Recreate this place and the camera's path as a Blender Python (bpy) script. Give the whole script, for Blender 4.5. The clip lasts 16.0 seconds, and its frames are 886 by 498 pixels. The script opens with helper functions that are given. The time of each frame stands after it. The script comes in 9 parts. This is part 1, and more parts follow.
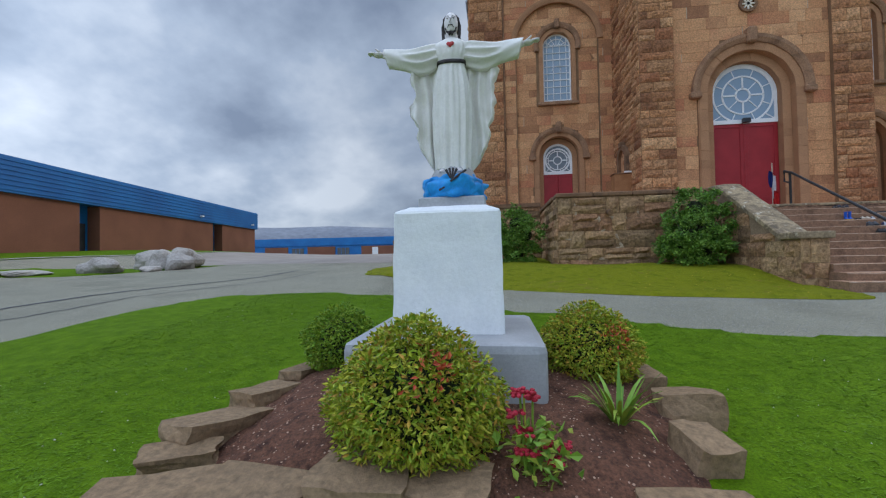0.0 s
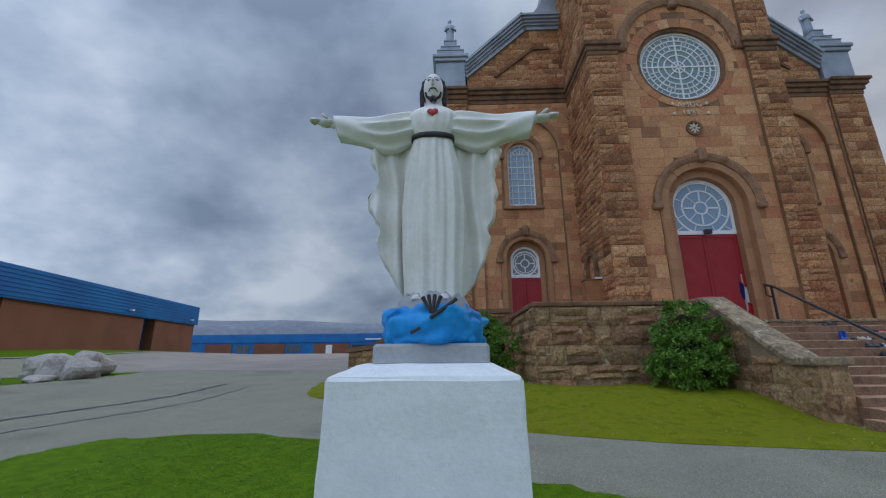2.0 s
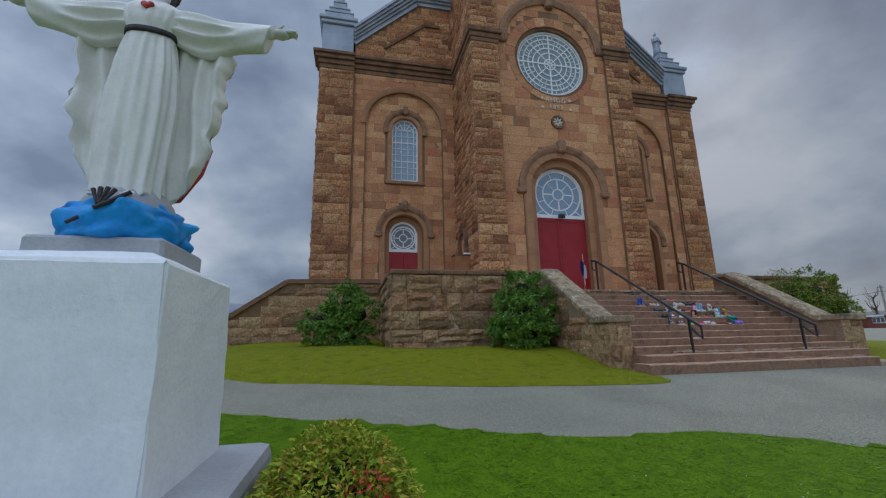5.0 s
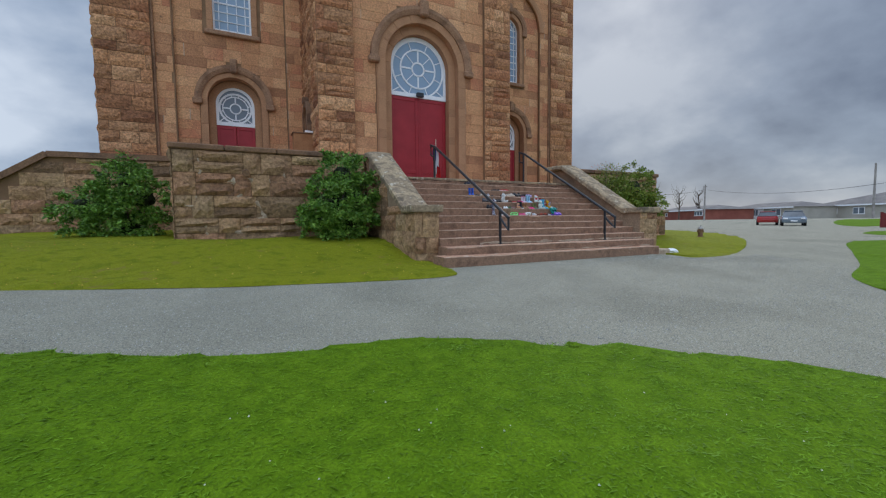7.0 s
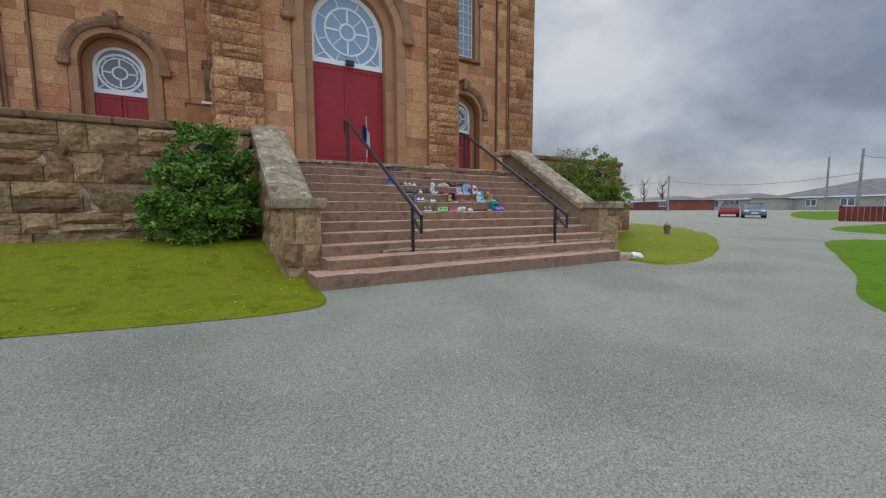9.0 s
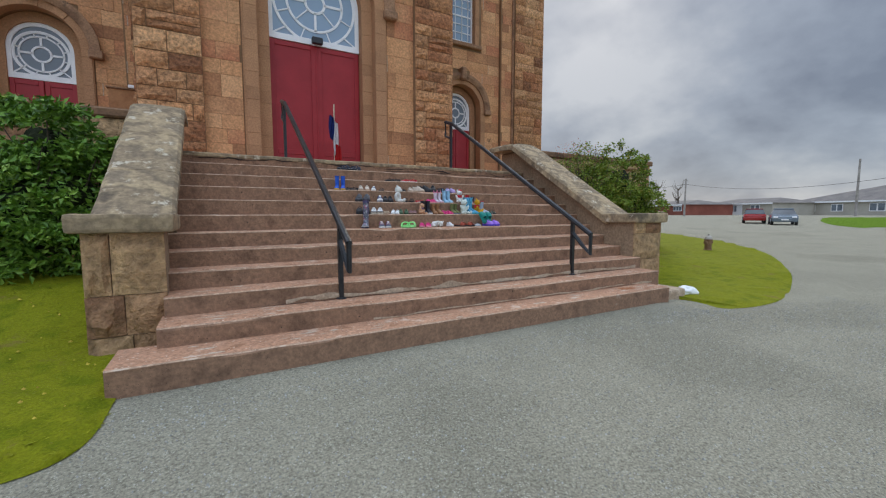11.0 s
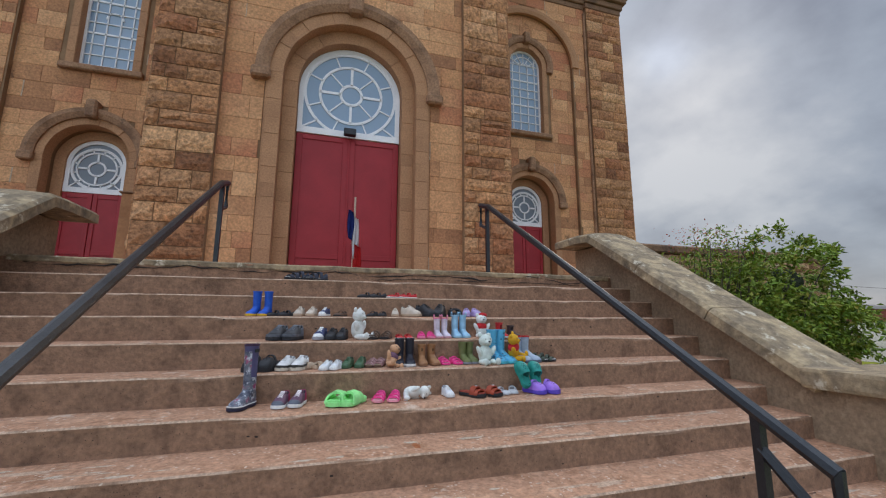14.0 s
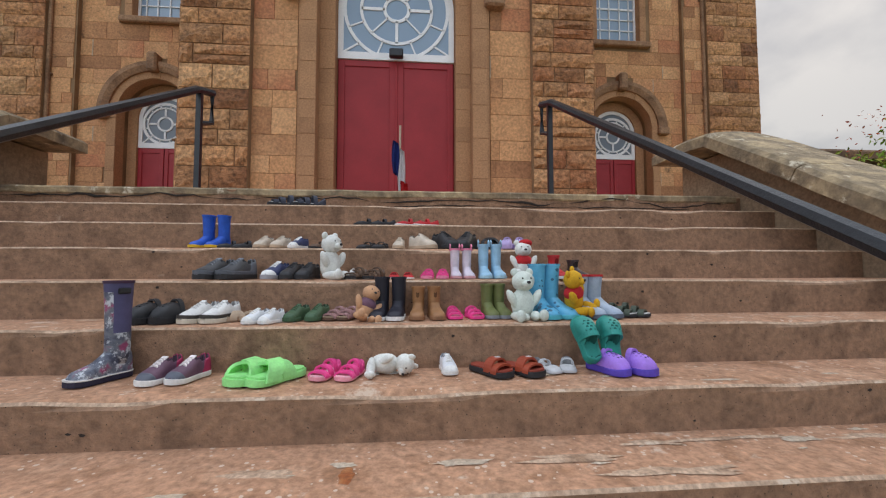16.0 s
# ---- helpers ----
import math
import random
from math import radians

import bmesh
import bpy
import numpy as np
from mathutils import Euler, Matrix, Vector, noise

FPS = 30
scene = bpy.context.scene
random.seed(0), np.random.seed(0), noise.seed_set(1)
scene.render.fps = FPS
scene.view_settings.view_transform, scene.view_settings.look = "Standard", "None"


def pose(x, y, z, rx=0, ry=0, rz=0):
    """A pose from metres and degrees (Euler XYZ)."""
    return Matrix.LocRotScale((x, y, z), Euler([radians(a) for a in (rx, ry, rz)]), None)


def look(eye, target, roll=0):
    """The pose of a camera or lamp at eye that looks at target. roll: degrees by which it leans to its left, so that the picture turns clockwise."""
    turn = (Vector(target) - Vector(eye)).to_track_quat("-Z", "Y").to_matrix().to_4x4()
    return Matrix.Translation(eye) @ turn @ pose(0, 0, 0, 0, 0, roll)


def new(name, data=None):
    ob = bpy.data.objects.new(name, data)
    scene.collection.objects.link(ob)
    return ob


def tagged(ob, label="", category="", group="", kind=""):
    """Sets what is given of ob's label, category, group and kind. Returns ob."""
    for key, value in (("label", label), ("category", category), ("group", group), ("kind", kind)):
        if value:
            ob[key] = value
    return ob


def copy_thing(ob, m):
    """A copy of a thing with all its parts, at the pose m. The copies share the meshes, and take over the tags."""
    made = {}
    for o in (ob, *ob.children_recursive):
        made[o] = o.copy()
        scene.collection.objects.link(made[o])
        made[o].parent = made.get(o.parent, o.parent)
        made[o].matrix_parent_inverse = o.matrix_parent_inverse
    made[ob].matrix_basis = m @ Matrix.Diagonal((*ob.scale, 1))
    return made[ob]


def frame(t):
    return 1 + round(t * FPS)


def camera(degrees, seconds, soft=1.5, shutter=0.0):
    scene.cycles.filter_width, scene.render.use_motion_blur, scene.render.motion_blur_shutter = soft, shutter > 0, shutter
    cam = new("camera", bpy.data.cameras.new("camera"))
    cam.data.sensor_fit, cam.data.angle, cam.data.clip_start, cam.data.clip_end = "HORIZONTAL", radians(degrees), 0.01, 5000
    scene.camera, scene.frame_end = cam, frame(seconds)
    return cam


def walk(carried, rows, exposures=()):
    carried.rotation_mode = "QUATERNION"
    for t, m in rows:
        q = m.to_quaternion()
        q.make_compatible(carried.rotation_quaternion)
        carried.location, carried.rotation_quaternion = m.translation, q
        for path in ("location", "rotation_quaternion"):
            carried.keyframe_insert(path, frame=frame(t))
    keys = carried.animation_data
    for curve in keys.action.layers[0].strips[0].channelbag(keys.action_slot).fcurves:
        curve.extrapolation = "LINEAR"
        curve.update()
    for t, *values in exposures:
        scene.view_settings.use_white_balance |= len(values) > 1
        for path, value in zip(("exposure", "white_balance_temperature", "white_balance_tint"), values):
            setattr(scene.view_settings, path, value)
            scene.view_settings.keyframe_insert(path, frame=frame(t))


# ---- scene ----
cam = camera(95.7, 16.0, soft=1.2)
METRES, EYE, TILT, LEAN, TURN = 15.0, 1.4, 0.0, 0.0, 7.4
ROWS = [
    (0.0, 0.0, 0.0, 0.0, 0.02, 1.27, 1.05),
    (0.5, -0.0009, 0.0346, 0.0064, -1.42, 3.94, 0.88),
    (1.0, -0.0005, 0.0648, 0.0144, -2.78, 7.64, 0.68),
    (1.5, -0.0035, 0.0835, 0.0247, -4.09, 11.61, 0.55),
    (2.0, -0.0045, 0.0957, 0.0324, -5.73, 14.83, 0.46),
    (2.5, -0.003, 0.1005, 0.0405, -7.86, 16.71, 0.5),
    (3.0, -0.003, 0.1004, 0.046, -10.32, 17.41, 0.58),
    (5.5, 0.1014, 0.0742, -0.0022, -23.29, 8.16, 1.17),
    (6.0, 0.1387, 0.0782, -0.002, -27.42, 3.05, 1.16),
    (6.5, 0.1793, 0.0847, 0.0007, -31.18, -1.16, 0.89),
    (7.0, 0.2237, 0.0923, 0.0037, -33.97, -3.79, 0.64),
    (7.5, 0.26, 0.1107, 0.0042, -35.83, -5.01, 0.49),
    (8.0, 0.2979, 0.1267, 0.0082, -36.99, -5.47, 0.36),
    (8.5, 0.3368, 0.1442, 0.012, -37.6, -5.55, 0.25),
    (9.0, 0.3731, 0.1663, 0.0152, -37.94, -5.54, 0.2),
    (11.5, 0.5395, 0.2974, 0.0305, -35.47, -4.64, -0.07),
    (12.0, 0.5723, 0.3201, 0.0352, -33.69, -3.29, 0.02),
    (12.5, 0.6, 0.3451, 0.04, -31.63, -0.65, 0.08),
    (13.0, 0.6285, 0.3666, 0.0438, -29.37, 3.11, 0.03),
    (13.5, 0.6459, 0.3891, 0.0472, -27.05, 6.83, -0.11),
    (14.0, 0.663, 0.4069, 0.0502, -24.24, 9.48, -0.23),
    (14.5, 0.684, 0.4229, 0.0461, -21.2, 9.84, -0.25),
    (15.0, 0.6992, 0.4388, 0.0407, -18.09, 8.11, -0.18),
    (15.5, 0.7111, 0.4565, 0.0402, -15.1, 5.46, -0.04),
    (16.0, 0.7196, 0.4757, 0.0412, -12.37, 2.96, 0.02),
]
walk(cam, [(t, pose(0, 0, EYE, TILT, LEAN, TURN) @ pose(METRES * x, METRES * y, METRES * z, 90 + pitch, roll, yaw)) for t, x, y, z, yaw, pitch, roll in ROWS],
     [(0.0, 0.42, 6500, 10), (2.5, 0.0, 6350, 10), (5.5, 0.1, 6400, 10), (7.0, 0.46, 6450, 10), (9.0, 0.58, 6750, 10), (12.5, 0.60, 6900, 11), (14.5, 0.62, 7100, 11), (16.0, 0.76, 7700, 12)])

# ---------------- sky, sun, exposure ----------------
SUN_WAY = Vector((0.638, 0.570, 0.519)).normalized()
world = bpy.data.worlds.new("overcast_sky")
scene.world = world
world.use_nodes = True


def build_sky(w):
    nt = w.node_tree
    nt.nodes.clear()
    N, L = nt.nodes.new, nt.links.new

    def math_node(op, a, b=None):
        n = N("ShaderNodeMath")
        n.operation = op
        for k, v in enumerate((a, b)):
            if v is None:
                continue
            if isinstance(v, (int, float)):
                n.inputs[k].default_value = v
            else:
                L(v, n.inputs[k])
        return n.outputs[0]

    co = N("ShaderNodeTexCoord")
    sep = N("ShaderNodeSeparateXYZ")
    L(co.outputs["Generated"], sep.inputs[0])
    up = math_node("MAXIMUM", sep.outputs["Z"], 0.0)
    den = math_node("ADD", up, 0.5)
    px, py = math_node("DIVIDE", sep.outputs["X"], den), math_node("DIVIDE", sep.outputs["Y"], den)
    plane = N("ShaderNodeCombineXYZ")
    L(px, plane.inputs[0])
    L(py, plane.inputs[1])
    plane.inputs[2].default_value = 7.3
    big = N("ShaderNodeTexNoise")
    big.inputs["Scale"].default_value, big.inputs["Detail"].default_value, big.inputs["Roughness"].default_value = 1.9, 5, 0.48
    big.inputs["Distortion"].default_value = 0.1
    L(plane.outputs[0], big.inputs["Vector"])
    fine = N("ShaderNodeTexNoise")
    fine.inputs["Scale"].default_value, fine.inputs["Detail"].default_value, fine.inputs["Roughness"].default_value = 4.2, 6, 0.55
    L(plane.outputs[0], fine.inputs["Vector"])
    mixed = math_node("ADD", math_node("MULTIPLY", big.outputs[0], 0.66), math_node("MULTIPLY", fine.outputs[0], 0.34))
    ramp = N("ShaderNodeValToRGB")
    ramp.color_ramp.elements[0].position, ramp.color_ramp.elements[0].color = 0.39, (0.205, 0.265, 0.38, 1)
    ramp.color_ramp.elements[1].position, ramp.color_ramp.elements[1].color = 0.63, (0.63, 0.71, 0.83, 1)
    e = ramp.color_ramp.elements.new(0.5)
    e.color = (0.36, 0.445, 0.585, 1)
    L(mixed, ramp.inputs[0])
    # brighter to the zenith, as an overcast sky is
    back = math_node("MULTIPLY", math_node("SUBTRACT", 1.0, sep.outputs["Y"]), 0.5)
    grad = math_node("ADD", math_node("ADD", math_node("MULTIPLY", math_node("POWER", up, 8.0), 4.0), 0.76), math_node("MULTIPLY", back, 1.2))
    # the veiled sun
    dot = N("ShaderNodeVectorMath")
    dot.operation = "DOT_PRODUCT"
    L(co.outputs["Generated"], dot.inputs[0])
    dot.inputs[1].default_value = SUN_WAY
    facing = math_node("MAXIMUM", dot.outputs["Value"], 0.0)
    glow = math_node("ADD", math_node("MULTIPLY", math_node("POWER", facing, 900), 2.2), math_node("MULTIPLY", math_node("POWER", facing, 26), 0.35))
    side = math_node("SUBTRACT", 0.93, math_node("MULTIPLY", sep.outputs["X"], 0.46))
    total = math_node("MULTIPLY", math_node("ADD", grad, math_node("MULTIPLY", glow, 0.3)), side)
    scaled = N("ShaderNodeVectorMath")
    scaled.operation = "SCALE"
    L(ramp.outputs[0], scaled.inputs[0])
    L(total, scaled.inputs["Scale"])
    clouds = N("ShaderNodeBackground")
    clouds.inputs["Strength"].default_value = 0.8
    L(scaled.outputs[0], clouds.inputs["Color"])
    sky = N("ShaderNodeTexSky")
    sky.sky_type, sky.sun_disc = "NISHITA", False
    sky.sun_elevation = math.asin(SUN_WAY.z)
    sky.sun_rotation = math.atan2(SUN_WAY.x, SUN_WAY.y)
    clear = N("ShaderNodeBackground")
    clear.inputs["Strength"].default_value = 0.1
    L(sky.outputs[0], clear.inputs["Color"])
    mix = N("ShaderNodeMixShader")
    mix.inputs[0].default_value = 0.94
    L(clear.outputs[0], mix.inputs[1])
    L(clouds.outputs[0], mix.inputs[2])
    out = N("ShaderNodeOutputWorld")
    L(mix.outputs[0], out.inputs["Surface"])


build_sky(world)
sun_data = bpy.data.lights.new("sun", "SUN")
sun_data.energy, sun_data.angle, sun_data.color = 0.6, radians(14), (1.0, 0.95, 0.88)
sun = new("sun", sun_data)
sun.matrix_world = look((40, 40, 40), Vector((40, 40, 40)) - SUN_WAY)

# ---------------- materials ----------------
def rgba(c):
    return (*c, 1.0)


def surface(name, stops, scale=3.0, rough=0.8, bump=0.3, fine=40.0, dirt=0.25, random_mix=0.0, metal=0.0, specks=None, bump_dist=0.01, sheen=0.0, spec=0.4, coat=0.0, blotch=None):
    """A surface with colour varied at two scales, and by piece where random_mix is set."""
    m = bpy.data.materials.new(name)
    m.use_nodes = True
    nt = m.node_tree
    N, L = nt.nodes.new, nt.links.new
    p = nt.nodes["Principled BSDF"]
    p.inputs["Roughness"].default_value, p.inputs["Metallic"].default_value = rough, metal
    p.inputs["Specular IOR Level"].default_value = spec
    p.inputs["Coat Weight"].default_value = coat
    co = N("ShaderNodeTexCoord")
    geo = N("ShaderNodeNewGeometry")
    big = N("ShaderNodeTexNoise")
    big.inputs["Scale"].default_value, big.inputs["Detail"].default_value = scale, 4
    L(geo.outputs["Position"], big.inputs["Vector"])
    small = N("ShaderNodeTexNoise")
    small.inputs["Scale"].default_value, small.inputs["Detail"].default_value, small.inputs["Roughness"].default_value = fine, 5, 0.65
    L(geo.outputs["Position"], small.inputs["Vector"])
    value = big.outputs[0]
    if random_mix:
        info = N("ShaderNodeObjectInfo")
        add = N("ShaderNodeMath")
        add.operation = "ADD"
        L(info.outputs["Random"], add.inputs[0])
        L(geo.outputs["Random Per Island"], add.inputs[1])
        fr = N("ShaderNodeMath")
        fr.operation = "FRACT"
        L(add.outputs[0], fr.inputs[0])
        mx = N("ShaderNodeMix")
        mx.inputs[0].default_value = random_mix
        L(big.outputs[0], mx.inputs[2])
        L(fr.outputs[0], mx.inputs[3])
        value = mx.outputs[0]
    ramp = N("ShaderNodeValToRGB")
    lo, hi = (0.34, 0.66) if not random_mix else (0.12, 0.88)
    els = ramp.color_ramp.elements
    for k, c in enumerate(stops):
        at = lo + (hi - lo) * k / max(1, len(stops) - 1)
        e = els[k] if k < 2 else els.new(at)
        e.position, e.color = at, rgba(c)
    L(value, ramp.inputs[0])
    # fine grain darkens and lightens a little
    gr = N("ShaderNodeMapRange")
    gr.inputs["From Min"].default_value, gr.inputs["From Max"].default_value = 0.3, 0.7
    gr.inputs["To Min"].default_value, gr.inputs["To Max"].default_value = 1 - dirt, 1 + dirt
    L(small.outputs[0], gr.inputs["Value"])
    mul = N("ShaderNodeVectorMath")
    mul.operation = "SCALE"
    L(ramp.outputs[0], mul.inputs[0])
    L(gr.outputs[0], mul.inputs["Scale"])
    col = mul.outputs[0]
    if specks:
        sc, size, c = specks
        vo = N("ShaderNodeTexVoronoi")
        vo.inputs["Scale"].default_value = sc
        L(geo.outputs["Position"], vo.inputs["Vector"])
        lt = N("ShaderNodeMath")
        lt.operation = "LESS_THAN"
        L(vo.outputs["Distance"], lt.inputs[0])
        mp = N("ShaderNodeMapRange")
        mp.inputs["From Min"].default_value, mp.inputs["From Max"].default_value = 0.35, 0.65
        mp.inputs["To Min"].default_value, mp.inputs["To Max"].default_value = -0.5 * size, 2.4 * size
        n3 = N("ShaderNodeTexNoise")
        n3.inputs["Scale"].default_value = sc * 0.45
        L(geo.outputs["Position"], n3.inputs["Vector"])
        L(n3.outputs[0], mp.inputs["Value"])
        L(mp.outputs[0], lt.inputs[1])
        mx = N("ShaderNodeMix")
        mx.data_type = "RGBA"
        L(lt.outputs[0], mx.inputs[0])
        L(col, mx.inputs[6])
        mx.inputs[7].default_value = rgba(c)
        col = mx.outputs[2]
    if blotch:
        sc, edge, c = blotch
        n4 = N("ShaderNodeTexNoise")
        n4.inputs["Scale"].default_value, n4.inputs["Detail"].default_value, n4.inputs["Roughness"].default_value = sc, 6, 0.7
        L(geo.outputs["Position"], n4.inputs["Vector"])
        m4 = N("ShaderNodeMapRange")
        m4.inputs["From Min"].default_value, m4.inputs["From Max"].default_value = edge, edge + 0.06
        L(n4.outputs[0], m4.inputs["Value"])
        mx4 = N("ShaderNodeMix")
        mx4.data_type = "RGBA"
        L(m4.outputs[0], mx4.inputs[0])
        L(col, mx4.inputs[6])
        mx4.inputs[7].default_value = rgba(c)
        col = mx4.outputs[2]
    L(col, p.inputs["Base Color"])
    rr = N("ShaderNodeMapRange")
    rr.inputs["To Min"].default_value, rr.inputs["To Max"].default_value = max(0.02, rough - 0.12), min(1, rough + 0.1)
    L(small.outputs[0], rr.inputs["Value"])
    L(rr.outputs[0], p.inputs["Roughness"])
    if bump:
        b = N("ShaderNodeBump")
        b.inputs["Strength"].default_value, b.inputs["Distance"].default_value = bump, bump_dist
        L(small.outputs[0], b.inputs["Height"])
        L(b.outputs[0], p.inputs["Normal"])
    return m


STONES = [(0.3260, 0.1475, 0.0721), (0.5011, 0.2427, 0.1134), (0.6213, 0.3190, 0.1514), (0.4134, 0.1904, 0.0903), (0.6541, 0.3570, 0.1784), (0.5337, 0.2618, 0.1197), (0.4682, 0.1809, 0.0903), (0.5775, 0.2999, 0.1469)]
M_ashlar = surface("sandstone_ashlar", STONES, scale=1.2, rough=0.9, bump=0.5, fine=20, dirt=0.34, random_mix=0.75, blotch=(2.6, 0.63, (0.20, 0.105, 0.056)))
M_rock = surface("sandstone_rock_faced", [(0.2348, 0.0975, 0.0461), (0.4862, 0.2304, 0.1024), (0.3717, 0.1828, 0.0857), (0.6232, 0.3437, 0.1679), (0.3491, 0.1355, 0.0609), (0.5548, 0.2776, 0.1267)], scale=1.1, rough=0.93, bump=1.0, fine=14, dirt=0.6, random_mix=0.8, bump_dist=0.06)
M_trim = surface("dressed_sandstone_trim", [(0.2897, 0.1431, 0.0738), (0.4492, 0.2363, 0.1208), (0.3767, 0.1917, 0.0992)], scale=1.5, rough=0.88, bump=0.3, fine=30, dirt=0.25, random_mix=0.4)
M_dark_trim = surface("weathered_dark_sandstone", [(0.1210, 0.0689, 0.0426), (0.2298, 0.1264, 0.0693), (0.1694, 0.0920, 0.0515)], scale=1.5, rough=0.9, bump=0.4, fine=24, dirt=0.35)
M_hood = surface("brown_moulded_sandstone", [(0.20, 0.108, 0.062), (0.34, 0.19, 0.108), (0.27, 0.145, 0.082)], scale=1.8, rough=0.9, bump=0.4, fine=22, dirt=0.35, blotch=(4, 0.62, (0.14, 0.085, 0.055)))
M_mortar = surface("lime_mortar", [(0.20, 0.115, 0.06), (0.28, 0.165, 0.088)], scale=2.0, rough=0.95, bump=0.4, fine=60, dirt=0.2)
M_terrace = surface("grey_brown_terrace_stone", [(0.2185, 0.1288, 0.0682), (0.4140, 0.2688, 0.1430), (0.3220, 0.1792, 0.0924), (0.5290, 0.3416, 0.1782), (0.2760, 0.1434, 0.0770), (0.4600, 0.2800, 0.1430), (0.3795, 0.1960, 0.1045)], scale=2.2, rough=0.93, bump=1.1, fine=13, dirt=0.5, random_mix=0.8, bump_dist=0.06, blotch=(3.2, 0.64, (0.15, 0.098, 0.058)))
M_coping = surface("lichen_stained_coping", [(0.13, 0.098, 0.066), (0.33, 0.245, 0.15), (0.20, 0.15, 0.098), (0.43, 0.32, 0.19), (0.25, 0.19, 0.125)], scale=2.0, rough=0.92, bump=0.7, fine=22, dirt=0.32, blotch=(5.5, 0.585, (0.56, 0.49, 0.37)), bump_dist=0.015)
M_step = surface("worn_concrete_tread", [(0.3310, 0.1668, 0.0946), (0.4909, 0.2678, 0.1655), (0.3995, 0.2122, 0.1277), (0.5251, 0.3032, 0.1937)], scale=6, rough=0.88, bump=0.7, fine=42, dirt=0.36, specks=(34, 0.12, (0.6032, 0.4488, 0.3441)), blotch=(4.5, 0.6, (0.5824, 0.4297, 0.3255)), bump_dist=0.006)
# riser: browner pitted concrete, with the shade of its upright face in the colour
M_riser = surface("shaded_stained_riser", [(0.1959, 0.1126, 0.0703), (0.3062, 0.1763, 0.1097), (0.2351, 0.1370, 0.0862)], scale=5, rough=0.9, bump=0.9, fine=34, dirt=0.3, specks=(80, 0.085, (0.075, 0.05, 0.034)), blotch=(4, 0.68, (0.37, 0.26, 0.185)), bump_dist=0.010)
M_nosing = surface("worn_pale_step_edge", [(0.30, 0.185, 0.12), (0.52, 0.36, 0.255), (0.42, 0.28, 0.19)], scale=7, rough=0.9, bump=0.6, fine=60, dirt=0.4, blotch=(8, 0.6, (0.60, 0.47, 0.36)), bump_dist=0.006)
M_render = surface("weathered_grey_render", [(0.20, 0.135, 0.085), (0.31, 0.215, 0.138), (0.25, 0.17, 0.108)], scale=1.6, rough=0.93, bump=0.5, fine=30, dirt=0.3, blotch=(3.0, 0.62, (0.40, 0.285, 0.185)), bump_dist=0.012)
M_crack = surface("dark_crack", [(0.02, 0.016, 0.013), (0.04, 0.03, 0.025)], scale=9, rough=1, bump=0, fine=50, dirt=0.3)
M_patch = surface("bare_pale_concrete", [(0.46, 0.36, 0.27), (0.55, 0.45, 0.35)], scale=9, rough=0.92, bump=0.6, fine=60, dirt=0.35)
M_asphalt = surface("weathered_asphalt", [(0.2271, 0.2145, 0.1619), (0.2923, 0.2742, 0.2083), (0.2541, 0.2399, 0.1832)], scale=0.5, rough=0.9, bump=1.0, fine=70, dirt=0.55, specks=(75, 0.15, (0.4385, 0.4248, 0.3464)), bump_dist=0.010, spec=0.22)
M_lawn = surface("mown_grass_ground", [(0.0747, 0.1467, 0.0033), (0.0934, 0.1746, 0.0040), (0.1137, 0.2042, 0.0060)], scale=6, rough=0.9, bump=0.7, fine=60, dirt=0.35, bump_dist=0.015, spec=0.1)
M_lawn_dry = surface("autumn_grass_ground", [(0.1343, 0.1626, 0.0063), (0.2042, 0.2151, 0.0108), (0.1667, 0.1889, 0.0081)], scale=4, rough=0.9, bump=0.7, fine=60, dirt=0.3, bump_dist=0.015, spec=0.1, blotch=(2.0, 0.6, (0.20, 0.17, 0.03)))
M_blade = surface("mown_grass_blade", [(0.0883, 0.1804, 0.0054), (0.1113, 0.2157, 0.0067), (0.1382, 0.2509, 0.0087)], scale=1.6, rough=0.7, bump=0, fine=9, dirt=0.4, random_mix=0.4, spec=0.15, blotch=(2.2, 0.60, (0.150, 0.270, 0.030)))
M_blade_dry = surface("autumn_grass_blade", [(0.1505, 0.1784, 0.0081), (0.2258, 0.2308, 0.0126), (0.1827, 0.2046, 0.0099)], scale=1.4, rough=0.7, bump=0, fine=9, dirt=0.4, random_mix=0.4, spec=0.15)
M_white = surface("white_painted_masonry", [(0.8056, 0.8293, 0.8478), (0.8798, 0.8934, 0.9018)], scale=3, rough=0.75, bump=0.55, fine=34, dirt=0.05, bump_dist=0.008, blotch=(11, 0.70, (0.50, 0.49, 0.46)))
M_base_grey = surface("grey_painted_concrete", [(0.34, 0.345, 0.36), (0.42, 0.425, 0.44)], scale=3, rough=0.7, bump=0.3, fine=40, dirt=0.1)
M_statue = surface("white_painted_statue", [(0.74, 0.715, 0.66), (0.82, 0.795, 0.75), (0.78, 0.755, 0.705)], scale=5, rough=0.5, bump=0.12, fine=45, dirt=0.05, blotch=(7, 0.735, (0.45, 0.30, 0.12)))
M_cloud_blue = surface("bright_blue_paint", [(0.004, 0.24, 0.66), (0.012, 0.34, 0.80)], scale=6, rough=0.5, bump=0.3, fine=30, dirt=0.15)
M_skin = surface("pale_painted_flesh", [(0.74, 0.69, 0.68), (0.81, 0.77, 0.76)], scale=8, rough=0.5, bump=0.1, fine=50, dirt=0.05)
M_hair = surface("dark_painted_hair", [(0.018, 0.014, 0.014), (0.05, 0.04, 0.04)], scale=20, rough=0.6, bump=0.5, fine=60, dirt=0.3)
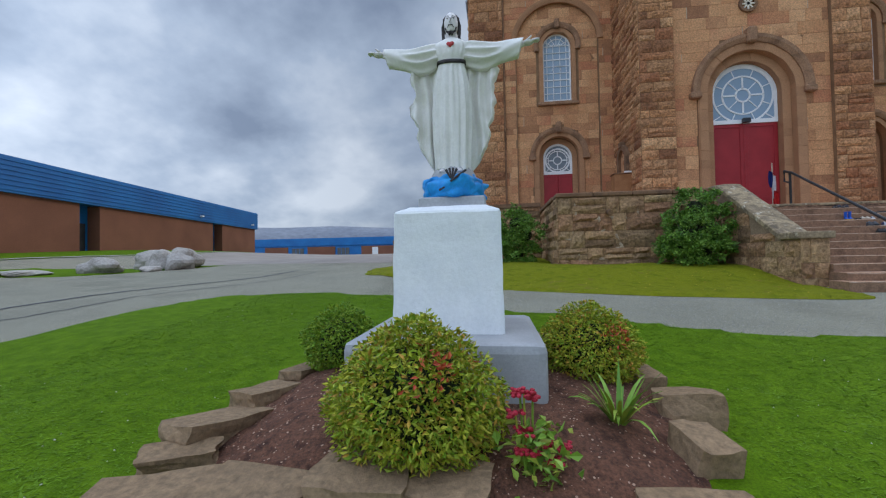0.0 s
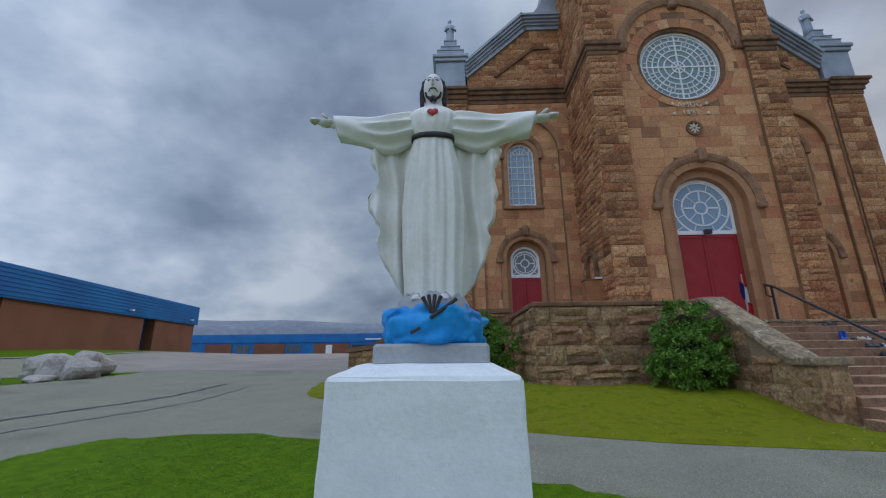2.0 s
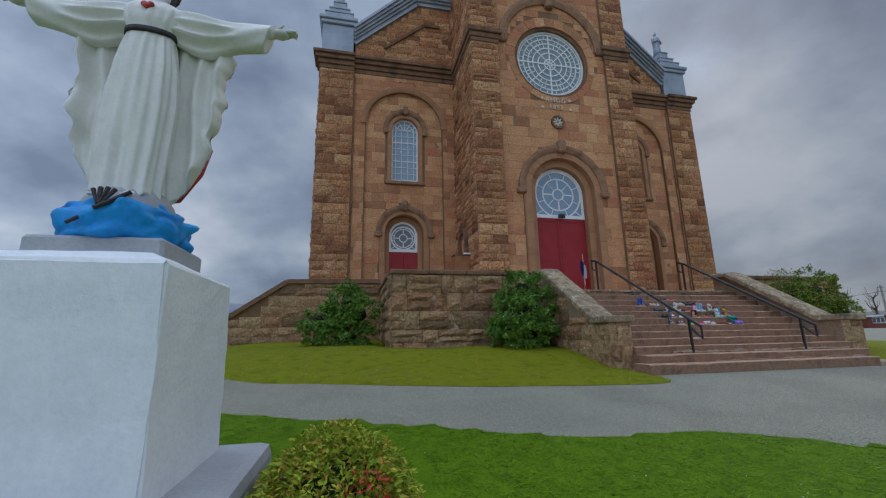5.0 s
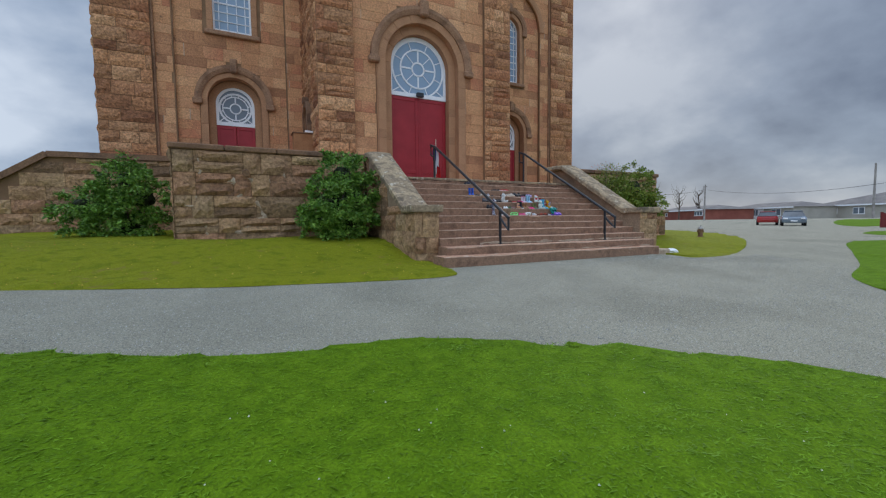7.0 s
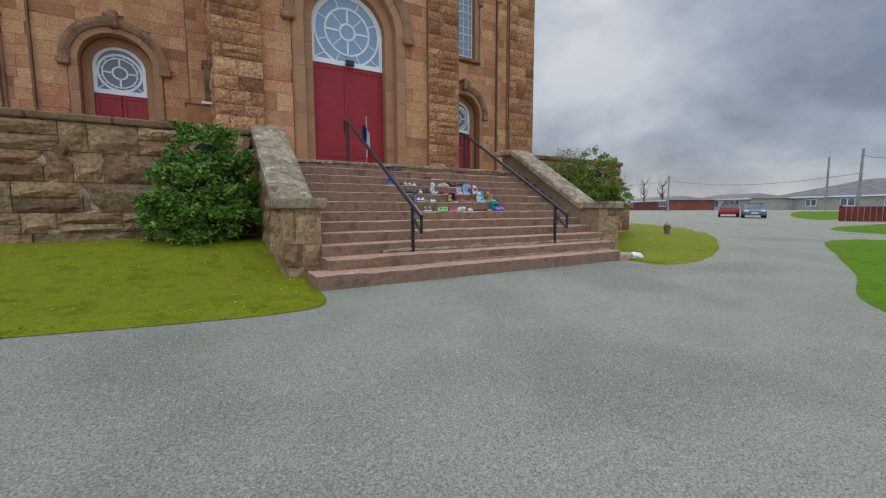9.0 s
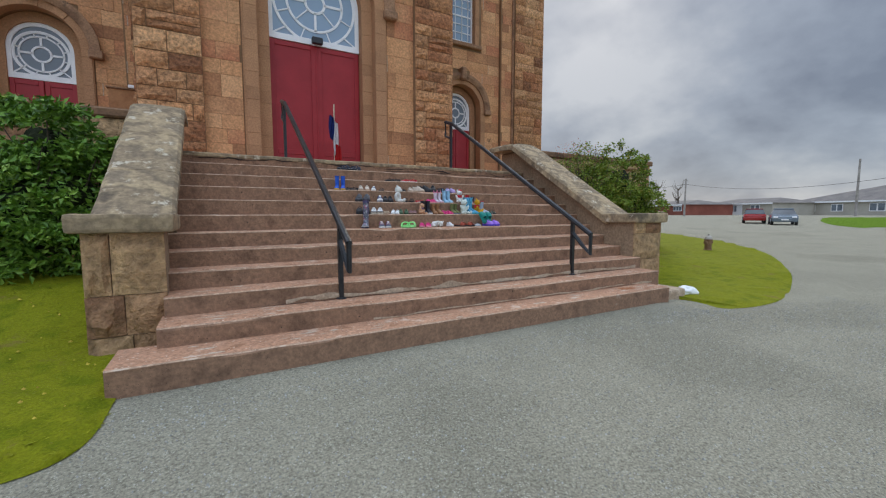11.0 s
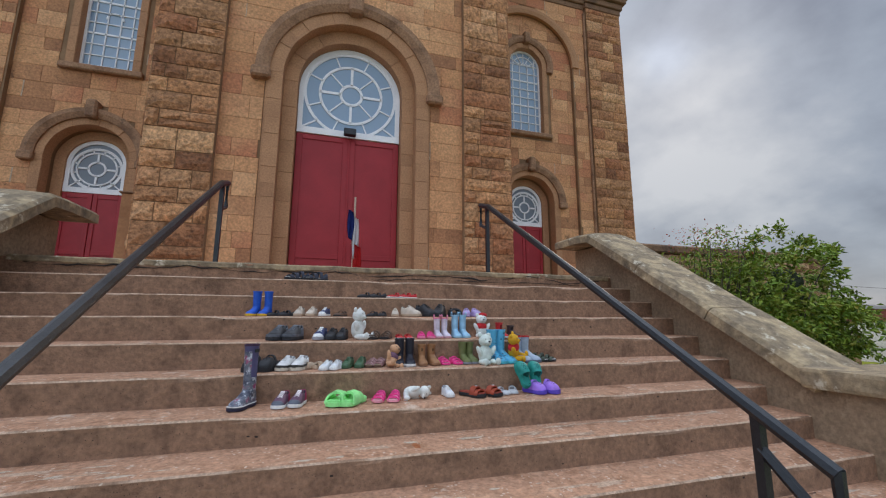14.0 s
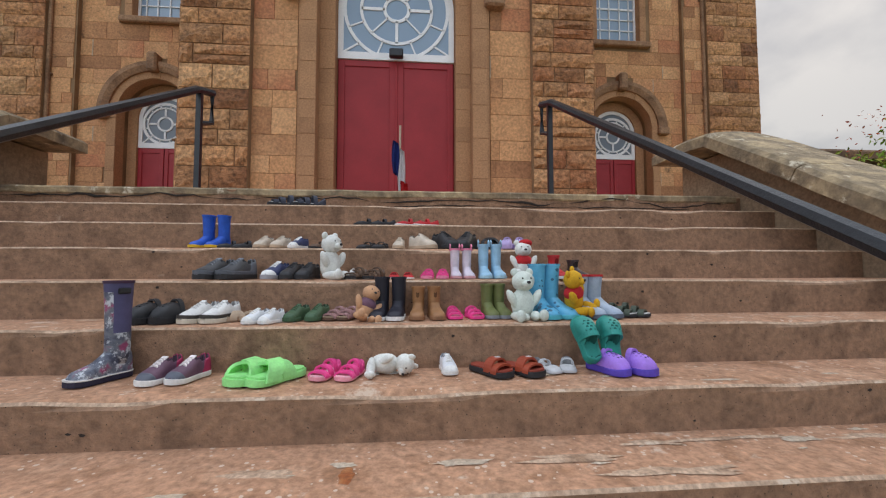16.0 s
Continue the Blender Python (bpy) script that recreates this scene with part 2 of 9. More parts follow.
M_heart = surface("red_painted_heart", [(0.45, 0.03, 0.03), (0.55, 0.05, 0.05)], scale=8, rough=0.5, bump=0.1, dirt=0.1)
M_red_door = surface("red_painted_wood", [(0.2990, 0.0143, 0.0198), (0.3565, 0.0198, 0.0264)], scale=2.5, rough=0.5, bump=0.15, fine=30, dirt=0.08)
M_paint_white = surface("white_painted_wood", [(0.80, 0.81, 0.82), (0.87, 0.87, 0.87)], scale=4, rough=0.55, bump=0.12, fine=40, dirt=0.06)
M_metal_roof = surface("grey_blue_sheet_metal", [(0.2860, 0.3250, 0.3770), (0.3900, 0.4290, 0.4810)], scale=1.2, rough=0.45, bump=0.1, fine=12, dirt=0.1, metal=0.3)
M_black_iron = surface("black_painted_iron", [(0.008, 0.009, 0.012), (0.016, 0.018, 0.022)], scale=9, rough=0.36, bump=0.25, fine=60, dirt=0.25, spec=0.5)
M_soil = surface("dark_garden_soil", [(0.0892, 0.0362, 0.0211), (0.1944, 0.0842, 0.0486), (0.1378, 0.0596, 0.0359)], scale=9, rough=0.95, bump=1.0, fine=50, dirt=0.5, specks=(34, 0.12, (0.5670, 0.3672, 0.2552)), bump_dist=0.03)
M_border = surface("grey_brown_border_stone", [(0.1701, 0.1058, 0.0583), (0.2916, 0.1915, 0.1089), (0.2308, 0.1462, 0.0817)], scale=4, rough=0.9, bump=0.7, fine=22, dirt=0.35, bump_dist=0.02, random_mix=0.3)
M_boulder = surface("pale_boulder", [(0.30, 0.27, 0.24), (0.46, 0.42, 0.38), (0.36, 0.34, 0.32)], scale=1.5, rough=0.9, bump=0.6, fine=12, dirt=0.3, random_mix=0.4)
M_school_brick = surface("brown_school_brick", [(0.20, 0.082, 0.05), (0.25, 0.105, 0.063)], scale=0.4, rough=0.9, bump=0.3, fine=18, dirt=0.15)
M_school_blue = surface("blue_profiled_metal", [(0.0044, 0.1237, 0.3840), (0.0077, 0.1732, 0.4800)], scale=0.4, rough=0.5, bump=0.1, fine=10, dirt=0.1)
M_dark_glass = surface("dark_window", [(0.03, 0.035, 0.04), (0.07, 0.08, 0.09)], scale=0.6, rough=0.12, bump=0, fine=5, dirt=0.1, spec=0.6)
M_bark = surface("grey_brown_bark", [(0.06, 0.045, 0.033), (0.13, 0.10, 0.075)], scale=12, rough=0.95, bump=0.6, fine=40, dirt=0.3)
# blue-grey from distance haze, painted into the hills' own colour
M_hill = surface("hazy_wooded_hill", [(0.1600, 0.1840, 0.2325), (0.2240, 0.2480, 0.2945)], scale=0.01, rough=1, bump=0, fine=0.08, dirt=0.15)


def glass_material(name, tint, rough=0.06, alpha=0.55):
    m = bpy.data.materials.new(name)
    m.use_nodes = True
    p = m.node_tree.nodes["Principled BSDF"]
    p.inputs["Base Color"].default_value = rgba(tint)
    p.inputs["Roughness"].default_value = rough
    p.inputs["Specular IOR Level"].default_value = 0.5
    n = m.node_tree.nodes.new("ShaderNodeTexNoise")
    n.inputs["Scale"].default_value = 2.0
    b = m.node_tree.nodes.new("ShaderNodeBump")
    b.inputs["Strength"].default_value, b.inputs["Distance"].default_value = 0.12, 0.05
    m.node_tree.links.new(n.outputs[0], b.inputs["Height"])
    m.node_tree.links.new(b.outputs[0], p.inputs["Normal"])
    return m


M_frost = glass_material("pale_blue_obscured_glass", (0.25, 0.35, 0.46), 0.22)
M_frost_dark = glass_material("grey_obscured_glass", (0.15, 0.18, 0.21), 0.22)
M_rose_glass = glass_material("grey_green_leaded_glass", (0.21, 0.28, 0.30), 0.3)

M_apron = surface("sandy_worn_asphalt", [(0.27, 0.235, 0.205), (0.34, 0.295, 0.26)], scale=0.4, rough=0.9, bump=0.5, fine=60, dirt=0.3, bump_dist=0.006)
M_tar = surface("dark_tar_seam", [(0.055, 0.055, 0.06), (0.085, 0.085, 0.09)], scale=2, rough=0.8, bump=0.3, fine=60, dirt=0.3)

M_smear = surface("pale_smeared_mortar", [(0.38, 0.275, 0.185), (0.52, 0.41, 0.30)], scale=7, rough=0.93, bump=0.7, fine=40, dirt=0.35)

# ---------------- mesh helpers ----------------
def mesh_of(bm, name, mat, smooth=False):
    me = bpy.data.meshes.new(name)
    bm.normal_update()
    bm.to_mesh(me)
    bm.free()
    me.materials.append(mat)
    if smooth:
        me.polygons.foreach_set("use_smooth", [True] * len(me.polygons))
    return me


def raw_mesh(name, verts, faces, mat, smooth=False):
    me = bpy.data.meshes.new(name)
    me.from_pydata([tuple(v) for v in verts], [], [tuple(f) for f in faces])
    me.materials.append(mat)
    if smooth:
        me.polygons.foreach_set("use_smooth", [True] * len(me.polygons))
    me.update()
    return me


def part(name, bm, mat, parent=None, label="", smooth=False, m=None):
    me = bm if isinstance(bm, bpy.types.Mesh) else mesh_of(bm, name, mat, smooth)
    ob = new(name, me)
    if parent is not None:
        ob.parent = parent
    if m is not None:
        ob.matrix_basis = m
    if label:
        ob["label"] = label
    return ob


def thing(name, label, category, m=None, group="", kind=""):
    ob = tagged(new(name), label, category, group, kind)
    ob.empty_display_size = 0.2
    if m is not None:
        ob.matrix_basis = m
    return ob


def add_box(bm, x0, x1, y0, y1, z0, z1, bevel=0.0, segs=1):
    r = bmesh.ops.create_cube(bm, size=1)
    vs = r["verts"]
    for v in vs:
        v.co = Vector((x0 + (v.co.x + 0.5) * (x1 - x0), y0 + (v.co.y + 0.5) * (y1 - y0), z0 + (v.co.z + 0.5) * (z1 - z0)))
    if bevel:
        es = list({e for v in vs for e in v.link_edges})
        bmesh.ops.bevel(bm, geom=es, offset=bevel, segments=segs, profile=0.6, affect="EDGES")
    return bm


def box(x0, x1, y0, y1, z0, z1, bevel=0.0, segs=1):
    return add_box(bmesh.new(), x0, x1, y0, y1, z0, z1, bevel, segs)


def arch_loop(cx, half, z0, spring, n=24):
    """An arched outline in (x, z): up the right side, over, and down the left."""
    pts = [(cx - half, z0), (cx + half, z0)]
    for k in range(n + 1):
        a = math.pi * k / n
        pts.append((cx + half * math.cos(a), spring + half * math.sin(a)))
    return pts


def circle_loop(cx, cz, r, n=48):
    return [(cx + r * math.cos(2 * math.pi * k / n), cz + r * math.sin(2 * math.pi * k / n)) for k in range(n)]


def add_plate(bm, outline, holes, y_front, y_back):
    """A plate in the x-z plane with holes through it."""
    edges = []
    for loop in (outline, *holes):
        vs = [bm.verts.new((x, y_front, z)) for x, z in loop]
        edges += [bm.edges.new((vs[k], vs[(k + 1) % len(vs)])) for k in range(len(vs))]
    r = bmesh.ops.triangle_fill(bm, edges=edges, use_beauty=True, normal=(0, -1, 0))
    faces = [g for g in r["geom"] if isinstance(g, bmesh.types.BMFace)]
    ext = bmesh.ops.extrude_face_region(bm, geom=faces, use_keep_orig=True)
    bmesh.ops.translate(bm, verts=[g for g in ext["geom"] if isinstance(g, bmesh.types.BMVert)], vec=(0, y_back - y_front, 0))
    bmesh.ops.recalc_face_normals(bm, faces=bm.faces)
    return bm


def plate(outline, holes, y_front, y_back):
    return add_plate(bmesh.new(), outline, holes, y_front, y_back)


def add_sweep(bm, path, profile, closed=False, up=None):
    """A profile (list of (a, b)) swept along a path of (point, a_axis, b_axis)."""
    rings = []
    for p, a, b in path:
        rings.append([bm.verts.new(Vector(p) + Vector(a) * s + Vector(b) * t) for s, t in profile])
    n = len(profile)
    count = len(rings) if closed else len(rings) - 1
    for i in range(count):
        r0, r1 = rings[i], rings[(i + 1) % len(rings)]
        for k in range(n):
            bm.faces.new((r0[k], r0[(k + 1) % n], r1[(k + 1) % n], r1[k]))
    if not closed:
        bm.faces.new(rings[0][::-1])
        bm.faces.new(rings[-1])
    bmesh.ops.recalc_face_normals(bm, faces=bm.faces)
    return bm


def arch_band(cx, spring, r0, r1, y_front, y_back, a0=0.0, a1=math.pi, n=28):
    """A moulded band round an arch, from radius r0 to r1, standing proud to y_front."""
    prof = [(r0, y_back), (r0, y_front + 0.3 * (y_back - y_front)), (r0 + 0.25 * (r1 - r0), y_front + 0.15 * (y_back - y_front)), (r0 + 0.55 * (r1 - r0), y_front), (r1, y_front), (r1, y_back)]
    bm = bmesh.new()
    path = []
    full = abs(a1 - a0 - 2 * math.pi) < 1e-4
    for k in range(n if full else n + 1):
        a = a0 + (a1 - a0) * k / n
        path.append(((cx, 0, spring), (math.cos(a), 0, math.sin(a)), (0, 1, 0)))
    return add_sweep(bm, path, prof, closed=full)


def tube(points, r, sides=8, bm=None, taper=None):
    bm = bm or bmesh.new()
    pts = [Vector(p) for p in points]
    path = []
    ref = Vector((0, 0, 1))
    for k, p in enumerate(pts):
        d = (pts[min(k + 1, len(pts) - 1)] - pts[max(k - 1, 0)]).normalized()
        a = d.cross(ref if abs(d.z) < 0.95 else Vector((0, 1, 0))).normalized()
        b = a.cross(d).normalized()
        f = r if taper is None else r + (taper - r) * k / (len(pts) - 1)
        path.append((p, a * f, b * f))
    off = math.pi / 4 if sides == 4 else 0
    prof = [(math.cos(2 * math.pi * k / sides + off), math.sin(2 * math.pi * k / sides + off)) for k in range(sides)]
    return add_sweep(bm, path, prof)


def lathe(profile, sides=24, bm=None, at=(0, 0, 0), squash=1.0):
    bm = bm or bmesh.new()
    rings = [[bm.verts.new((at[0] + r * math.cos(2 * math.pi * k / sides), at[1] + squash * r * math.sin(2 * math.pi * k / sides), at[2] + z)) for k in range(sides)] for r, z in profile]
    for a, b in zip(rings, rings[1:]):
        for k in range(sides):
            bm.faces.new((a[k], a[(k + 1) % sides], b[(k + 1) % sides], b[k]))
    bm.faces.new(rings[0][::-1])
    bm.faces.new(rings[-1])
    return bm


def blob(bm, at, size, subdiv=3, rough=0.0, freq=2.0, seed=0.0, rot=None):
    r = bmesh.ops.create_icosphere(bm, subdivisions=subdiv, radius=1)
    for v in r["verts"]:
        c = v.co.copy()
        if rough:
            c *= 1 + rough * noise.noise(c * freq + Vector((seed, seed * 1.7, seed * 0.3)))
        c = Vector((c.x * size[0], c.y * size[1], c.z * size[2]))
        if rot is not None:
            c = rot @ c
        v.co = c + Vector(at)
    return bm


# ---- stone blocks: a few shared shapes, laid in courses ----
def block_shape(kind, seed):
    """A block 1 x 1 across and 1 deep, its back at y = 0, its face at y = -1."""
    rnd = random.Random(seed)
    if kind == "smooth":
        b = 0.03
        vs = [(-0.5, 0, -0.5), (0.5, 0, -0.5), (0.5, 0, 0.5), (-0.5, 0, 0.5)]
        vs += [(-0.5, -0.75, -0.5), (0.5, -0.75, -0.5), (0.5, -0.75, 0.5), (-0.5, -0.75, 0.5)]
        vs += [(x * (1 - b), -1 + rnd.uniform(-0.12, 0.12), z * (1 - 2 * b)) for x, z in ((-0.5, -0.5), (0.5, -0.5), (0.5, 0.5), (-0.5, 0.5))]
        fs = [(0, 1, 5, 4), (1, 2, 6, 5), (2, 3, 7, 6), (3, 0, 4, 7), (4, 5, 9, 8), (5, 6, 10, 9), (6, 7, 11, 10), (7, 4, 8, 11), (8, 9, 10, 11)]
        return vs, fs
    nx, nz = 5, 4
    vs = [(-0.5, 0, -0.5), (0.5, 0, -0.5), (0.5, 0, 0.5), (-0.5, 0, 0.5)]
    fs = []
    grid = []
    for j in range(nz):
        row = []
        for i in range(nx):
            u, v = i / (nx - 1), j / (nz - 1)
            edge = min(u, 1 - u) * (nx - 1) < 0.5 or min(v, 1 - v) * (nz - 1) < 0.5
            y = -rnd.uniform(0.2, 0.42) if edge else -rnd.uniform(0.6, 1.15)
            ju, jv = (0, 0) if edge else (rnd.uniform(-0.06, 0.06), rnd.uniform(-0.07, 0.07))
            row.append(len(vs))
            vs.append((u - 0.5 + ju, y, v - 0.5 + jv))
        grid.append(row)
    for j in range(nz - 1):
        for i in range(nx - 1):
            fs.append((grid[j][i], grid[j][i + 1], grid[j + 1][i + 1], grid[j + 1][i]))
    fs.append((0, 1, *grid[0][::-1]))
    fs.append((1, 2, *[grid[j][-1] for j in range(nz)][::-1]))
    fs.append((2, 3, *grid[-1]))
    fs.append((3, 0, *[grid[j][0] for j in range(nz)]))
    return vs, fs


SHAPES = {k: [block_shape(k, 100 + s) for s in range(7)] for k in ("smooth", "rock")}


def courses(u0, u1, v0, v1, heights, lengths, rnd, keep=None, split=0.0):
    """Blocks (u0, u1, v0, v1) in courses; keep(u0, u1, v0, v1) trims or drops them."""
    out = []
    v = v0
    while v < v1 - 0.04:
        hh = rnd.choice(heights)
        top = min(v + hh, v1)
        if v1 - top < 0.1:
            top = v1
        u = u0
        first = True
        while u < u1 - 0.02:
            ln = rnd.uniform(*lengths) * (rnd.choice((0.5, 1.0)) if first else 1)
            first = False
            e = u + ln
            if u1 - e < 0.16:
                e = u1
            pieces = [(u, e, v, top)]
            if split and top - v > 0.3 and rnd.random() < split:
                # two thin stones in place of one
                mid = v + (top - v) * rnd.uniform(0.4, 0.6)
                pieces = [(u, e, v, mid), (u, e, mid, top)]
            if keep:
                pieces = [q for p in pieces for q in keep(*p)]
            out += pieces
            u = e
        v = top
    return out


def arch_trim(openings):
    """openings: (cx, half, z0, spring): blocks keep clear of these arched openings."""
    def f(u0, u1, v0, v1):
        spans = [(u0, u1)]
        for cx, half, z0, spring in openings:
            if v1 <= z0 + 0.01:
                continue
            low = max(v0, spring)
            if low >= spring + half:
                continue
            w = half if low <= spring else math.sqrt(max(0, half * half - (low - spring) ** 2))
            nxt = []
            for a, b in spans:
                if b <= cx - w or a >= cx + w:
                    nxt.append((a, b))
                else:
                    if a < cx - w - 0.06:
                        nxt.append((a, cx - w))
                    if b > cx + w + 0.06:
                        nxt.append((cx + w, b))
            spans = nxt
        return [(a, b, v0, v1) for a, b in spans]
    return f


SHARED = {}


def lay(parent, name, blocks, origin, turn, kind, mat, proud, quota, rnd, joint=0.007, repoint=0.0):
    """Lay blocks on a face. origin and turn place the face: u along its x, v up, out of the wall along its -y."""
    face = pose(*origin, 0, 0, turn)
    verts, faces = [], []
    seams, seam_faces = [], []
    for n, (a, b, c, d) in enumerate(blocks):
        if repoint and rnd.random() < repoint and d - c > 0.2:
            # pale new mortar smeared along an upright joint
            w, y = rnd.uniform(0.010, 0.02), -proud * 1.26
            k = len(seams)
            seams += [face @ Vector(p) for p in ((a - w, y, c + 0.01), (a + w * 0.7, y, c - 0.01), (a + w, y - 0.004, (c + d) / 2), (a + w * 0.8, y, d), (a - w * 0.9, y, d - 0.02), (a - w * 0.6, y - 0.003, (c + d) / 2))]
            seam_faces.append([k + i for i in range(6)])
        s = rnd.randrange(7)
        sx, sz = b - a - joint, d - c - joint
        if sx < 0.03 or sz < 0.03:
            continue
        sy = proud * rnd.uniform(0.8, 1.2)
        m = face @ Matrix.Translation(((a + b) / 2, 0, (c + d) / 2)) @ Matrix.Diagonal((sx, sy, sz, 1))
        if n < quota:
            key = (kind, s, mat.name)
            if key not in SHARED:
                SHARED[key] = raw_mesh(name, *SHAPES[kind][s], mat)
            ob = new(name, SHARED[key])
            ob.parent = parent
            ob.matrix_basis = m
        else:
            vs, fs = SHAPES[kind][s]
            k = len(verts)
            verts += [m @ Vector(v) for v in vs]
            faces += [[i + k for i in f] for f in fs]
    if verts:
        ob = new(name + "_field", raw_mesh(name + "_field", verts, faces, mat))
        ob.parent = parent
        ob["kind"] = "stuff"
    if seams:
        ob = new("repointing", raw_mesh("repointing", seams, seam_faces, M_smear))
        ob.parent = parent
        ob["kind"] = "stuff"


def ramp01(a, b, v):
    t = min(1.0, max(0.0, (v - a) / (b - a)))
    return t * t * (3 - 2 * t)


def ground_z(x, y):
    z = float(np.interp(y, [-40, 0, 2, 4.8, 8.1, 12, 18, 30, 45, 70, 120], [-0.1, 0, 0.03, 0.33, 0.64, 0.80, 1.05, 1.5, 1.95, 2.3, 2.5]))
    z += 1.0 * ramp01(-17.5, -28, x) * ramp01(5, 18, y) * ramp01(60, 25, y)
    if x > 0:
        z = z + (0.74 + 0.001 * min(max(y, 0), 20) - z) * ramp01(14, 30, x) + 0.65 * ramp01(50, 85, x)
    z += 0.30 * ramp01(8.6, 11.2, y) * ramp01(7.2, 6.2, x) * ramp01(-5.5, -1.5, x) * ramp01(19, 16, y)
    z -= 0.09 * ramp01(11.9, 12.9, x) * ramp01(17, 14.5, x) * ramp01(6.8, 8.2, y) * ramp01(11, 9.5, y)
    return z


def smooth_loop(pts, steps=6):
    """A closed rounded outline through the points."""
    out = []
    n = len(pts)
    for i in range(n):
        p0, p1, p2, p3 = (Vector(pts[(i + k - 1) % n]) for k in range(4))
        for s in range(steps):
            t = s / steps
            out.append(0.5 * ((2 * p1) + (p2 - p0) * t + (2 * p0 - 5 * p1 + 4 * p2 - p3) * t * t + (3 * p1 - p0 - 3 * p2 + p3) * t ** 3))
    return [(v.x, v.y) for v in out]


def inside(loop, x, y):
    ok = False
    n = len(loop)
    for i in range(n):
        (x0, y0), (x1, y1) = loop[i], loop[(i + 1) % n]
        if (y0 > y) != (y1 > y) and x < (x1 - x0) * (y - y0) / (y1 - y0) + x0:
            ok = not ok
    return ok

# ---------------- ground, lawns, road ----------------
def build_ground():
    def axis(a, b):
        near = list(np.arange(a, b + 0.01, 1.0))
        far, s = [], 2.0
        lo, hi = a, b
        while hi < 900:
            lo, hi = lo - s, hi + s
            far += [lo, hi]
            s *= 1.35
        return sorted(near + far)
    xs, ys = axis(-36, 60), axis(-14, 60)
    verts = [(x, y, ground_z(x, y)) for y in ys for x in xs]
    nx = len(xs)
    faces = [(j * nx + i, j * nx + i + 1, (j + 1) * nx + i + 1, (j + 1) * nx + i) for j in range(len(ys) - 1) for i in range(nx - 1)]
    ob = new("ground", raw_mesh("ground", verts, faces, M_asphalt, True))
    return tagged(ob, "weathered grey asphalt drive and car park", "ground", kind="structure")


build_ground()


def lawn(name, outline, mat, label, step=0.35, thick=0.05, steps=6, bump=0.03):
    loop = smooth_loop(outline, steps)
    bm = bmesh.new()
    vs = [bm.verts.new((x, y, 0)) for x, y in loop]
    es = [bm.edges.new((vs[k], vs[(k + 1) % len(vs)])) for k in range(len(vs))]
    bmesh.ops.triangle_fill(bm, edges=es, use_beauty=True, normal=(0, 0, 1))
    x0, x1 = min(p[0] for p in loop), max(p[0] for p in loop)
    y0, y1 = min(p[1] for p in loop), max(p[1] for p in loop)
    for axis_no, lo, hi in ((0, x0, x1), (1, y0, y1)):
        for c in np.arange(lo + step, hi, step):
            co, no = [0, 0, 0], [0, 0, 0]
            co[axis_no], no[axis_no] = float(c), 1
            bmesh.ops.bisect_plane(bm, geom=bm.verts[:] + bm.edges[:] + bm.faces[:], plane_co=co, plane_no=no)
    rim = {v for e in bm.edges if e.is_boundary for v in e.verts}
    for v in bm.verts:
        v.co.z = ground_z(v.co.x, v.co.y) + (0.006 if v in rim else thick + bump * noise.noise(Vector((v.co.x * 0.9, v.co.y * 0.9, 0))))
    ob = new(name, mesh_of(bm, name, mat, True))
    tagged(ob, label, "lawn", kind="structure")
    return ob, loop


ISLAND = [(-8.4, -4.5), (-7.9, 1.5), (-6.8, 5.0), (-6.5, 6.7), (-5.6, 8.0), (-4.0, 8.35), (-2.1, 7.98), (-0.4, 6.90), (1.8, 5.97), (3.0, 5.45), (4.4, 5.15), (5.4, 4.74), (6.5, 4.1), (7.6, 3.1), (8.6, 1.0), (8.0, -3.5), (3, -8), (-4, -8)]
MOUND = [(-4.4, 16.3), (-4.6, 14.5), (-4.2, 12.6), (-2.9, 10.6), (-1.2, 9.25), (0.6, 8.6), (1.9, 8.15), (2.9, 7.87), (3.8, 7.72), (4.9, 7.56), (5.8, 7.48), (6.3, 7.6), (6.4, 8.2), (6.45, 9.4), (6.45, 12.3), (1.9, 12.3), (1.9, 16.3)]
RIGHT_ISLE = [(12.75, 8.9), (12.62, 8.2), (12.85, 7.72), (13.9, 7.62), (15.4, 8.0), (17.2, 8.75), (20.4, 10.6), (24.0, 14.2), (26.0, 17.3), (24.5, 20.0), (17.4, 20.0), (17.4, 12.3), (13.3, 12.3), (13.2, 9.6)]
FAR_ISLE = [(21.1, 7.6), (17.8, 6.5), (15.4, 5.6), (13.0, 4.9), (12.2, 3.5), (14, 0.5), (21, 1.0), (25.0, 4.5), (23.5, 6.6)]
FAR_ISLE_2 = [(29.1, 9.8), (26.0, 7.5), (28.0, 4.5), (36, 4.0), (41, 7.0), (37.2, 9.8)]
lawn_island, loop_island = lawn("lawn_island", ISLAND, M_lawn, "green mown grass island round the monument", 0.4)
lawn_mound, loop_mound = lawn("lawn_terrace", MOUND, M_lawn_dry, "yellowing grass bank below the stone terrace", 0.4)
lawn_right, loop_right = lawn("lawn_hydrant", RIGHT_ISLE, M_lawn_dry, "olive grass patch beside the church steps", 0.7)
lawn("lawn_far_1", FAR_ISLE, M_lawn, "green grass island in the car park", 1.0)
lawn("lawn_far_2", FAR_ISLE_2, M_lawn, "green grass verge by the red fence", 1.2)
lawn("lawn_far_3", [(49, 15), (47, 15.6), (56, 20), (67.2, 24), (74, 24), (74, 10), (60, 9), (50, 12.5)], M_lawn, "green lawn before the bungalow", 2.0)
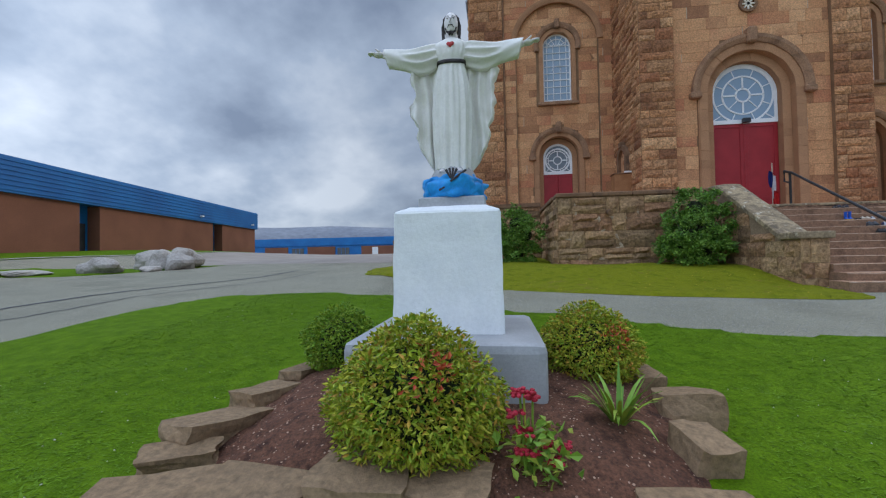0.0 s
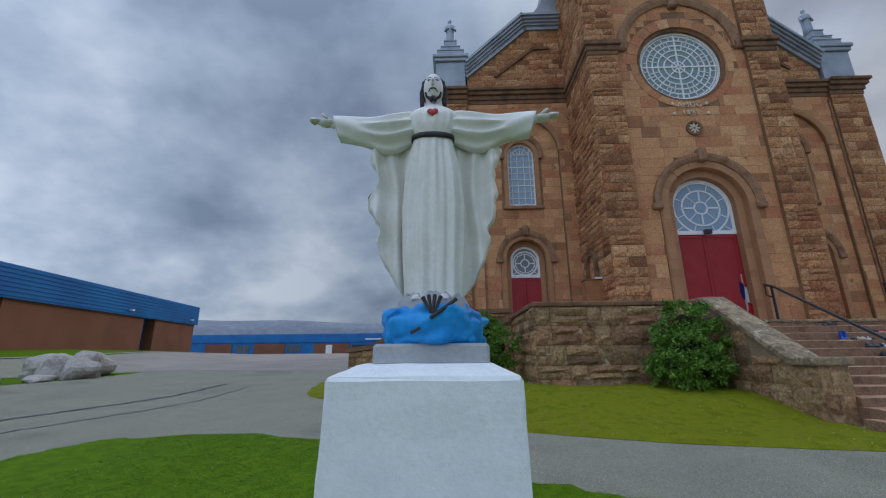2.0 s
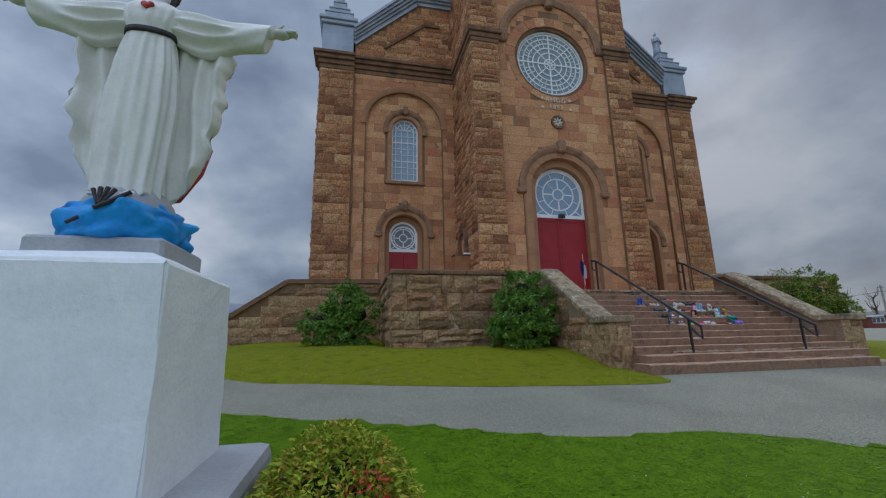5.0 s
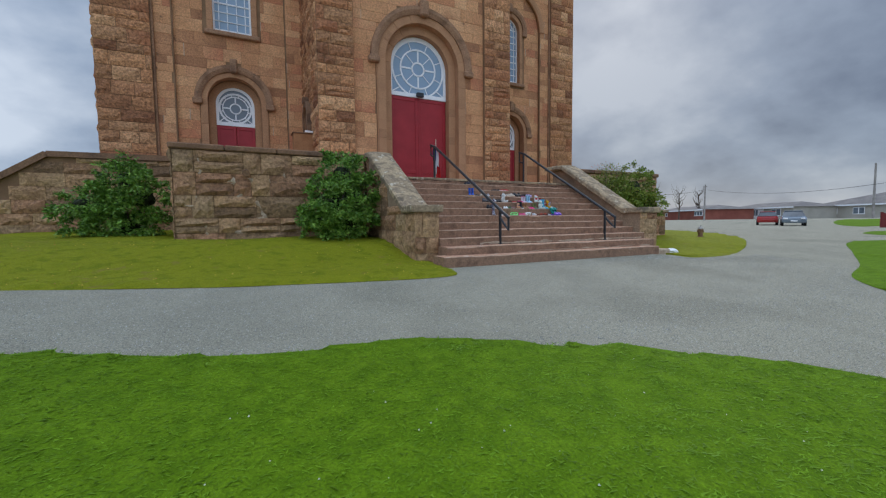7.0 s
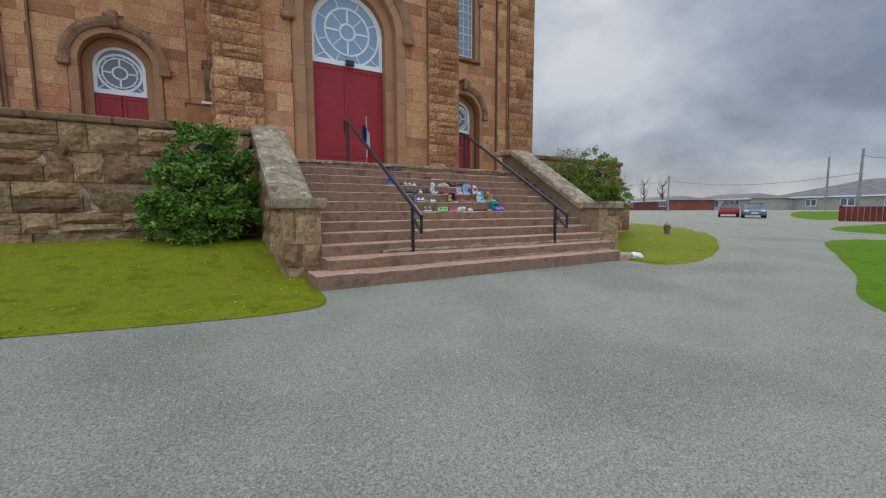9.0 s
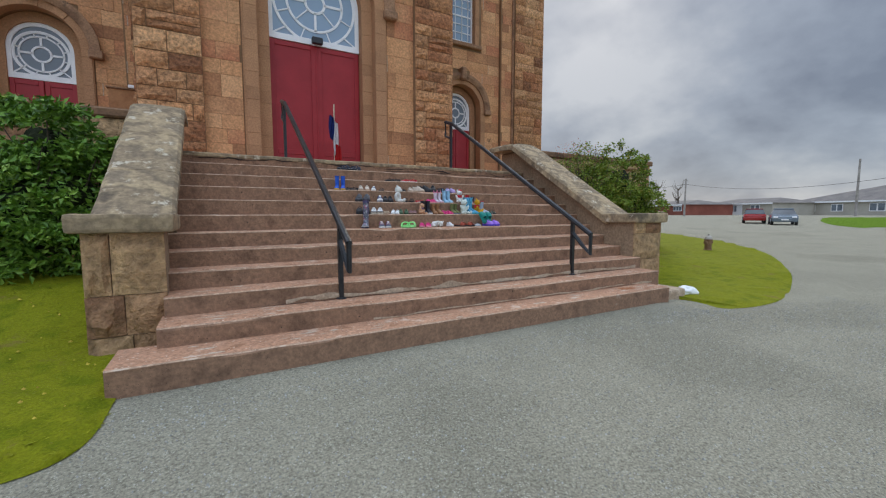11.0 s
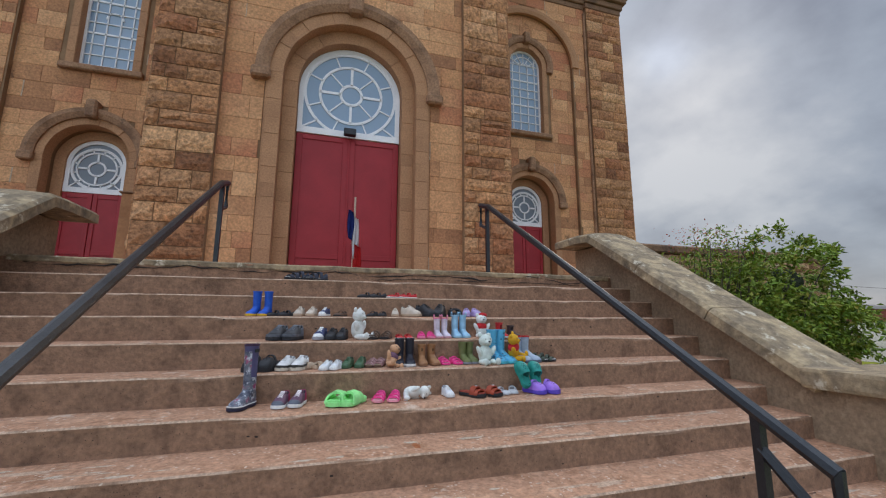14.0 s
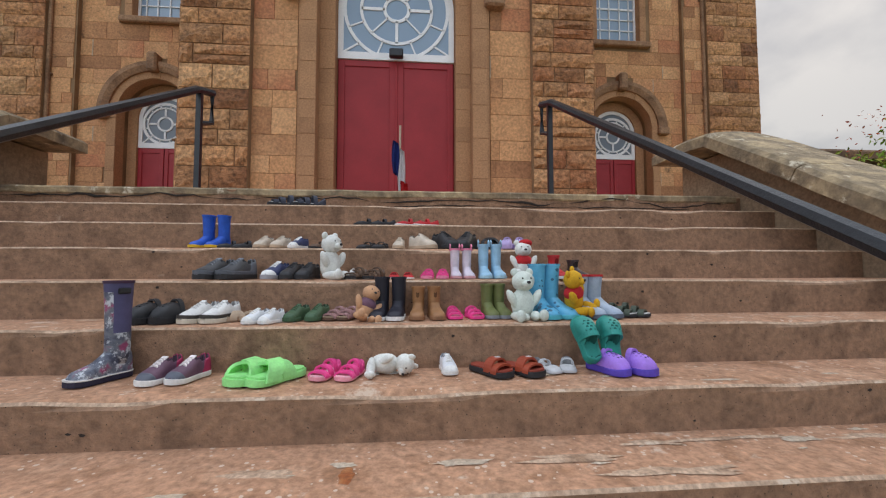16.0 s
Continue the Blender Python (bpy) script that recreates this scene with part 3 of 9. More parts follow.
lawn("lawn_school", [(-30.9, 5), (-27, 5), (-25, 12), (-24.1, 16.7), (-24.0, 22), (-23.6, 28), (-26, 38), (-29, 50), (-30.9, 51)], M_lawn, "green grass bank before the school", 1.5)
lawn("lawn_boulders", [(-22.0, 13.0), (-19.3, 13.6), (-17.0, 15.0), (-16.0, 17.5), (-15.6, 21.6), (-17.5, 20.2), (-19.5, 17.8), (-21.5, 15.5)], M_lawn, "narrow grass strip under the boulders", 1.0)


from mathutils.bvhtree import BVHTree


def blades(name, turf, loop, mat, count, box2, height, rnd, label, parent=None, keep=None):
    """Short blades of grass, too many to count."""
    tree = BVHTree.FromPolygons([v.co.copy() for v in turf.data.vertices], [tuple(p.vertices) for p in turf.data.polygons])
    verts, faces = [], []
    x0, x1, y0, y1 = box2
    while count > 0:
        x, y = rnd.uniform(x0, x1), rnd.uniform(y0, y1)
        count -= 1
        if not inside(loop, x, y) or (keep and not keep(x, y)):
            continue
        hit = tree.ray_cast(Vector((x, y, 5.0)), Vector((0, 0, -1)))[0]
        if hit is None:
            continue
        z = hit.z - 0.003
        a, w, hh = rnd.uniform(0, 6.283), rnd.uniform(0.006, 0.012), height * rnd.uniform(0.5, 1.3)
        ca, sa = math.cos(a), math.sin(a)
        lean, b = rnd.uniform(3.5, 7.0) * hh, rnd.uniform(0, 6.283)
        k = len(verts)
        verts += [(x - w * ca, y - w * sa, z), (x + w * ca, y + w * sa, z), (x + lean * math.cos(b), y + lean * math.sin(b), z + hh)]
        up = (verts[k + 1][0] - x) * (verts[k + 2][1] - y) - (verts[k + 1][1] - y) * (verts[k + 2][0] - x)
        faces.append((k, k + 1, k + 2) if up > 0 else (k, k + 2, k + 1))
    ob = new(name, raw_mesh(name, verts, faces, mat))
    if parent:
        ob.parent = parent
    return tagged(ob, label, "grass", kind="stuff")


rnd_grass = random.Random(5)
not_bed = lambda x, y: not (-2.3 < x < 1.5 and 1.6 < y < 5.3)
blades("grass", lawn_island, loop_island, M_blade, 230000, (-5, 8.4, -0.5, 8.6), 0.0095, rnd_grass, "short green mown grass", keep=not_bed)
blades("grass", lawn_mound, loop_mound, M_blade_dry, 80000, (-4.2, 6.6, 7.4, 14), 0.0065, rnd_grass, "short yellowing grass")
blades("grass", lawn_right, loop_right, M_blade_dry, 22000, (12.5, 19, 7.4, 12), 0.006, rnd_grass, "short olive grass")


def chips(name, count, box2, size, mat, rnd, label, category, keep, lift=0.0):
    """Loose flecks lying about, too many to count."""
    verts, faces = [], []
    x0, x1, y0, y1 = box2
    for _ in range(count):
        x, y = rnd.uniform(x0, x1), rnd.uniform(y0, y1)
        if not keep(x, y):
            continue
        r, z = size * rnd.uniform(0.5, 1.4), ground_z(x, y) + lift
        a = rnd.uniform(0, 6.283)
        n = len(verts)
        verts += [(x + r * math.cos(a + 1.57 * i) * rnd.uniform(0.6, 1.2), y + r * math.sin(a + 1.57 * i) * rnd.uniform(0.6, 1.2), z - 0.002) for i in range(4)]
        verts.append((x + r * rnd.uniform(-0.3, 0.3), y + r * rnd.uniform(-0.3, 0.3), z + 0.9 * r))
        faces += [(n + i, n + (i + 1) % 4, n + 4) for i in range(4)]
    return tagged(new(name, raw_mesh(name, verts, faces, mat)), label, category, kind="stuff")


M_chip = surface("pale_gravel_chip", [(0.19, 0.195, 0.175), (0.28, 0.285, 0.26), (0.44, 0.44, 0.41)], scale=9, rough=0.85, bump=0, fine=60, dirt=0.2, random_mix=0.9)
M_clover = surface("white_clover_head", [(0.42, 0.46, 0.28), (0.62, 0.62, 0.48)], scale=9, rough=0.8, bump=0, fine=60, dirt=0.2, random_mix=0.8)
M_dead_leaf = surface("fallen_yellow_leaf", [(0.40, 0.30, 0.03), (0.55, 0.42, 0.06), (0.30, 0.16, 0.03)], scale=9, rough=0.8, bump=0, fine=60, dirt=0.2, random_mix=0.8)
on_drive = lambda x, y: not inside(loop_island, x, y) and not inside(loop_mound, x, y) and not inside(loop_right, x, y)
chips("gravel", 42000, (0, 15, 2.0, 8.0), 0.0068, M_chip, rnd_grass, "small pale stone chips in the asphalt", "gravel", on_drive)
chips("gravel", 600, (6.6, 12.6, 7.62, 7.82), 0.008, M_chip, rnd_grass, "loose gravel along the foot of the steps", "gravel", on_drive)
chips("clover", 900, (-5, 8.4, -0.5, 8.6), 0.006, M_clover, rnd_grass, "small white clover heads in the mown grass", "clover", lambda x, y: inside(loop_island, x, y) and not_bed(x, y) and noise.noise(Vector((x * 0.7, y * 0.7, 4))) > 0.0, 0.058)
chips("fallen_leaves", 420, (-4.2, 6.6, 7.4, 12), 0.013, M_dead_leaf, rnd_grass, "few yellow leaves fallen on the grass", "leaves", lambda x, y: inside(loop_mound, x, y), 0.062)

lawn("pavement", [(-23.4, 23.5), (-19.5, 21.2), (-15.0, 23.0), (-8.0, 22.0), (-5.0, 24.0), (-4.0, 45), (-8, 85), (-29, 85), (-29.5, 56), (-27.5, 42), (-24, 30)], M_apron, "sandy worn asphalt apron before the school", 3.0, 0.012, 6, 0.0)


def ribbon(name, pts, w, mat, label, lift=0.008):
    """A narrow strip lying on the ground, wandering a little."""
    b = bmesh.new()
    prev = None
    for k in range(len(pts) * 8 - 7):
        i, t = divmod(k, 8)
        p = Vector(pts[i]) if i == len(pts) - 1 else Vector(pts[i]).lerp(Vector(pts[i + 1]), t / 8)
        q = Vector(pts[min(i + 1, len(pts) - 1)]) - Vector(pts[max(i - 1, 0)])
        side = Vector((-q.y, q.x)).normalized()
        p = p + side * 0.12 * noise.noise(Vector((k * 0.6, w, 0)))
        ww = w * (0.8 + 0.5 * noise.noise(Vector((k * 0.9, 3, w))))
        row = [b.verts.new((*(p + side * s * ww), ground_z(*(p + side * s * ww)) + lift)) for s in (-1, 1)]
        if prev:
            b.faces.new((prev[0], row[0], row[1], prev[1]))
        prev = row
    tagged(new(name, mesh_of(b, name, mat)), label, "road", kind="structure")


SEAM = [(-10.6, 3.0), (-9.9, 6.9), (-9.6, 7.9), (-9.4, 9.3), (-8.9, 10.6), (-8.4, 11.9), (-8.1, 13.2), (-8.3, 16)]
ribbon("road_seam", SEAM, 0.09, M_tar, "dark tar seam across the drive")
ribbon("road_seam", [(x + 1.3, y - 1.0) for x, y in SEAM[1:]], 0.03, M_tar, "thin dark crack across the drive")
ribbon("kerb", [(-24.3, 16.0), (-24.1, 20), (-23.7, 26), (-24.5, 32), (-26.5, 40)], 0.14, M_boulder, "pale kerb along the school lawn", 0.05)

# far wooded hills, distance haze put into their blue-grey colour
def far_hill():
    bm = bmesh.new()
    prev = None
    for k in range(61):
        a = radians(-10 + 140 * k / 60)
        hh = 30 + 46 * ramp01(50, 95, math.degrees(a)) + 7 * noise.noise(Vector((k * 0.22, 0, 0)))
        if math.degrees(a) < 60:
            hh *= 0.35
        p = Vector((math.cos(a), math.sin(a), 0))
        row = [bm.verts.new(p * 850 + Vector((0, 0, -3))), bm.verts.new(p * 900 + Vector((0, 0, hh * 0.7))), bm.verts.new(p * 960 + Vector((0, 0, hh))), bm.verts.new(p * 1100 + Vector((0, 0, -3)))]
        if prev:
            for i in range(3):
                bm.faces.new((prev[i], row[i], row[i + 1], prev[i + 1]))
        prev = row
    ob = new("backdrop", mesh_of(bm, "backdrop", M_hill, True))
    tagged(ob, "distant wooded hills in blue-grey painted haze", "hill", kind="structure")


far_hill()

# ---------------- church ----------------
CX = 9.53
FLOOR = 2.68
church = thing("church", "brown sandstone church front with a square tower and red doors", "church", pose(CX, 16.0, FLOOR))
rnd_stone = random.Random(11)


def church_part(name, bm, mat, label="", parent=None, smooth=False):
    """A part given in world places, hung under the church or under a part of it."""
    return part(name, bm, mat, parent or church, label, smooth, m=Matrix.Translation((-CX, -16.0, -FLOOR)) if parent is None else None)


DOOR_Z, DOOR_HALF, DOOR_SPRING = 6.33, 1.19, 7.42
ROSE_Z, ROSE_R = 13.78, 1.72
TOWER_Y, BUTT_Y, PANEL_Y, WING_Y, PIER_Y = 16.15, 16.0, 19.5, 19.36, 19.2

tower_wall = church_part("tower_wall", plate([(CX - 2.75, 0.8), (CX + 2.75, 0.8), (CX + 2.75, 24), (CX - 2.75, 24)],
                                             [arch_loop(CX, 1.52, FLOOR - 0.1, DOOR_SPRING), circle_loop(CX, ROSE_Z, ROSE_R + 0.16)], TOWER_Y, 16.9), M_mortar, "coursed brown sandstone wall")
trim = arch_trim([(CX, 1.86, FLOOR - 0.1, DOOR_SPRING), (CX, 2.3, ROSE_Z, ROSE_Z)])


def tower_keep(u0, u1, v0, v1):
    # clear of the round window below its middle as well
    out = []
    for a, b, c, d in trim(u0, u1, v0, v1):
        if d <= ROSE_Z and d > ROSE_Z - 2.0:
            w = math.sqrt(max(0, 2.0 ** 2 - (ROSE_Z - d) ** 2))
            if b <= CX - w or a >= CX + w:
                out.append((a, b, c, d))
            else:
                if a < CX - w - 0.05:
                    out.append((a, CX - w, c, d))
                if b > CX + w + 0.05:
                    out.append((CX + w, b, c, d))
        elif c < ROSE_Z < d:
            for e, f in ((a, min(b, CX - 2.0)), (max(a, CX + 2.0), b)):
                if f - e > 0.05:
                    out.append((e, f, c, d))
        else:
            out.append((a, b, c, d))
    return out


blocks = courses(CX - 2.7, CX + 2.7, FLOOR, 18.2, (0.40, 0.46, 0.52, 0.34), (0.5, 1.15), rnd_stone, tower_keep)
blocks += courses(CX - 2.7, CX + 2.7, 18.9, 23.5, (0.34, 0.4), (0.5, 1.0), rnd_stone)
lay(tower_wall, "stone", blocks, (0, TOWER_Y, 0), 0, "smooth", M_ashlar, 0.016, 300, rnd_stone, repoint=0.14)

for s in (-1, 1):
    x0, x1 = sorted((CX + s * 2.68, CX + s * 3.93))
    buttress = church_part("buttress", box(x0, x1, BUTT_Y, 19.6, 0.8, 24), M_mortar, "rock-faced sandstone corner buttress")
    b = courses(x0, x1, FLOOR, 14.15, (0.3, 0.38, 0.46), (0.36, 1.25), rnd_stone, split=0.15) + courses(x0, x1, 14.9, 23, (0.3, 0.36), (0.35, 0.8), rnd_stone)
    lay(buttress, "stone", b, (0, BUTT_Y, 0), 0, "rock", M_rock, 0.06, 130, rnd_stone, joint=0.02)
    # the flank towards the wing
    side = courses(0, 3.5, FLOOR, 14.15, (0.24, 0.3, 0.36), (0.35, 0.9), rnd_stone) + courses(0, 3.5, 14.9, 23, (0.3, 0.36), (0.4, 0.9), rnd_stone)
    if s < 0:
        lay(buttress, "stone", side, (x0, 19.5, 0), -90, "rock", M_rock, 0.07, 150, rnd_stone, joint=0.022)
    else:
        lay(buttress, "stone", side, (x1, 16.0, 0), 90, "rock", M_rock, 0.07, 60, rnd_stone)
    cap = bmesh.new()
    add_box(cap, x0 - 0.16, x1 + 0.16, BUTT_Y - 0.18, 19.4, 14.62, 14.85, 0.03)
    add_box(cap, x0 - 0.08, x1 + 0.08, BUTT_Y - 0.09, 19.4, 14.38, 14.62, 0.03)
    add_box(cap, x0 - 0.03, x1 + 0.03, BUTT_Y - 0.04, 19.4, 14.18, 14.38, 0.02)
    church_part("string_course", cap, M_dark_trim, "dark weathered moulded stone band")

# tower band beside the round window and the dark course above it
band = bmesh.new()
for s in (-1, 1):
    x0, x1 = sorted((CX + s * 2.3, CX + s * 2.68))
    add_box(band, x0, x1, BUTT_Y + 0.0, 16.3, 14.4, 14.8, 0.03)
add_box(band, CX - 2.68, CX + 2.68, 16.02, 16.3, 18.25, 18.85, 0.05)
church_part("string_course", band, M_dark_trim, "dark weathered moulded stone band")

# door surround: jambs, archivolt, hood with keystone
church_surround = church_part("door_surround", plate(arch_loop(CX, 1.84, FLOOR, DOOR_SPRING, 32), [arch_loop(CX, 1.5, FLOOR + 0.002, DOOR_SPRING, 32)], TOWER_Y - 0.06, TOWER_Y + 0.3), M_trim, "dressed buff stone door surround")
church_reveal = church_part("door_reveal", plate(arch_loop(CX, 1.5, FLOOR, DOOR_SPRING, 32), [arch_loop(CX, 1.2, FLOOR + 0.002, DOOR_SPRING, 32)], 16.36, 16.9), M_trim)
hood = arch_band(CX, DOOR_SPRING, 1.78, 2.06, TOWER_Y - 0.2, TOWER_Y + 0.05, -0.02, math.pi + 0.02, 36)
for s in (-1, 1):
    x0, x1 = sorted((CX + s * 1.74, CX + s * 2.14))
    add_box(hood, x0, x1, TOWER_Y - 0.22, TOWER_Y + 0.03, DOOR_SPRING - 0.22, DOOR_SPRING + 0.02, 0.04)
add_box(hood, CX - 0.17, CX + 0.17, TOWER_Y - 0.32, TOWER_Y + 0.03, DOOR_SPRING + 1.7, DOOR_SPRING + 2.28, 0.06)
church_part("hood_mould", hood, M_hood, "moulded brown stone arch with a keystone")


def ring(bm, cx, cz, r, w, y0, y1, n=40, a0=0.0, a1=2 * math.pi):
    full = abs(a1 - a0 - 2 * math.pi) < 1e-4
    path = [((cx, 0, cz), (math.cos(a0 + (a1 - a0) * k / n), 0, math.sin(a0 + (a1 - a0) * k / n)), (0, 1, 0)) for k in range(n if full else n + 1)]
    return add_sweep(bm, path, [(r - w / 2, y1), (r - w / 2, y0), (r + w / 2, y0), (r + w / 2, y1)], closed=full)


def bar(bm, x0, z0, x1, z1, w, y0, y1):
    d = Vector((x1 - x0, 0, z1 - z0)).normalized()
    side = Vector((-d.z, 0, d.x))
    path = [((x0, 0, z0), side, (0, 1, 0)), ((x1, 0, z1), side, (0, 1, 0))]
    return add_sweep(bm, path, [(-w / 2, y1), (-w / 2, y0), (w / 2, y0), (w / 2, y1)])


def fanlight(cx, z0, half, spring, y, name, grand=True):
    """A white arched frame with a wheel of glazing bars and obscured glass."""
    rim, sill = (0.11, 0.15) if grand else (0.10, 0.14)
    holder = church_part(name, plate(arch_loop(cx, half, z0, spring, 32), [arch_loop(cx, half - rim, z0 + sill, spring, 32)], y, y + 0.08), M_paint_white, "white arched fanlight with a wheel of glazing bars")
    bars = bmesh.new()
    y0, y1 = y + 0.012, y + 0.06
    if grand:
        cz = spring
        hub, mid, rim_r = 0.21 * half, 0.61 * half, 0.89 * half
        ring(bars, cx, cz, hub, 0.065, y0, y1, 28)
        ring(bars, cx, cz, mid, 0.06, y0, y1)
        ring(bars, cx, cz, rim_r, 0.065, y0, y1, 48)
        for k in range(8):
            a = math.pi * k / 4
            bar(bars, cx + hub * math.cos(a), cz + hub * math.sin(a), cx + mid * math.cos(a), cz + mid * math.sin(a), 0.03 if k % 2 else 0.06, y0, y1)
            a += math.pi / 8
            bar(bars, cx + mid * math.cos(a), cz + mid * math.sin(a), cx + rim_r * math.cos(a), cz + rim_r * math.sin(a), 0.03, y0, y1)
        for s in (-1, 1):
            bar(bars, cx + s * rim_r * 0.72, cz - rim_r * 0.70, cx + s * (half - rim), z0 + sill, 0.035, y0, y1)
    else:
        cz = z0 + 0.68
        hub, mid, rim_r = 0.28 * half, 0.66 * half, 0.82 * half
        ring(bars, cx, cz, hub, 0.05, y0, y1, 24)
        ring(bars, cx, cz, mid, 0.04, y0, y1, 36)
        ring(bars, cx, cz, rim_r, 0.07, y0, y1, 40)
        for k in range(4):
            a = math.pi * k / 2
            bar(bars, cx + hub * math.cos(a), cz + hub * math.sin(a), cx + mid * math.cos(a), cz + mid * math.sin(a), 0.05, y0, y1)
        for k in range(12):
            a = math.pi * (k + 0.5) / 6
            bar(bars, cx + mid * math.cos(a), cz + mid * math.sin(a), cx + rim_r * math.cos(a), cz + rim_r * math.sin(a), 0.028, y0, y1)
        for s in (-1, 1):
            bar(bars, cx + s * rim_r * 0.72, cz - rim_r * 0.70, cx + s * (half - rim), z0 + sill, 0.03, y0, y1)
    part("glazing_grille", bars, M_paint_white, holder)
    part("pane", plate(arch_loop(cx, half - 0.05, z0 + 0.08, spring, 32), [], y + 0.035, y + 0.05), M_frost if grand else M_frost_dark, holder, "pale blue obscured glass" if grand else "grey obscured glass")
    return holder


fanlight(CX, DOOR_Z, DOOR_HALF, DOOR_SPRING, 16.58, "fanlight")


def door_leaf(x0, x1, z0, z1, y, rails):
    leaf = church_part("door_leaf", box(x0 + 0.004, x1 - 0.004, y, y + 0.06, z0, z1, 0.006), M_red_door, "red painted wooden door leaf")
    w = x1 - x0
    rim = min(0.14, w * 0.16)
    # stiles and rails stand proud round sunk panels
    b = bmesh.new()
    add_box(b, x0 + 0.006, x0 + rim, y - 0.025, y, z0 + 0.01, z1 - 0.01, 0.006)
    add_box(b, x1 - rim, x1 - 0.006, y - 0.025, y, z0 + 0.01, z1 - 0.01, 0.006)
    for a, c in rails:
        add_box(b, x0 + rim, x1 - rim, y - 0.022, y, a, c, 0.006)
    part("raised_frame", b, M_red_door, leaf)
    return leaf


for s in (-1, 1):
    x0, x1 = sorted((CX + s * 0.004, CX + s * DOOR_HALF))
    leaf = door_leaf(x0, x1, FLOOR + 0.02, DOOR_Z, 16.63, ((FLOOR + 0.03, FLOOR + 0.22), (FLOOR + 0.72, FLOOR + 0.84), (DOOR_Z - 0.14, DOOR_Z - 0.02)))
part("astragal", box(CX - 0.03, CX + 0.03, 16.59, 16.63, FLOOR + 0.02, DOOR_Z - 0.01, 0.01), M_red_door, church, m=Matrix.Translation((-CX, -16.0, -FLOOR)))
lampbm = bmesh.new()
add_box(lampbm, CX - 0.14, CX + 0.14, 16.36, 16.5, DOOR_Z - 0.02, DOOR_Z + 0.15, 0.02)
tube([(CX, 16.5, DOOR_Z + 0.12), (CX, 16.58, DOOR_Z + 0.1)], 0.03, 6, lampbm)
church_part("floodlight", lampbm, M_black_iron, "small black floodlight over the door")


def voussoirs(cx, spring, r0, r1, y, n, parent, z_foot):
    """Wedge stones round an arch and the jamb stones under it, each a piece."""
    for k in range(n):
        a0, a1 = math.pi * k / n + 0.003 / r1, math.pi * (k + 1) / n - 0.003 / r1
        pts = [(r * math.cos(a), r * math.sin(a)) for r, a in ((r0, a0), (r1, a0), (r1, (a0 + a1) / 2), (r1, a1), (r0, a1), (r0, (a0 + a1) / 2))]
        out = 0.022 + 0.008 * math.sin(k * 2.7)
        verts = [(cx + p, y, spring + q) for p, q in pts] + [(cx + p, y - out, spring + q) for p, q in pts]
        faces = [tuple(range(6, 12))[::-1]] + [(i, (i + 1) % 6, 6 + (i + 1) % 6, 6 + i) for i in range(6)]
        part("stone", raw_mesh("stone", verts, faces, M_trim), None, parent)
    for s in (-1, 1):
        z, k = z_foot, 0
        while z < spring - 0.02:
            h = min(spring, z + (0.36, 0.44, 0.30)[k % 3])
            a, b = sorted((cx + s * r0, cx + s * r1))
            part("stone", box(a + 0.004, b - 0.004, y - 0.022 - 0.006 * (k % 2), y, z + 0.0025, h - 0.0025), M_trim, parent)
            z, k = h, k + 1


voussoirs(CX, DOOR_SPRING, 1.5, 1.8, TOWER_Y - 0.06, 15, church_surround, FLOOR)
voussoirs(CX, DOOR_SPRING, 1.2, 1.5, 16.36, 13, church_reveal, FLOOR)
# round window
rose = church_part("rose_window", ring(bmesh.new(), CX, ROSE_Z, ROSE_R - 0.03, 0.14, 16.32, 16.5, 56), M_paint_white, "round window with white concentric glazing bars")
bars = bmesh.new()
for r in (0.27, 0.6, 0.86, 1.1, 1.34, 1.56):
    ring(bars, CX, ROSE_Z, r, 0.05, 16.36, 16.42, 48)
for k in range(8):
    a = math.pi * k / 4
    bar(bars, CX + 0.05 * math.cos(a), ROSE_Z + 0.05 * math.sin(a), CX + 1.68 * math.cos(a), ROSE_Z + 1.68 * math.sin(a), 0.06 if k % 2 == 0 else 0.045, 16.35, 16.42)
    for q, (r0, r1) in ((0.33, (0.86, 1.34)), (0.66, (0.86, 1.34)), (0.5, (1.1, 1.68)), (0.2, (1.34, 1.68)), (0.8, (1.34, 1.68))):
        c = a + math.pi / 4 * q
        bar(bars, CX + r0 * math.cos(c), ROSE_Z + r0 * math.sin(c), CX + r1 * math.cos(c), ROSE_Z + r1 * math.sin(c), 0.03, 16.36, 16.42)
part("glazing_grille", bars, M_paint_white, rose)
part("pane", plate(circle_loop(CX, ROSE_Z, ROSE_R), [], 16.4, 16.41), M_rose_glass, rose, "grey-green obscured glass")
rose_ring = church_part("rose_surround", ring(bmesh.new(), CX, ROSE_Z, ROSE_R + 0.08, 0.2, 16.2, 16.45, 56), M_dark_trim, "dressed stone ring round the window")
for k in range(26):
    a0, a1 = 2 * math.pi * k / 26 + 0.003, 2 * math.pi * (k + 1) / 26 - 0.003
    top = 2.32 if math.sin((a0 + a1) / 2) > -0.1 else 2.16
    pts = [(r * math.cos(a), r * math.sin(a)) for r, a in ((1.86, a0), (top, a0), (top, a1), (1.86, a1))]
    verts = [(CX + p, y, ROSE_Z + q) for y in (16.2, 16.125 - 0.004 * (k % 3)) for p, q in pts]
    part("stone", raw_mesh("stone", verts, [(7, 6, 5, 4)] + [(i, (i + 1) % 4, 4 + (i + 1) % 4, 4 + i) for i in range(4)], M_ashlar), None, rose_ring)
hood = arch_band(CX, ROSE_Z + 0.75, 2.25, 2.62, 15.98, 16.2, 0, math.pi, 36)
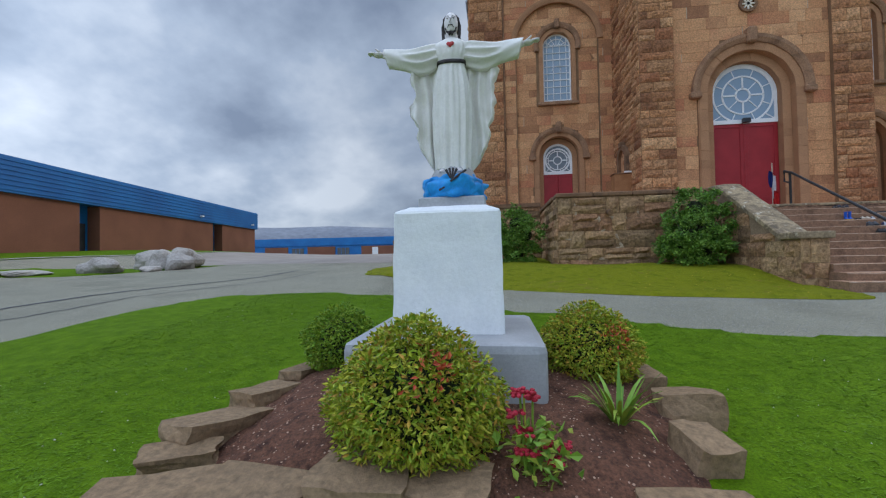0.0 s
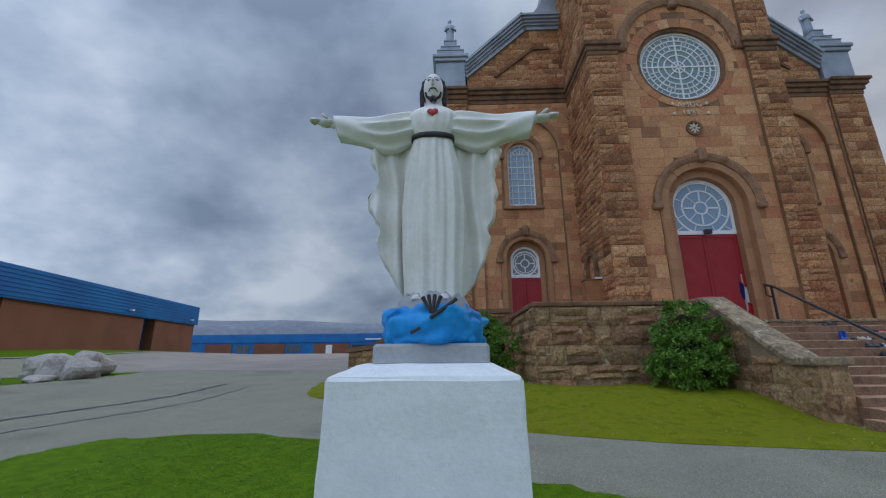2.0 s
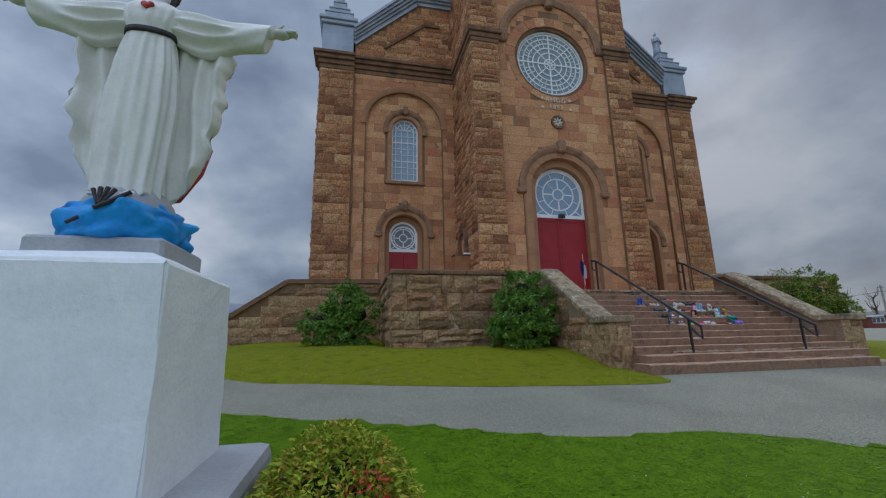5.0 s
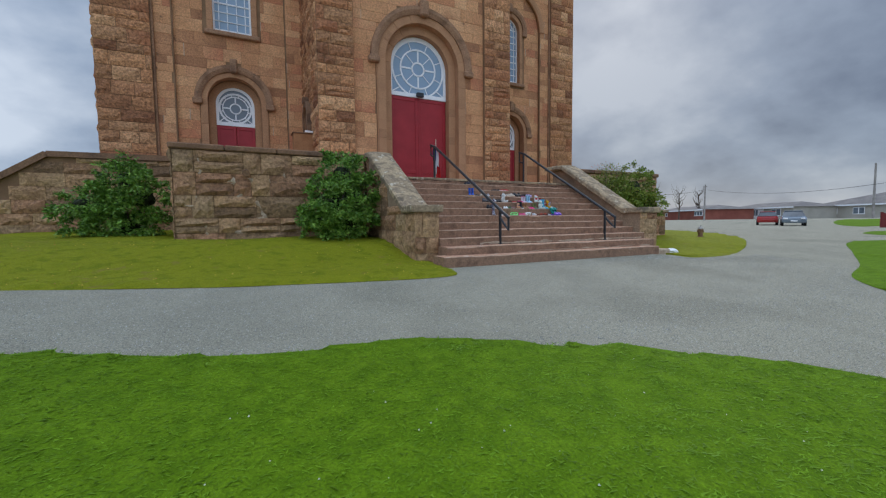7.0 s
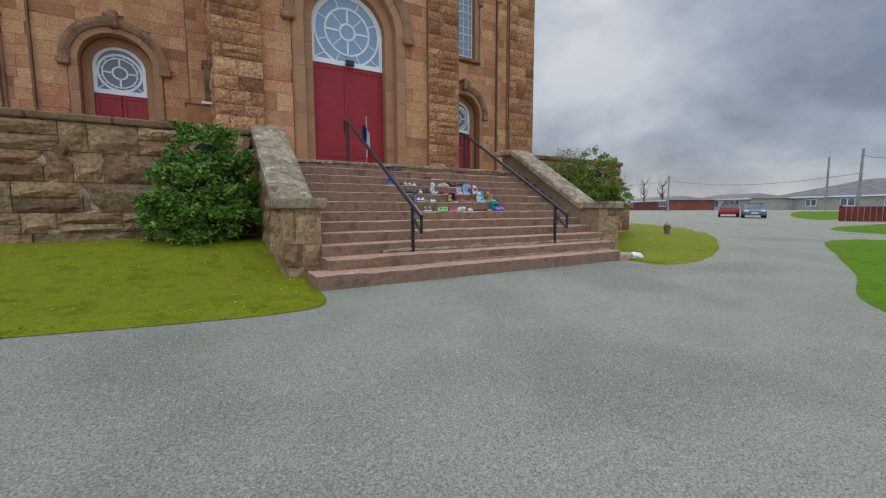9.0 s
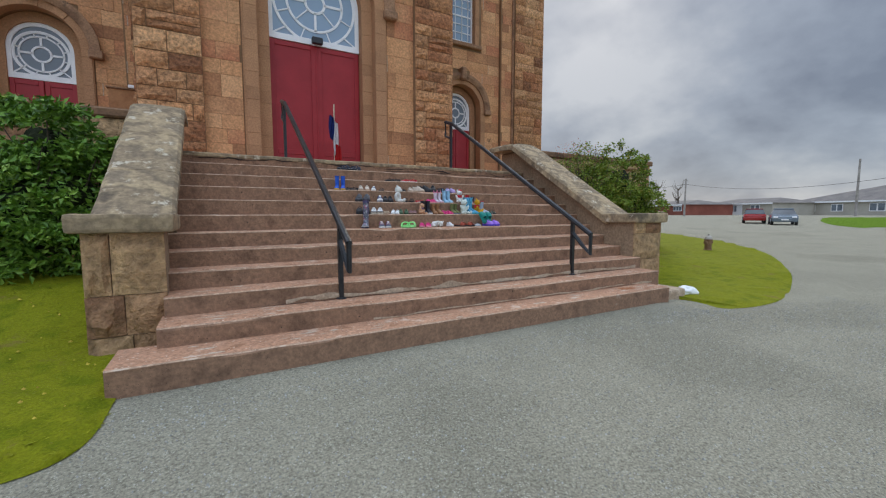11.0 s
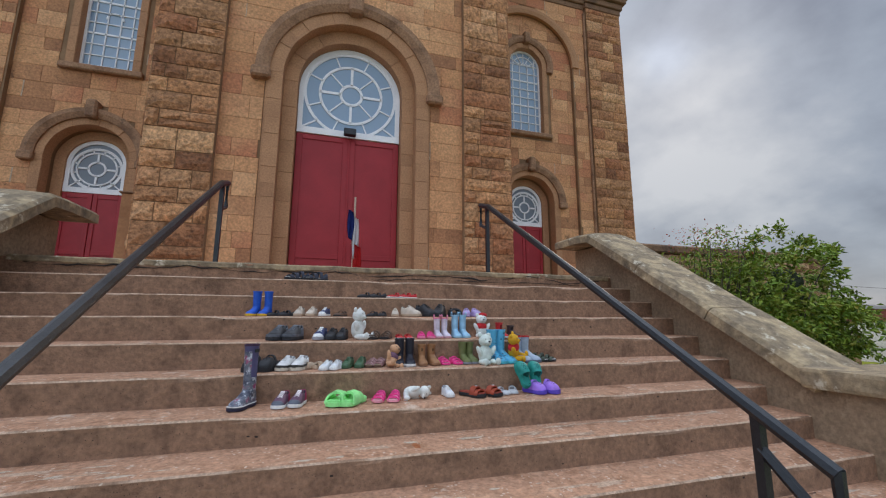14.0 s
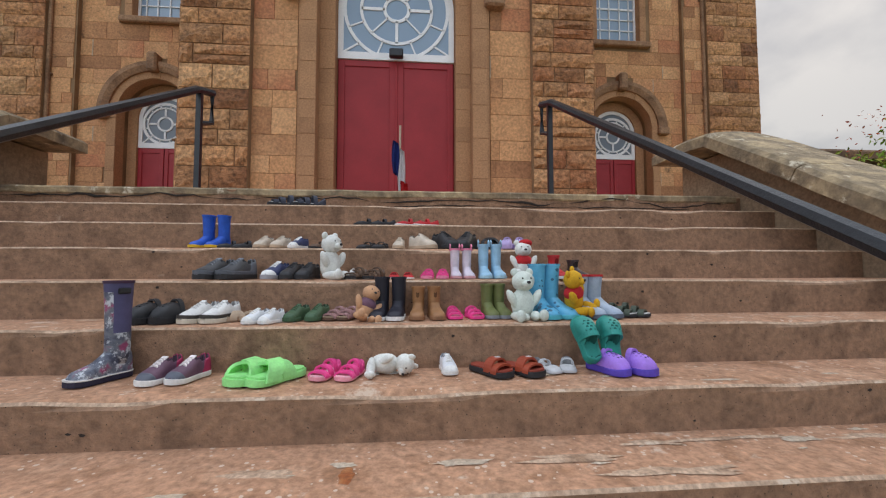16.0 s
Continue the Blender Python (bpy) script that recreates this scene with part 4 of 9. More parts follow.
add_box(hood, CX - 0.2, CX + 0.2, 15.86, 16.2, ROSE_Z + 2.75, ROSE_Z + 3.55, 0.06)
church_part("hood_mould", hood, M_hood, "moulded stone arch over the round window")

# date stone and carved wheel
M_letter = surface("pale_carved_stone", [(0.62, 0.54, 0.43), (0.72, 0.64, 0.52)], scale=6, rough=0.9, bump=0.3, fine=40, dirt=0.15)
for body, zz, size in (("AMDG", 11.64, 0.30), ("1893", 11.30, 0.28)):
    cu = bpy.data.curves.new("lettering", "FONT")
    cu.body, cu.size, cu.extrude, cu.align_x, cu.space_character = body, size, 0.02, "CENTER", 1.25
    cu.materials.append(M_letter)
    ob = new("lettering", cu)
    ob.parent = church
    ob.matrix_basis = Matrix.Translation((-CX, -16.0, -FLOOR)) @ pose(CX - 0.02, TOWER_Y - 0.055, zz, 90)
    ob["label"] = "pale carved letters and date"
marks = bmesh.new()
for sx in (-1, 1):
    for zz in (11.8, 11.35):
        blob(marks, (CX + sx * 0.68, TOWER_Y - 0.05, zz), (0.07, 0.03, 0.09), 1, 0.5, 3, zz + sx)
church_part("carved_corner", marks, M_letter)
emb = ring(bmesh.new(), CX, 10.66, 0.27, 0.09, TOWER_Y - 0.1, TOWER_Y + 0.02, 24)
church_part("carved_wreath", emb, M_dark_trim, "dark carved stone wreath")
em2 = bmesh.new()
for k in range(4):
    a = math.pi * k / 4
    bar(em2, CX - 0.25 * math.cos(a), 10.66 - 0.25 * math.sin(a), CX + 0.25 * math.cos(a), 10.66 + 0.25 * math.sin(a), 0.06, TOWER_Y - 0.08, TOWER_Y)
church_part("carved_star", em2, M_letter, "pale carved star inside the wreath")


def wing(s):
    X = lambda d: CX + s * d

    def span(a, b):
        return sorted((X(a), X(b)))
    w_c, w_half, w_sill, w_spring = X(6.41), 0.66, 8.72, 11.42
    d_c, d_half, d_z, d_spring = X(6.43), 0.68, 5.35, 6.15
    x0, x1 = span(3.9, 10.45)
    panel = church_part("wing_wall", plate([(x0, 0.8), (x1, 0.8), (x1, 14.6), (x0, 14.6)], [arch_loop(w_c, w_half, w_sill, w_spring), arch_loop(d_c, 0.93, FLOOR - 0.1, d_spring)], PANEL_Y, 20.1), M_mortar, "coursed brown sandstone wall")
    keep = arch_trim([(w_c, 0.98, w_sill - 0.12, w_spring), (d_c, 1.18, FLOOR - 0.1, d_spring)])
    a, b = span(4.57, 8.33)
    bl = courses(a, b, FLOOR, 13.46, (0.34, 0.4, 0.46), (0.5, 1.1), rnd_stone, keep)
    lay(panel, "stone", bl, (0, PANEL_Y, 0), 0, "smooth", M_ashlar, 0.016, 200, rnd_stone, repoint=0.1)
    # outer layer with the tall blind arch cut through it
    a, b = span(3.9, 8.97)
    blind = church_part("wing_pilaster", plate([(a, 0.8), (b, 0.8), (b, 14.6), (a, 14.6)], [arch_loop(X(6.45), 1.88, 0.9, 11.56, 36)], WING_Y, PANEL_Y + 0.05), M_mortar, "sandstone wall round a tall blind arch")
    keep = arch_trim([(X(6.45), 1.92, 0.8, 11.56)])
    bl = courses(a, b, FLOOR, 14.2, (0.28, 0.33, 0.38), (0.4, 0.9), rnd_stone, keep)
    lay(blind, "stone", bl, (0, WING_Y, 0), 0, "smooth", M_ashlar, 0.018, 110, rnd_stone, repoint=0.08)
    church_part("blind_arch_mould", arch_band(X(6.45), 11.56, 1.86, 2.12, WING_Y - 0.09, WING_Y + 0.05), M_trim, "moulded stone band of the blind arch")
    # corner pier
    a, b = span(8.97, 10.55)
    pier = church_part("corner_pier", box(a, b, PIER_Y, 21.2, 0.8, 14.6), M_mortar, "rock-faced sandstone corner pier")
    bl = courses(a, b, FLOOR - 1.0, 14.2, (0.32, 0.4, 0.48), (0.45, 1.1), rnd_stone)
    lay(pier, "stone", bl, (0, PIER_Y, 0), 0, "rock", M_rock, 0.06, 150, rnd_stone, joint=0.018)
    flank = courses(0, 2.0, FLOOR - 1, 14.2, (0.26, 0.32, 0.38), (0.35, 0.85), rnd_stone)
    if s < 0:
        lay(pier, "stone", flank, (X(10.55), 21.2, 0), -90, "rock", M_rock, 0.07, 0, rnd_stone)
    else:
        lay(pier, "stone", flank, (X(10.55), 19.2, 0), 90, "rock", M_rock, 0.07, 0, rnd_stone)
    # cornice
    co = bmesh.new()
    a, b = span(3.9, 11.05)
    for z0, z1, out in ((14.2, 14.42, 0.05), (14.42, 14.66, 0.12), (14.66, 14.86, 0.24), (14.86, 15.02, 0.34)):
        aa, bb = span(3.95, 10.55 + out)
        add_box(co, aa, bb, WING_Y - out, 20.2, z0, z1, 0.02)
        cc, dd = span(8.95, 10.55 + out)
        add_box(co, cc, dd, PIER_Y - out, WING_Y - out + 0.02, z0, z1, 0.02)
    church_part("cornice", co, M_dark_trim, "dark weathered stone cornice")
    # drain pipe beside the pier
    pipe = tube([(X(8.93), WING_Y - 0.06, FLOOR), (X(8.93), WING_Y - 0.06, 14.0)], 0.05, 8)
    for zz in (4, 7, 10, 13):
        add_box(pipe, X(8.93) - 0.08, X(8.93) + 0.08, WING_Y - 0.07, WING_Y, zz, zz + 0.06)
    church_part("drain_pipe", pipe, M_hood, "dark brown drain pipe")
    # window: surround, sill, frame, bars, glass
    ws = church_part("window_surround", plate(arch_loop(w_c, 0.86, w_sill, w_spring, 24), [arch_loop(w_c, 0.655, w_sill + 0.002, w_spring, 24)], PANEL_Y - 0.03, PANEL_Y + 0.2), M_trim, "dressed stone window surround")
    voussoirs(w_c, w_spring, 0.66, 0.85, PANEL_Y - 0.03, 9, ws, w_sill)
    hd = arch_band(w_c, w_spring, 0.86, 1.08, PANEL_Y - 0.16, PANEL_Y + 0.02, -0.25, math.pi + 0.25, 24)
    add_box(hd, w_c - 0.12, w_c + 0.12, PANEL_Y - 0.24, PANEL_Y + 0.02, w_spring + 0.78, w_spring + 1.22, 0.04)
    church_part("hood_mould", hd, M_hood)
    church_part("window_sill", box(w_c - 0.95, w_c + 0.95, PANEL_Y - 0.16, PANEL_Y + 0.3, w_sill - 0.17, w_sill, 0.03), M_hood, "brown stone window sill")
    wf = church_part("window", plate(arch_loop(w_c, 0.655, w_sill, w_spring, 24), [arch_loop(w_c, 0.59, w_sill + 0.07, w_spring, 24)], PANEL_Y + 0.17, PANEL_Y + 0.25), M_paint_white, "tall arched window with white leaded bars")
    bars = bmesh.new()
    y0, y1 = PANEL_Y + 0.18, PANEL_Y + 0.22
    for xx in (-0.45, -0.16, 0.16, 0.45):
        bar(bars, w_c + xx, w_sill + 0.05, w_c + xx, w_spring + math.sqrt(0.6 ** 2 - xx * xx) * (0.98 if abs(xx) > 0.3 else 0.3), 0.028, y0, y1)
    for k in range(9):
        zz = w_sill + 0.15 + k * (w_spring - w_sill) / 8.2
        bar(bars, w_c - 0.6, zz, w_c + 0.6, zz, 0.028 if k % 3 else 0.05, y0, y1)
    for cz, r in ((w_spring - 0.02, 0.16), (w_sill + 1.62, 0.2), (w_spring, 0.42)):
        ring(bars, w_c, cz, r, 0.028, y0, y1, 20, 0, math.pi)
    for k in range(1, 6):
        a = math.pi * k / 6
        bar(bars, w_c + 0.16 * math.cos(a), w_spring + 0.16 * math.sin(a), w_c + 0.6 * math.cos(a), w_spring + 0.6 * math.sin(a), 0.026, y0, y1)
    part("glazing_grille", bars, M_paint_white, wf)
    part("pane", plate(arch_loop(w_c, 0.63, w_sill + 0.03, w_spring, 24), [], PANEL_Y + 0.21, PANEL_Y + 0.22), M_frost, wf, "pale blue obscured glass")
    # side door
    ds = church_part("door_surround", plate(arch_loop(d_c, 1.16, FLOOR, d_spring, 24), [arch_loop(d_c, 0.92, FLOOR + 0.002, d_spring, 24)], PANEL_Y - 0.05, PANEL_Y + 0.25), M_trim, "dressed buff stone door surround")
    voussoirs(d_c, d_spring, 0.92, 1.14, PANEL_Y - 0.05, 11, ds, FLOOR)
    church_part("door_reveal", plate(arch_loop(d_c, 0.92, FLOOR, d_spring, 24), [arch_loop(d_c, d_half, FLOOR + 0.002, d_spring, 24)], PANEL_Y + 0.38, 20.1), M_trim)
    hd = arch_band(d_c, d_spring, 1.1, 1.34, PANEL_Y - 0.18, PANEL_Y + 0.02, 0, math.pi, 28)
    for q in (-1, 1):
        aa, bb = sorted((d_c + q * 1.08, d_c + q * 1.4))
        add_box(hd, aa, bb, PANEL_Y - 0.2, PANEL_Y + 0.02, d_spring - 0.2, d_spring + 0.02, 0.03)
    add_box(hd, d_c - 0.13, d_c + 0.13, PANEL_Y - 0.28, PANEL_Y + 0.02, d_spring + 1.05, d_spring + 1.56, 0.05)
    church_part("hood_mould", hd, M_hood, "moulded brown stone arch with a keystone")
    fanlight(d_c, d_z, d_half, d_spring, PANEL_Y + 0.44, "fanlight", False)
    for q in (-1, 1):
        aa, bb = sorted((d_c + q * 0.004, d_c + q * d_half))
        door_leaf(aa, bb, FLOOR + 0.02, d_z, PANEL_Y + 0.47, ((FLOOR + 0.03, FLOOR + 0.2), (FLOOR + 1.0, FLOOR + 1.12), (d_z - 0.14, d_z - 0.02)))
    # gable, its coping and the metal roof
    tri = [(X(8.95), 15.0), (X(3.9), 15.0), (X(3.9), 18.72), (X(5.76), 18.72), (X(8.95), 15.87)]
    if s > 0:
        tri = tri[::-1]
    gable = church_part("gable_wall", plate(tri, [], WING_Y + 0.06, 20.1), M_mortar, "sloping sandstone gable wall")
    slope = lambda d: min(15.84 + (8.95 - d) * 0.9, 18.72)

    def gable_keep(u0, u1, v0, v1):
        lim = min(8.95, 8.95 - (v1 - 15.84) / 0.9)
        q0, q1 = (max(u0, X(lim)), u1) if s < 0 else (u0, min(u1, X(lim)))
        return [(q0, q1, v0, v1)] if q1 - q0 > 0.1 else []
    aa, bb = span(3.9, 8.9)
    lay(gable, "stone", courses(aa, bb, 15.02, 18.7, (0.3, 0.36), (0.4, 0.9), rnd_stone, gable_keep), (0, WING_Y + 0.06, 0), 0, "rock", M_rock, 0.05, 60, rnd_stone)
    rail = bmesh.new()
    bar(rail, X(7.5), 15.85, X(5.44), 17.52, 0.14, WING_Y - 0.08, WING_Y + 0.1)
    bar(rail, X(5.44), 17.52, X(4.6), 17.52, 0.14, WING_Y - 0.08, WING_Y + 0.1)
    church_part("gable_moulding", rail, M_dark_trim)
    roof = bmesh.new()
    for off, w, yy in ((0.10, 0.20, WING_Y - 0.06), (0.28, 0.12, WING_Y - 0.16), (0.42, 0.12, WING_Y - 0.26), (0.57, 0.12, WING_Y - 0.36), (0.72, 0.12, WING_Y - 0.46)):
        bar(roof, X(9.0), slope(9.0) + off, X(5.74 + 0.3 * off), 18.72 + off, w, yy, 21.0)
        bar(roof, X(5.78 + 0.3 * off), 18.72 + off * 0.9, X(3.85), 18.72 + off * 0.9, w, yy, 21.0)
    bar(roof, X(10.8), 14.9, X(3.0), 18.6, 0.1, 20.9, 46)
    church_part("roof", roof, M_metal_roof, "grey sheet metal roof verge")
    # pedestal and figure on the corner
    aa, bb = span(8.97, 10.6)
    ped = church_part("corner_pedestal", box(aa + 0.05, bb - 0.05, PIER_Y + 0.05, PIER_Y + 1.9, 15.0, 16.75, 0.03), M_metal_roof, "grey-blue sheet metal pedestal with a stepped top")
    part("cap", box(aa - 0.04, bb + 0.04, PIER_Y - 0.06, PIER_Y + 2.0, 16.75, 16.95, 0.03), M_metal_roof, ped)
    part("cap", box(aa - 0.12, bb + 0.12, PIER_Y - 0.14, PIER_Y + 2.08, 16.95, 17.15, 0.03), M_metal_roof, ped)
    for q, z0, z1 in ((0.13, 17.15, 17.62), (0.32, 17.62, 18.02), (0.5, 18.02, 18.55)):
        part("pedestal_step", box(aa + q, bb - q, PIER_Y + q, PIER_Y + 1.95 - q, z0, z1 - 0.08, 0.02), M_metal_roof, ped)
        part("pedestal_step", box(aa + q - 0.03, bb - q + 0.03, PIER_Y + q - 0.03, PIER_Y + 1.98 - q, z1 - 0.08, z1, 0.02), M_metal_roof, ped)
    fx, fy = X(9.79), PIER_Y + 0.95
    fig = lathe([(0.27, 0), (0.25, 0.35), (0.22, 0.8), (0.25, 1.1), (0.25, 1.25), (0.19, 1.36), (0.07, 1.42), (0.075, 1.46), (0.11, 1.54), (0.11, 1.64), (0.07, 1.73), (0.02, 1.76)], 16, None, (fx, fy, 18.55), 0.8)
    for q in (-1, 1):
        tube([(fx + q * 0.23, fy, 19.8), (fx + q * 0.29, fy - 0.08, 19.5), (fx + q * 0.06, fy - 0.24, 19.56)], 0.075, 8, fig, taper=0.05)
    for v in fig.verts:
        v.co.x += 0.022 * math.sin(v.co.z * 5 + v.co.y * 14)
    church_part("roof_statue", fig, M_metal_roof, "grey weathered robed statue", smooth=True)


wing(-1)
wing(1)

# pinnacle where the gable meets the tower, nave behind
for s in (-1, 1):
    pin = bmesh.new()
    X = lambda d: CX + s * d
    outline = [(X(5.75), 19.3), (X(3.9), 19.3), (X(3.9), 22.9), (X(4.5), 22.2), (X(4.75), 20.7)]
    add_plate(pin, outline if s < 0 else outline[::-1], [], 19.55, 21.4)
    tube([(X(4.25), 19.5, 21.2), (X(4.7), 19.5, 21.35), (X(4.6), 19.5, 21.75), (X(4.3), 19.5, 21.6)], 0.1, 8, pin)
    church_part("roof_pinnacle", pin, M_metal_roof, "grey sheet metal scrolled roof buttress")
nave = bmesh.new()
add_box(nave, CX - 10.4, CX + 10.4, 20.9, 46, 0.9, 14.6)
church_part("nave_wall", nave, M_rock, "brown sandstone nave wall")
inner = bmesh.new()
add_box(inner, CX - 3.6, CX + 3.6, 17.2, 20.8, 0.9, 23.8)
church_part("tower_core", inner, M_dark_trim)

# niche on the tower's left flank
niche = bmesh.new()
xn = CX - 3.93 - 0.09
add_plate(niche, arch_loop(0, 0.6, -0.1, 1.1, 14), [arch_loop(0, 0.4, -0.05, 1.1, 14)], -0.1, 0.08)
add_box(niche, -0.13, 0.13, -0.16, 0.08, 1.6, 1.85, 0.03)
add_box(niche, -0.6, 0.6, -0.14, 0.08, -0.22, -0.08, 0.03)
church_part("niche", niche, M_dark_trim, "small arched stone niche").matrix_basis = Matrix.Translation((-CX, -16.0, -FLOOR)) @ pose(xn, 17.9, 4.35, 0, 0, -90)
church_part("niche_back", plate(arch_loop(0, 0.4, -0.05, 1.1, 14), [], 0, 0.02), M_ashlar).matrix_basis = Matrix.Translation((-CX, -16.0, -FLOOR)) @ pose(xn + 0.03, 17.9, 4.35, 0, 0, -90)

# ---------------- terrace, steps, cheek walls ----------------
NSTEP, RUN = 12, 0.336
IN_L, IN_R = 6.62, 12.50


def tread_z(n):
    return 0.672 + 0.1559 * min(n, 6) + 0.1788 * max(0, n - 6)


def tread_y(n):
    return 8.147 + RUN * (n - 1)


terrace = tagged(new("terrace", mesh_of(box(1.95, 17.1, 12.3, 19.6, 0.7, FLOOR - 0.004), "terrace", M_step)), "stone church terrace floor", "terrace", kind="structure")


def step_mesh(x0, x1, n):
    """One long worn step with a rounded, chipped nose."""
    y0, z1 = tread_y(n), tread_z(n)
    z0 = 0.35
    cnt = 60
    prof = lambda dy, dz: [(y0 + 0.012, z0), (y0 + 0.004, z1 - 0.03), (y0 + 0.003 + dy, z1 - 0.010 + dz), (y0 + 0.012 + dy, z1 - 0.001 + dz), (y0 + 0.06, z1), (y0 + 0.45 if n < NSTEP else 12.4, z1), (y0 + 0.45 if n < NSTEP else 12.4, z0)]
    verts, faces = [], []
    m = 7
    for k in range(cnt + 1):
        x = x0 + (x1 - x0) * k / cnt
        chip = max(0, noise.noise(Vector((x * 2.2, n * 7.3, 1))) - 0.18) * 0.05 + 0.003 * noise.noise(Vector((x * 9, n, 4)))
        sag = 0.006 * noise.noise(Vector((x * 0.7, n * 3.1, 0)))
        verts += [(x, y, z + (sag if z > z0 else 0)) for y, z in prof(chip, -chip * 0.7)]
    for k in range(cnt):
        for i in range(m):
            a, b = k * m + i, k * m + (i + 1) % m
            faces.append((a, a + m, b + m, b))
    faces.append(tuple(range(m)))
    faces.append(tuple(range(cnt * m, cnt * m + m))[::-1])
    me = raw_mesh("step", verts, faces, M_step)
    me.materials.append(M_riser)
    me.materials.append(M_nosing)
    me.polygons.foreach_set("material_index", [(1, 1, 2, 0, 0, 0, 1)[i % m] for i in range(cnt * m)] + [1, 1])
    return me


stairs = tagged(new("stairs"), "broad flight of worn reddish concrete steps", "stairs", kind="structure")
for n in range(1, NSTEP + 1):
    splay = 0.30 * min(1.0, max(0.0, (tread_y(n) + 0.3 - 9.3) / 1.9))
    x0 = {1: 6.34, 2: 6.58}.get(n, IN_L - 0.02 - splay)
    x1 = {1: 12.18, 2: 12.46}.get(n, IN_R + 0.02 + splay)
    part("step", step_mesh(x0, x1, n), None, stairs)


def flat_patch(bm, x, y, z, rx, ry, seed, n=20):
    """A thin irregular flake lying on a tread."""
    c = bm.verts.new((x, y, z + 0.004))
    rim = []
    for k in range(n):
        a = 2 * math.pi * k / n
        q = 1 + 0.6 * noise.noise(Vector((math.cos(a) * 1.5, math.sin(a) * 1.5, seed))) + 0.5 * noise.noise(Vector((math.cos(a) * 4, math.sin(a) * 4, seed + 9)))
        rim.append(bm.verts.new((x + rx * q * math.cos(a), y + ry * q * math.sin(a), z + 0.0015)))
    for k in range(n):
        bm.faces.new((c, rim[k], rim[(k + 1) % n]))


def cheek(s):
    """The sloping side wall of the steps with its pier and coping."""
    inner, outer = (IN_L, 6.10) if s < 0 else (IN_R, 13.16)
    x0, x1 = sorted((inner, outer))
    front = 8.90
    rnd = random.Random(31 + s)
    wall = tagged(new("cheek_wall_left" if s < 0 else "cheek_wall_right"), "grey-brown stone cheek wall with a sloping lichen-stained coping", "wall", kind="structure")
    # core under the cap, the slope and the level top
    BEND, RISE, CREST = 9.45, 0.62, 11.85
    top = lambda y: 1.66 if y < BEND else min(3.14, 1.66 + (y - BEND) * RISE)
    # the inner face draws back under the coping towards the top
    back = lambda y: inner + s * 0.30 * min(1.0, max(0.0, (y - 9.3) / 1.9))
    far = outer - s * 0.03
    bm = bmesh.new()
    ends = []
    for y in (front + 0.04, BEND, 10.3, 11.2, CREST, 12.6):
        ends.append([bm.verts.new(p) for p in ((back(y), y, 0.4), (back(y), y, top(y)), (far, y, top(y)), (far, y, 0.4))])
    for a, b in zip(ends, ends[1:]):
        for k in range(4):
            bm.faces.new((a[k], a[(k + 1) % 4], b[(k + 1) % 4], b[k]))
    bm.faces.new(ends[0])
    bm.faces.new(ends[-1][::-1])
    bmesh.ops.recalc_face_normals(bm, faces=bm.faces)
    part("core", bm, M_render, wall, "grey-brown rendered inner face")
    # front of the pier
    lay(wall, "stone", courses(x0, x1, 0.45, 1.66, (0.32, 0.4), (0.34, 0.7), rnd), (0, front + 0.04, 0), 0, "rock", M_terrace, 0.06, 40, rnd)
    def under(u0, u1, v0, v1):
        y = 12.6 - u1
        return [(u0, u1, v0, min(v1, top(y)))] if top(y) > v0 + 0.08 else []
    if s < 0:
        lay(wall, "stone", courses(0, 12.6 - front - 0.04, 0.45, 3.12, (0.34, 0.42), (0.45, 0.9), rnd, under), (x0 + 0.03, 12.6, 0), -90, "rock", M_terrace, 0.055, 60, rnd)
    else:
        over = lambda u0, u1, v0, v1: [(u0, u1, v0, min(v1, top(front + u0)))] if top(front + u0) > v0 + 0.08 else []
        lay(wall, "stone", courses(0, 3.4, 0.45, 3.12, (0.3, 0.38), (0.4, 0.8), rnd, over), (x1 - 0.03, front + 0.04, 0), 90, "rock", M_terrace, 0.05, 60, rnd)
    # cap and coping stones with rounded tops
    cx0, cx1 = x0 - 0.045, x1 + 0.045

    def cope(path, name):
        out = cx1 - (0.1 if s > 0 else 0.0)
        w = out - cx0
        mid = (cx0 + out) / 2
        prof = [(-w / 2, -0.005), (-w / 2, 0.085), (-w / 2 + 0.035, 0.115), (-w / 4, 0.128), (0, 0.132), (w / 4, 0.128), (w / 2 - 0.035, 0.115), (w / 2, 0.085), (w / 2, -0.005)]
        b = bmesh.new()
        add_sweep(b, [((mid, y, z), (1, 0, 0), up) for y, z, up in path], prof)
        for v in b.verts:
            v.co += 0.010 * noise.noise_vector(v.co * 3.3) + 0.005 * noise.noise_vector(v.co * 11)
        part(name, b, M_coping, wall, smooth=False)
    flat = Vector((0, 0, 1))
    tilt = Vector((0, -RISE, 1)).normalized()
    capb = box(cx0 - 0.03, cx1 + 0.03, front - 0.05, BEND + 0.03, 1.655, 1.80, 0.03, 2)
    bmesh.ops.subdivide_edges(capb, edges=[e for e in capb.edges if e.calc_length() > 0.3], cuts=4)
    for v in capb.verts:
        v.co += 0.008 * noise.noise_vector(v.co * 6)
    part("pier_cap", capb, M_coping, wall, "flat lichen-stained cap stone")
    n = 3
    for k in range(n):
        ya, yb = (BEND - 0.05 + (CREST - BEND + 0.05) * q / n for q in (k, k + 1))
        row = []
        for q in range(5):
            y = ya + 0.004 + (yb - ya - 0.008) * q / 4
            row.append((y, 1.66 + (y - BEND) * RISE, tilt if k < n - 1 or q < 4 else (tilt + flat).normalized()))
        cope(row, "coping_stone")
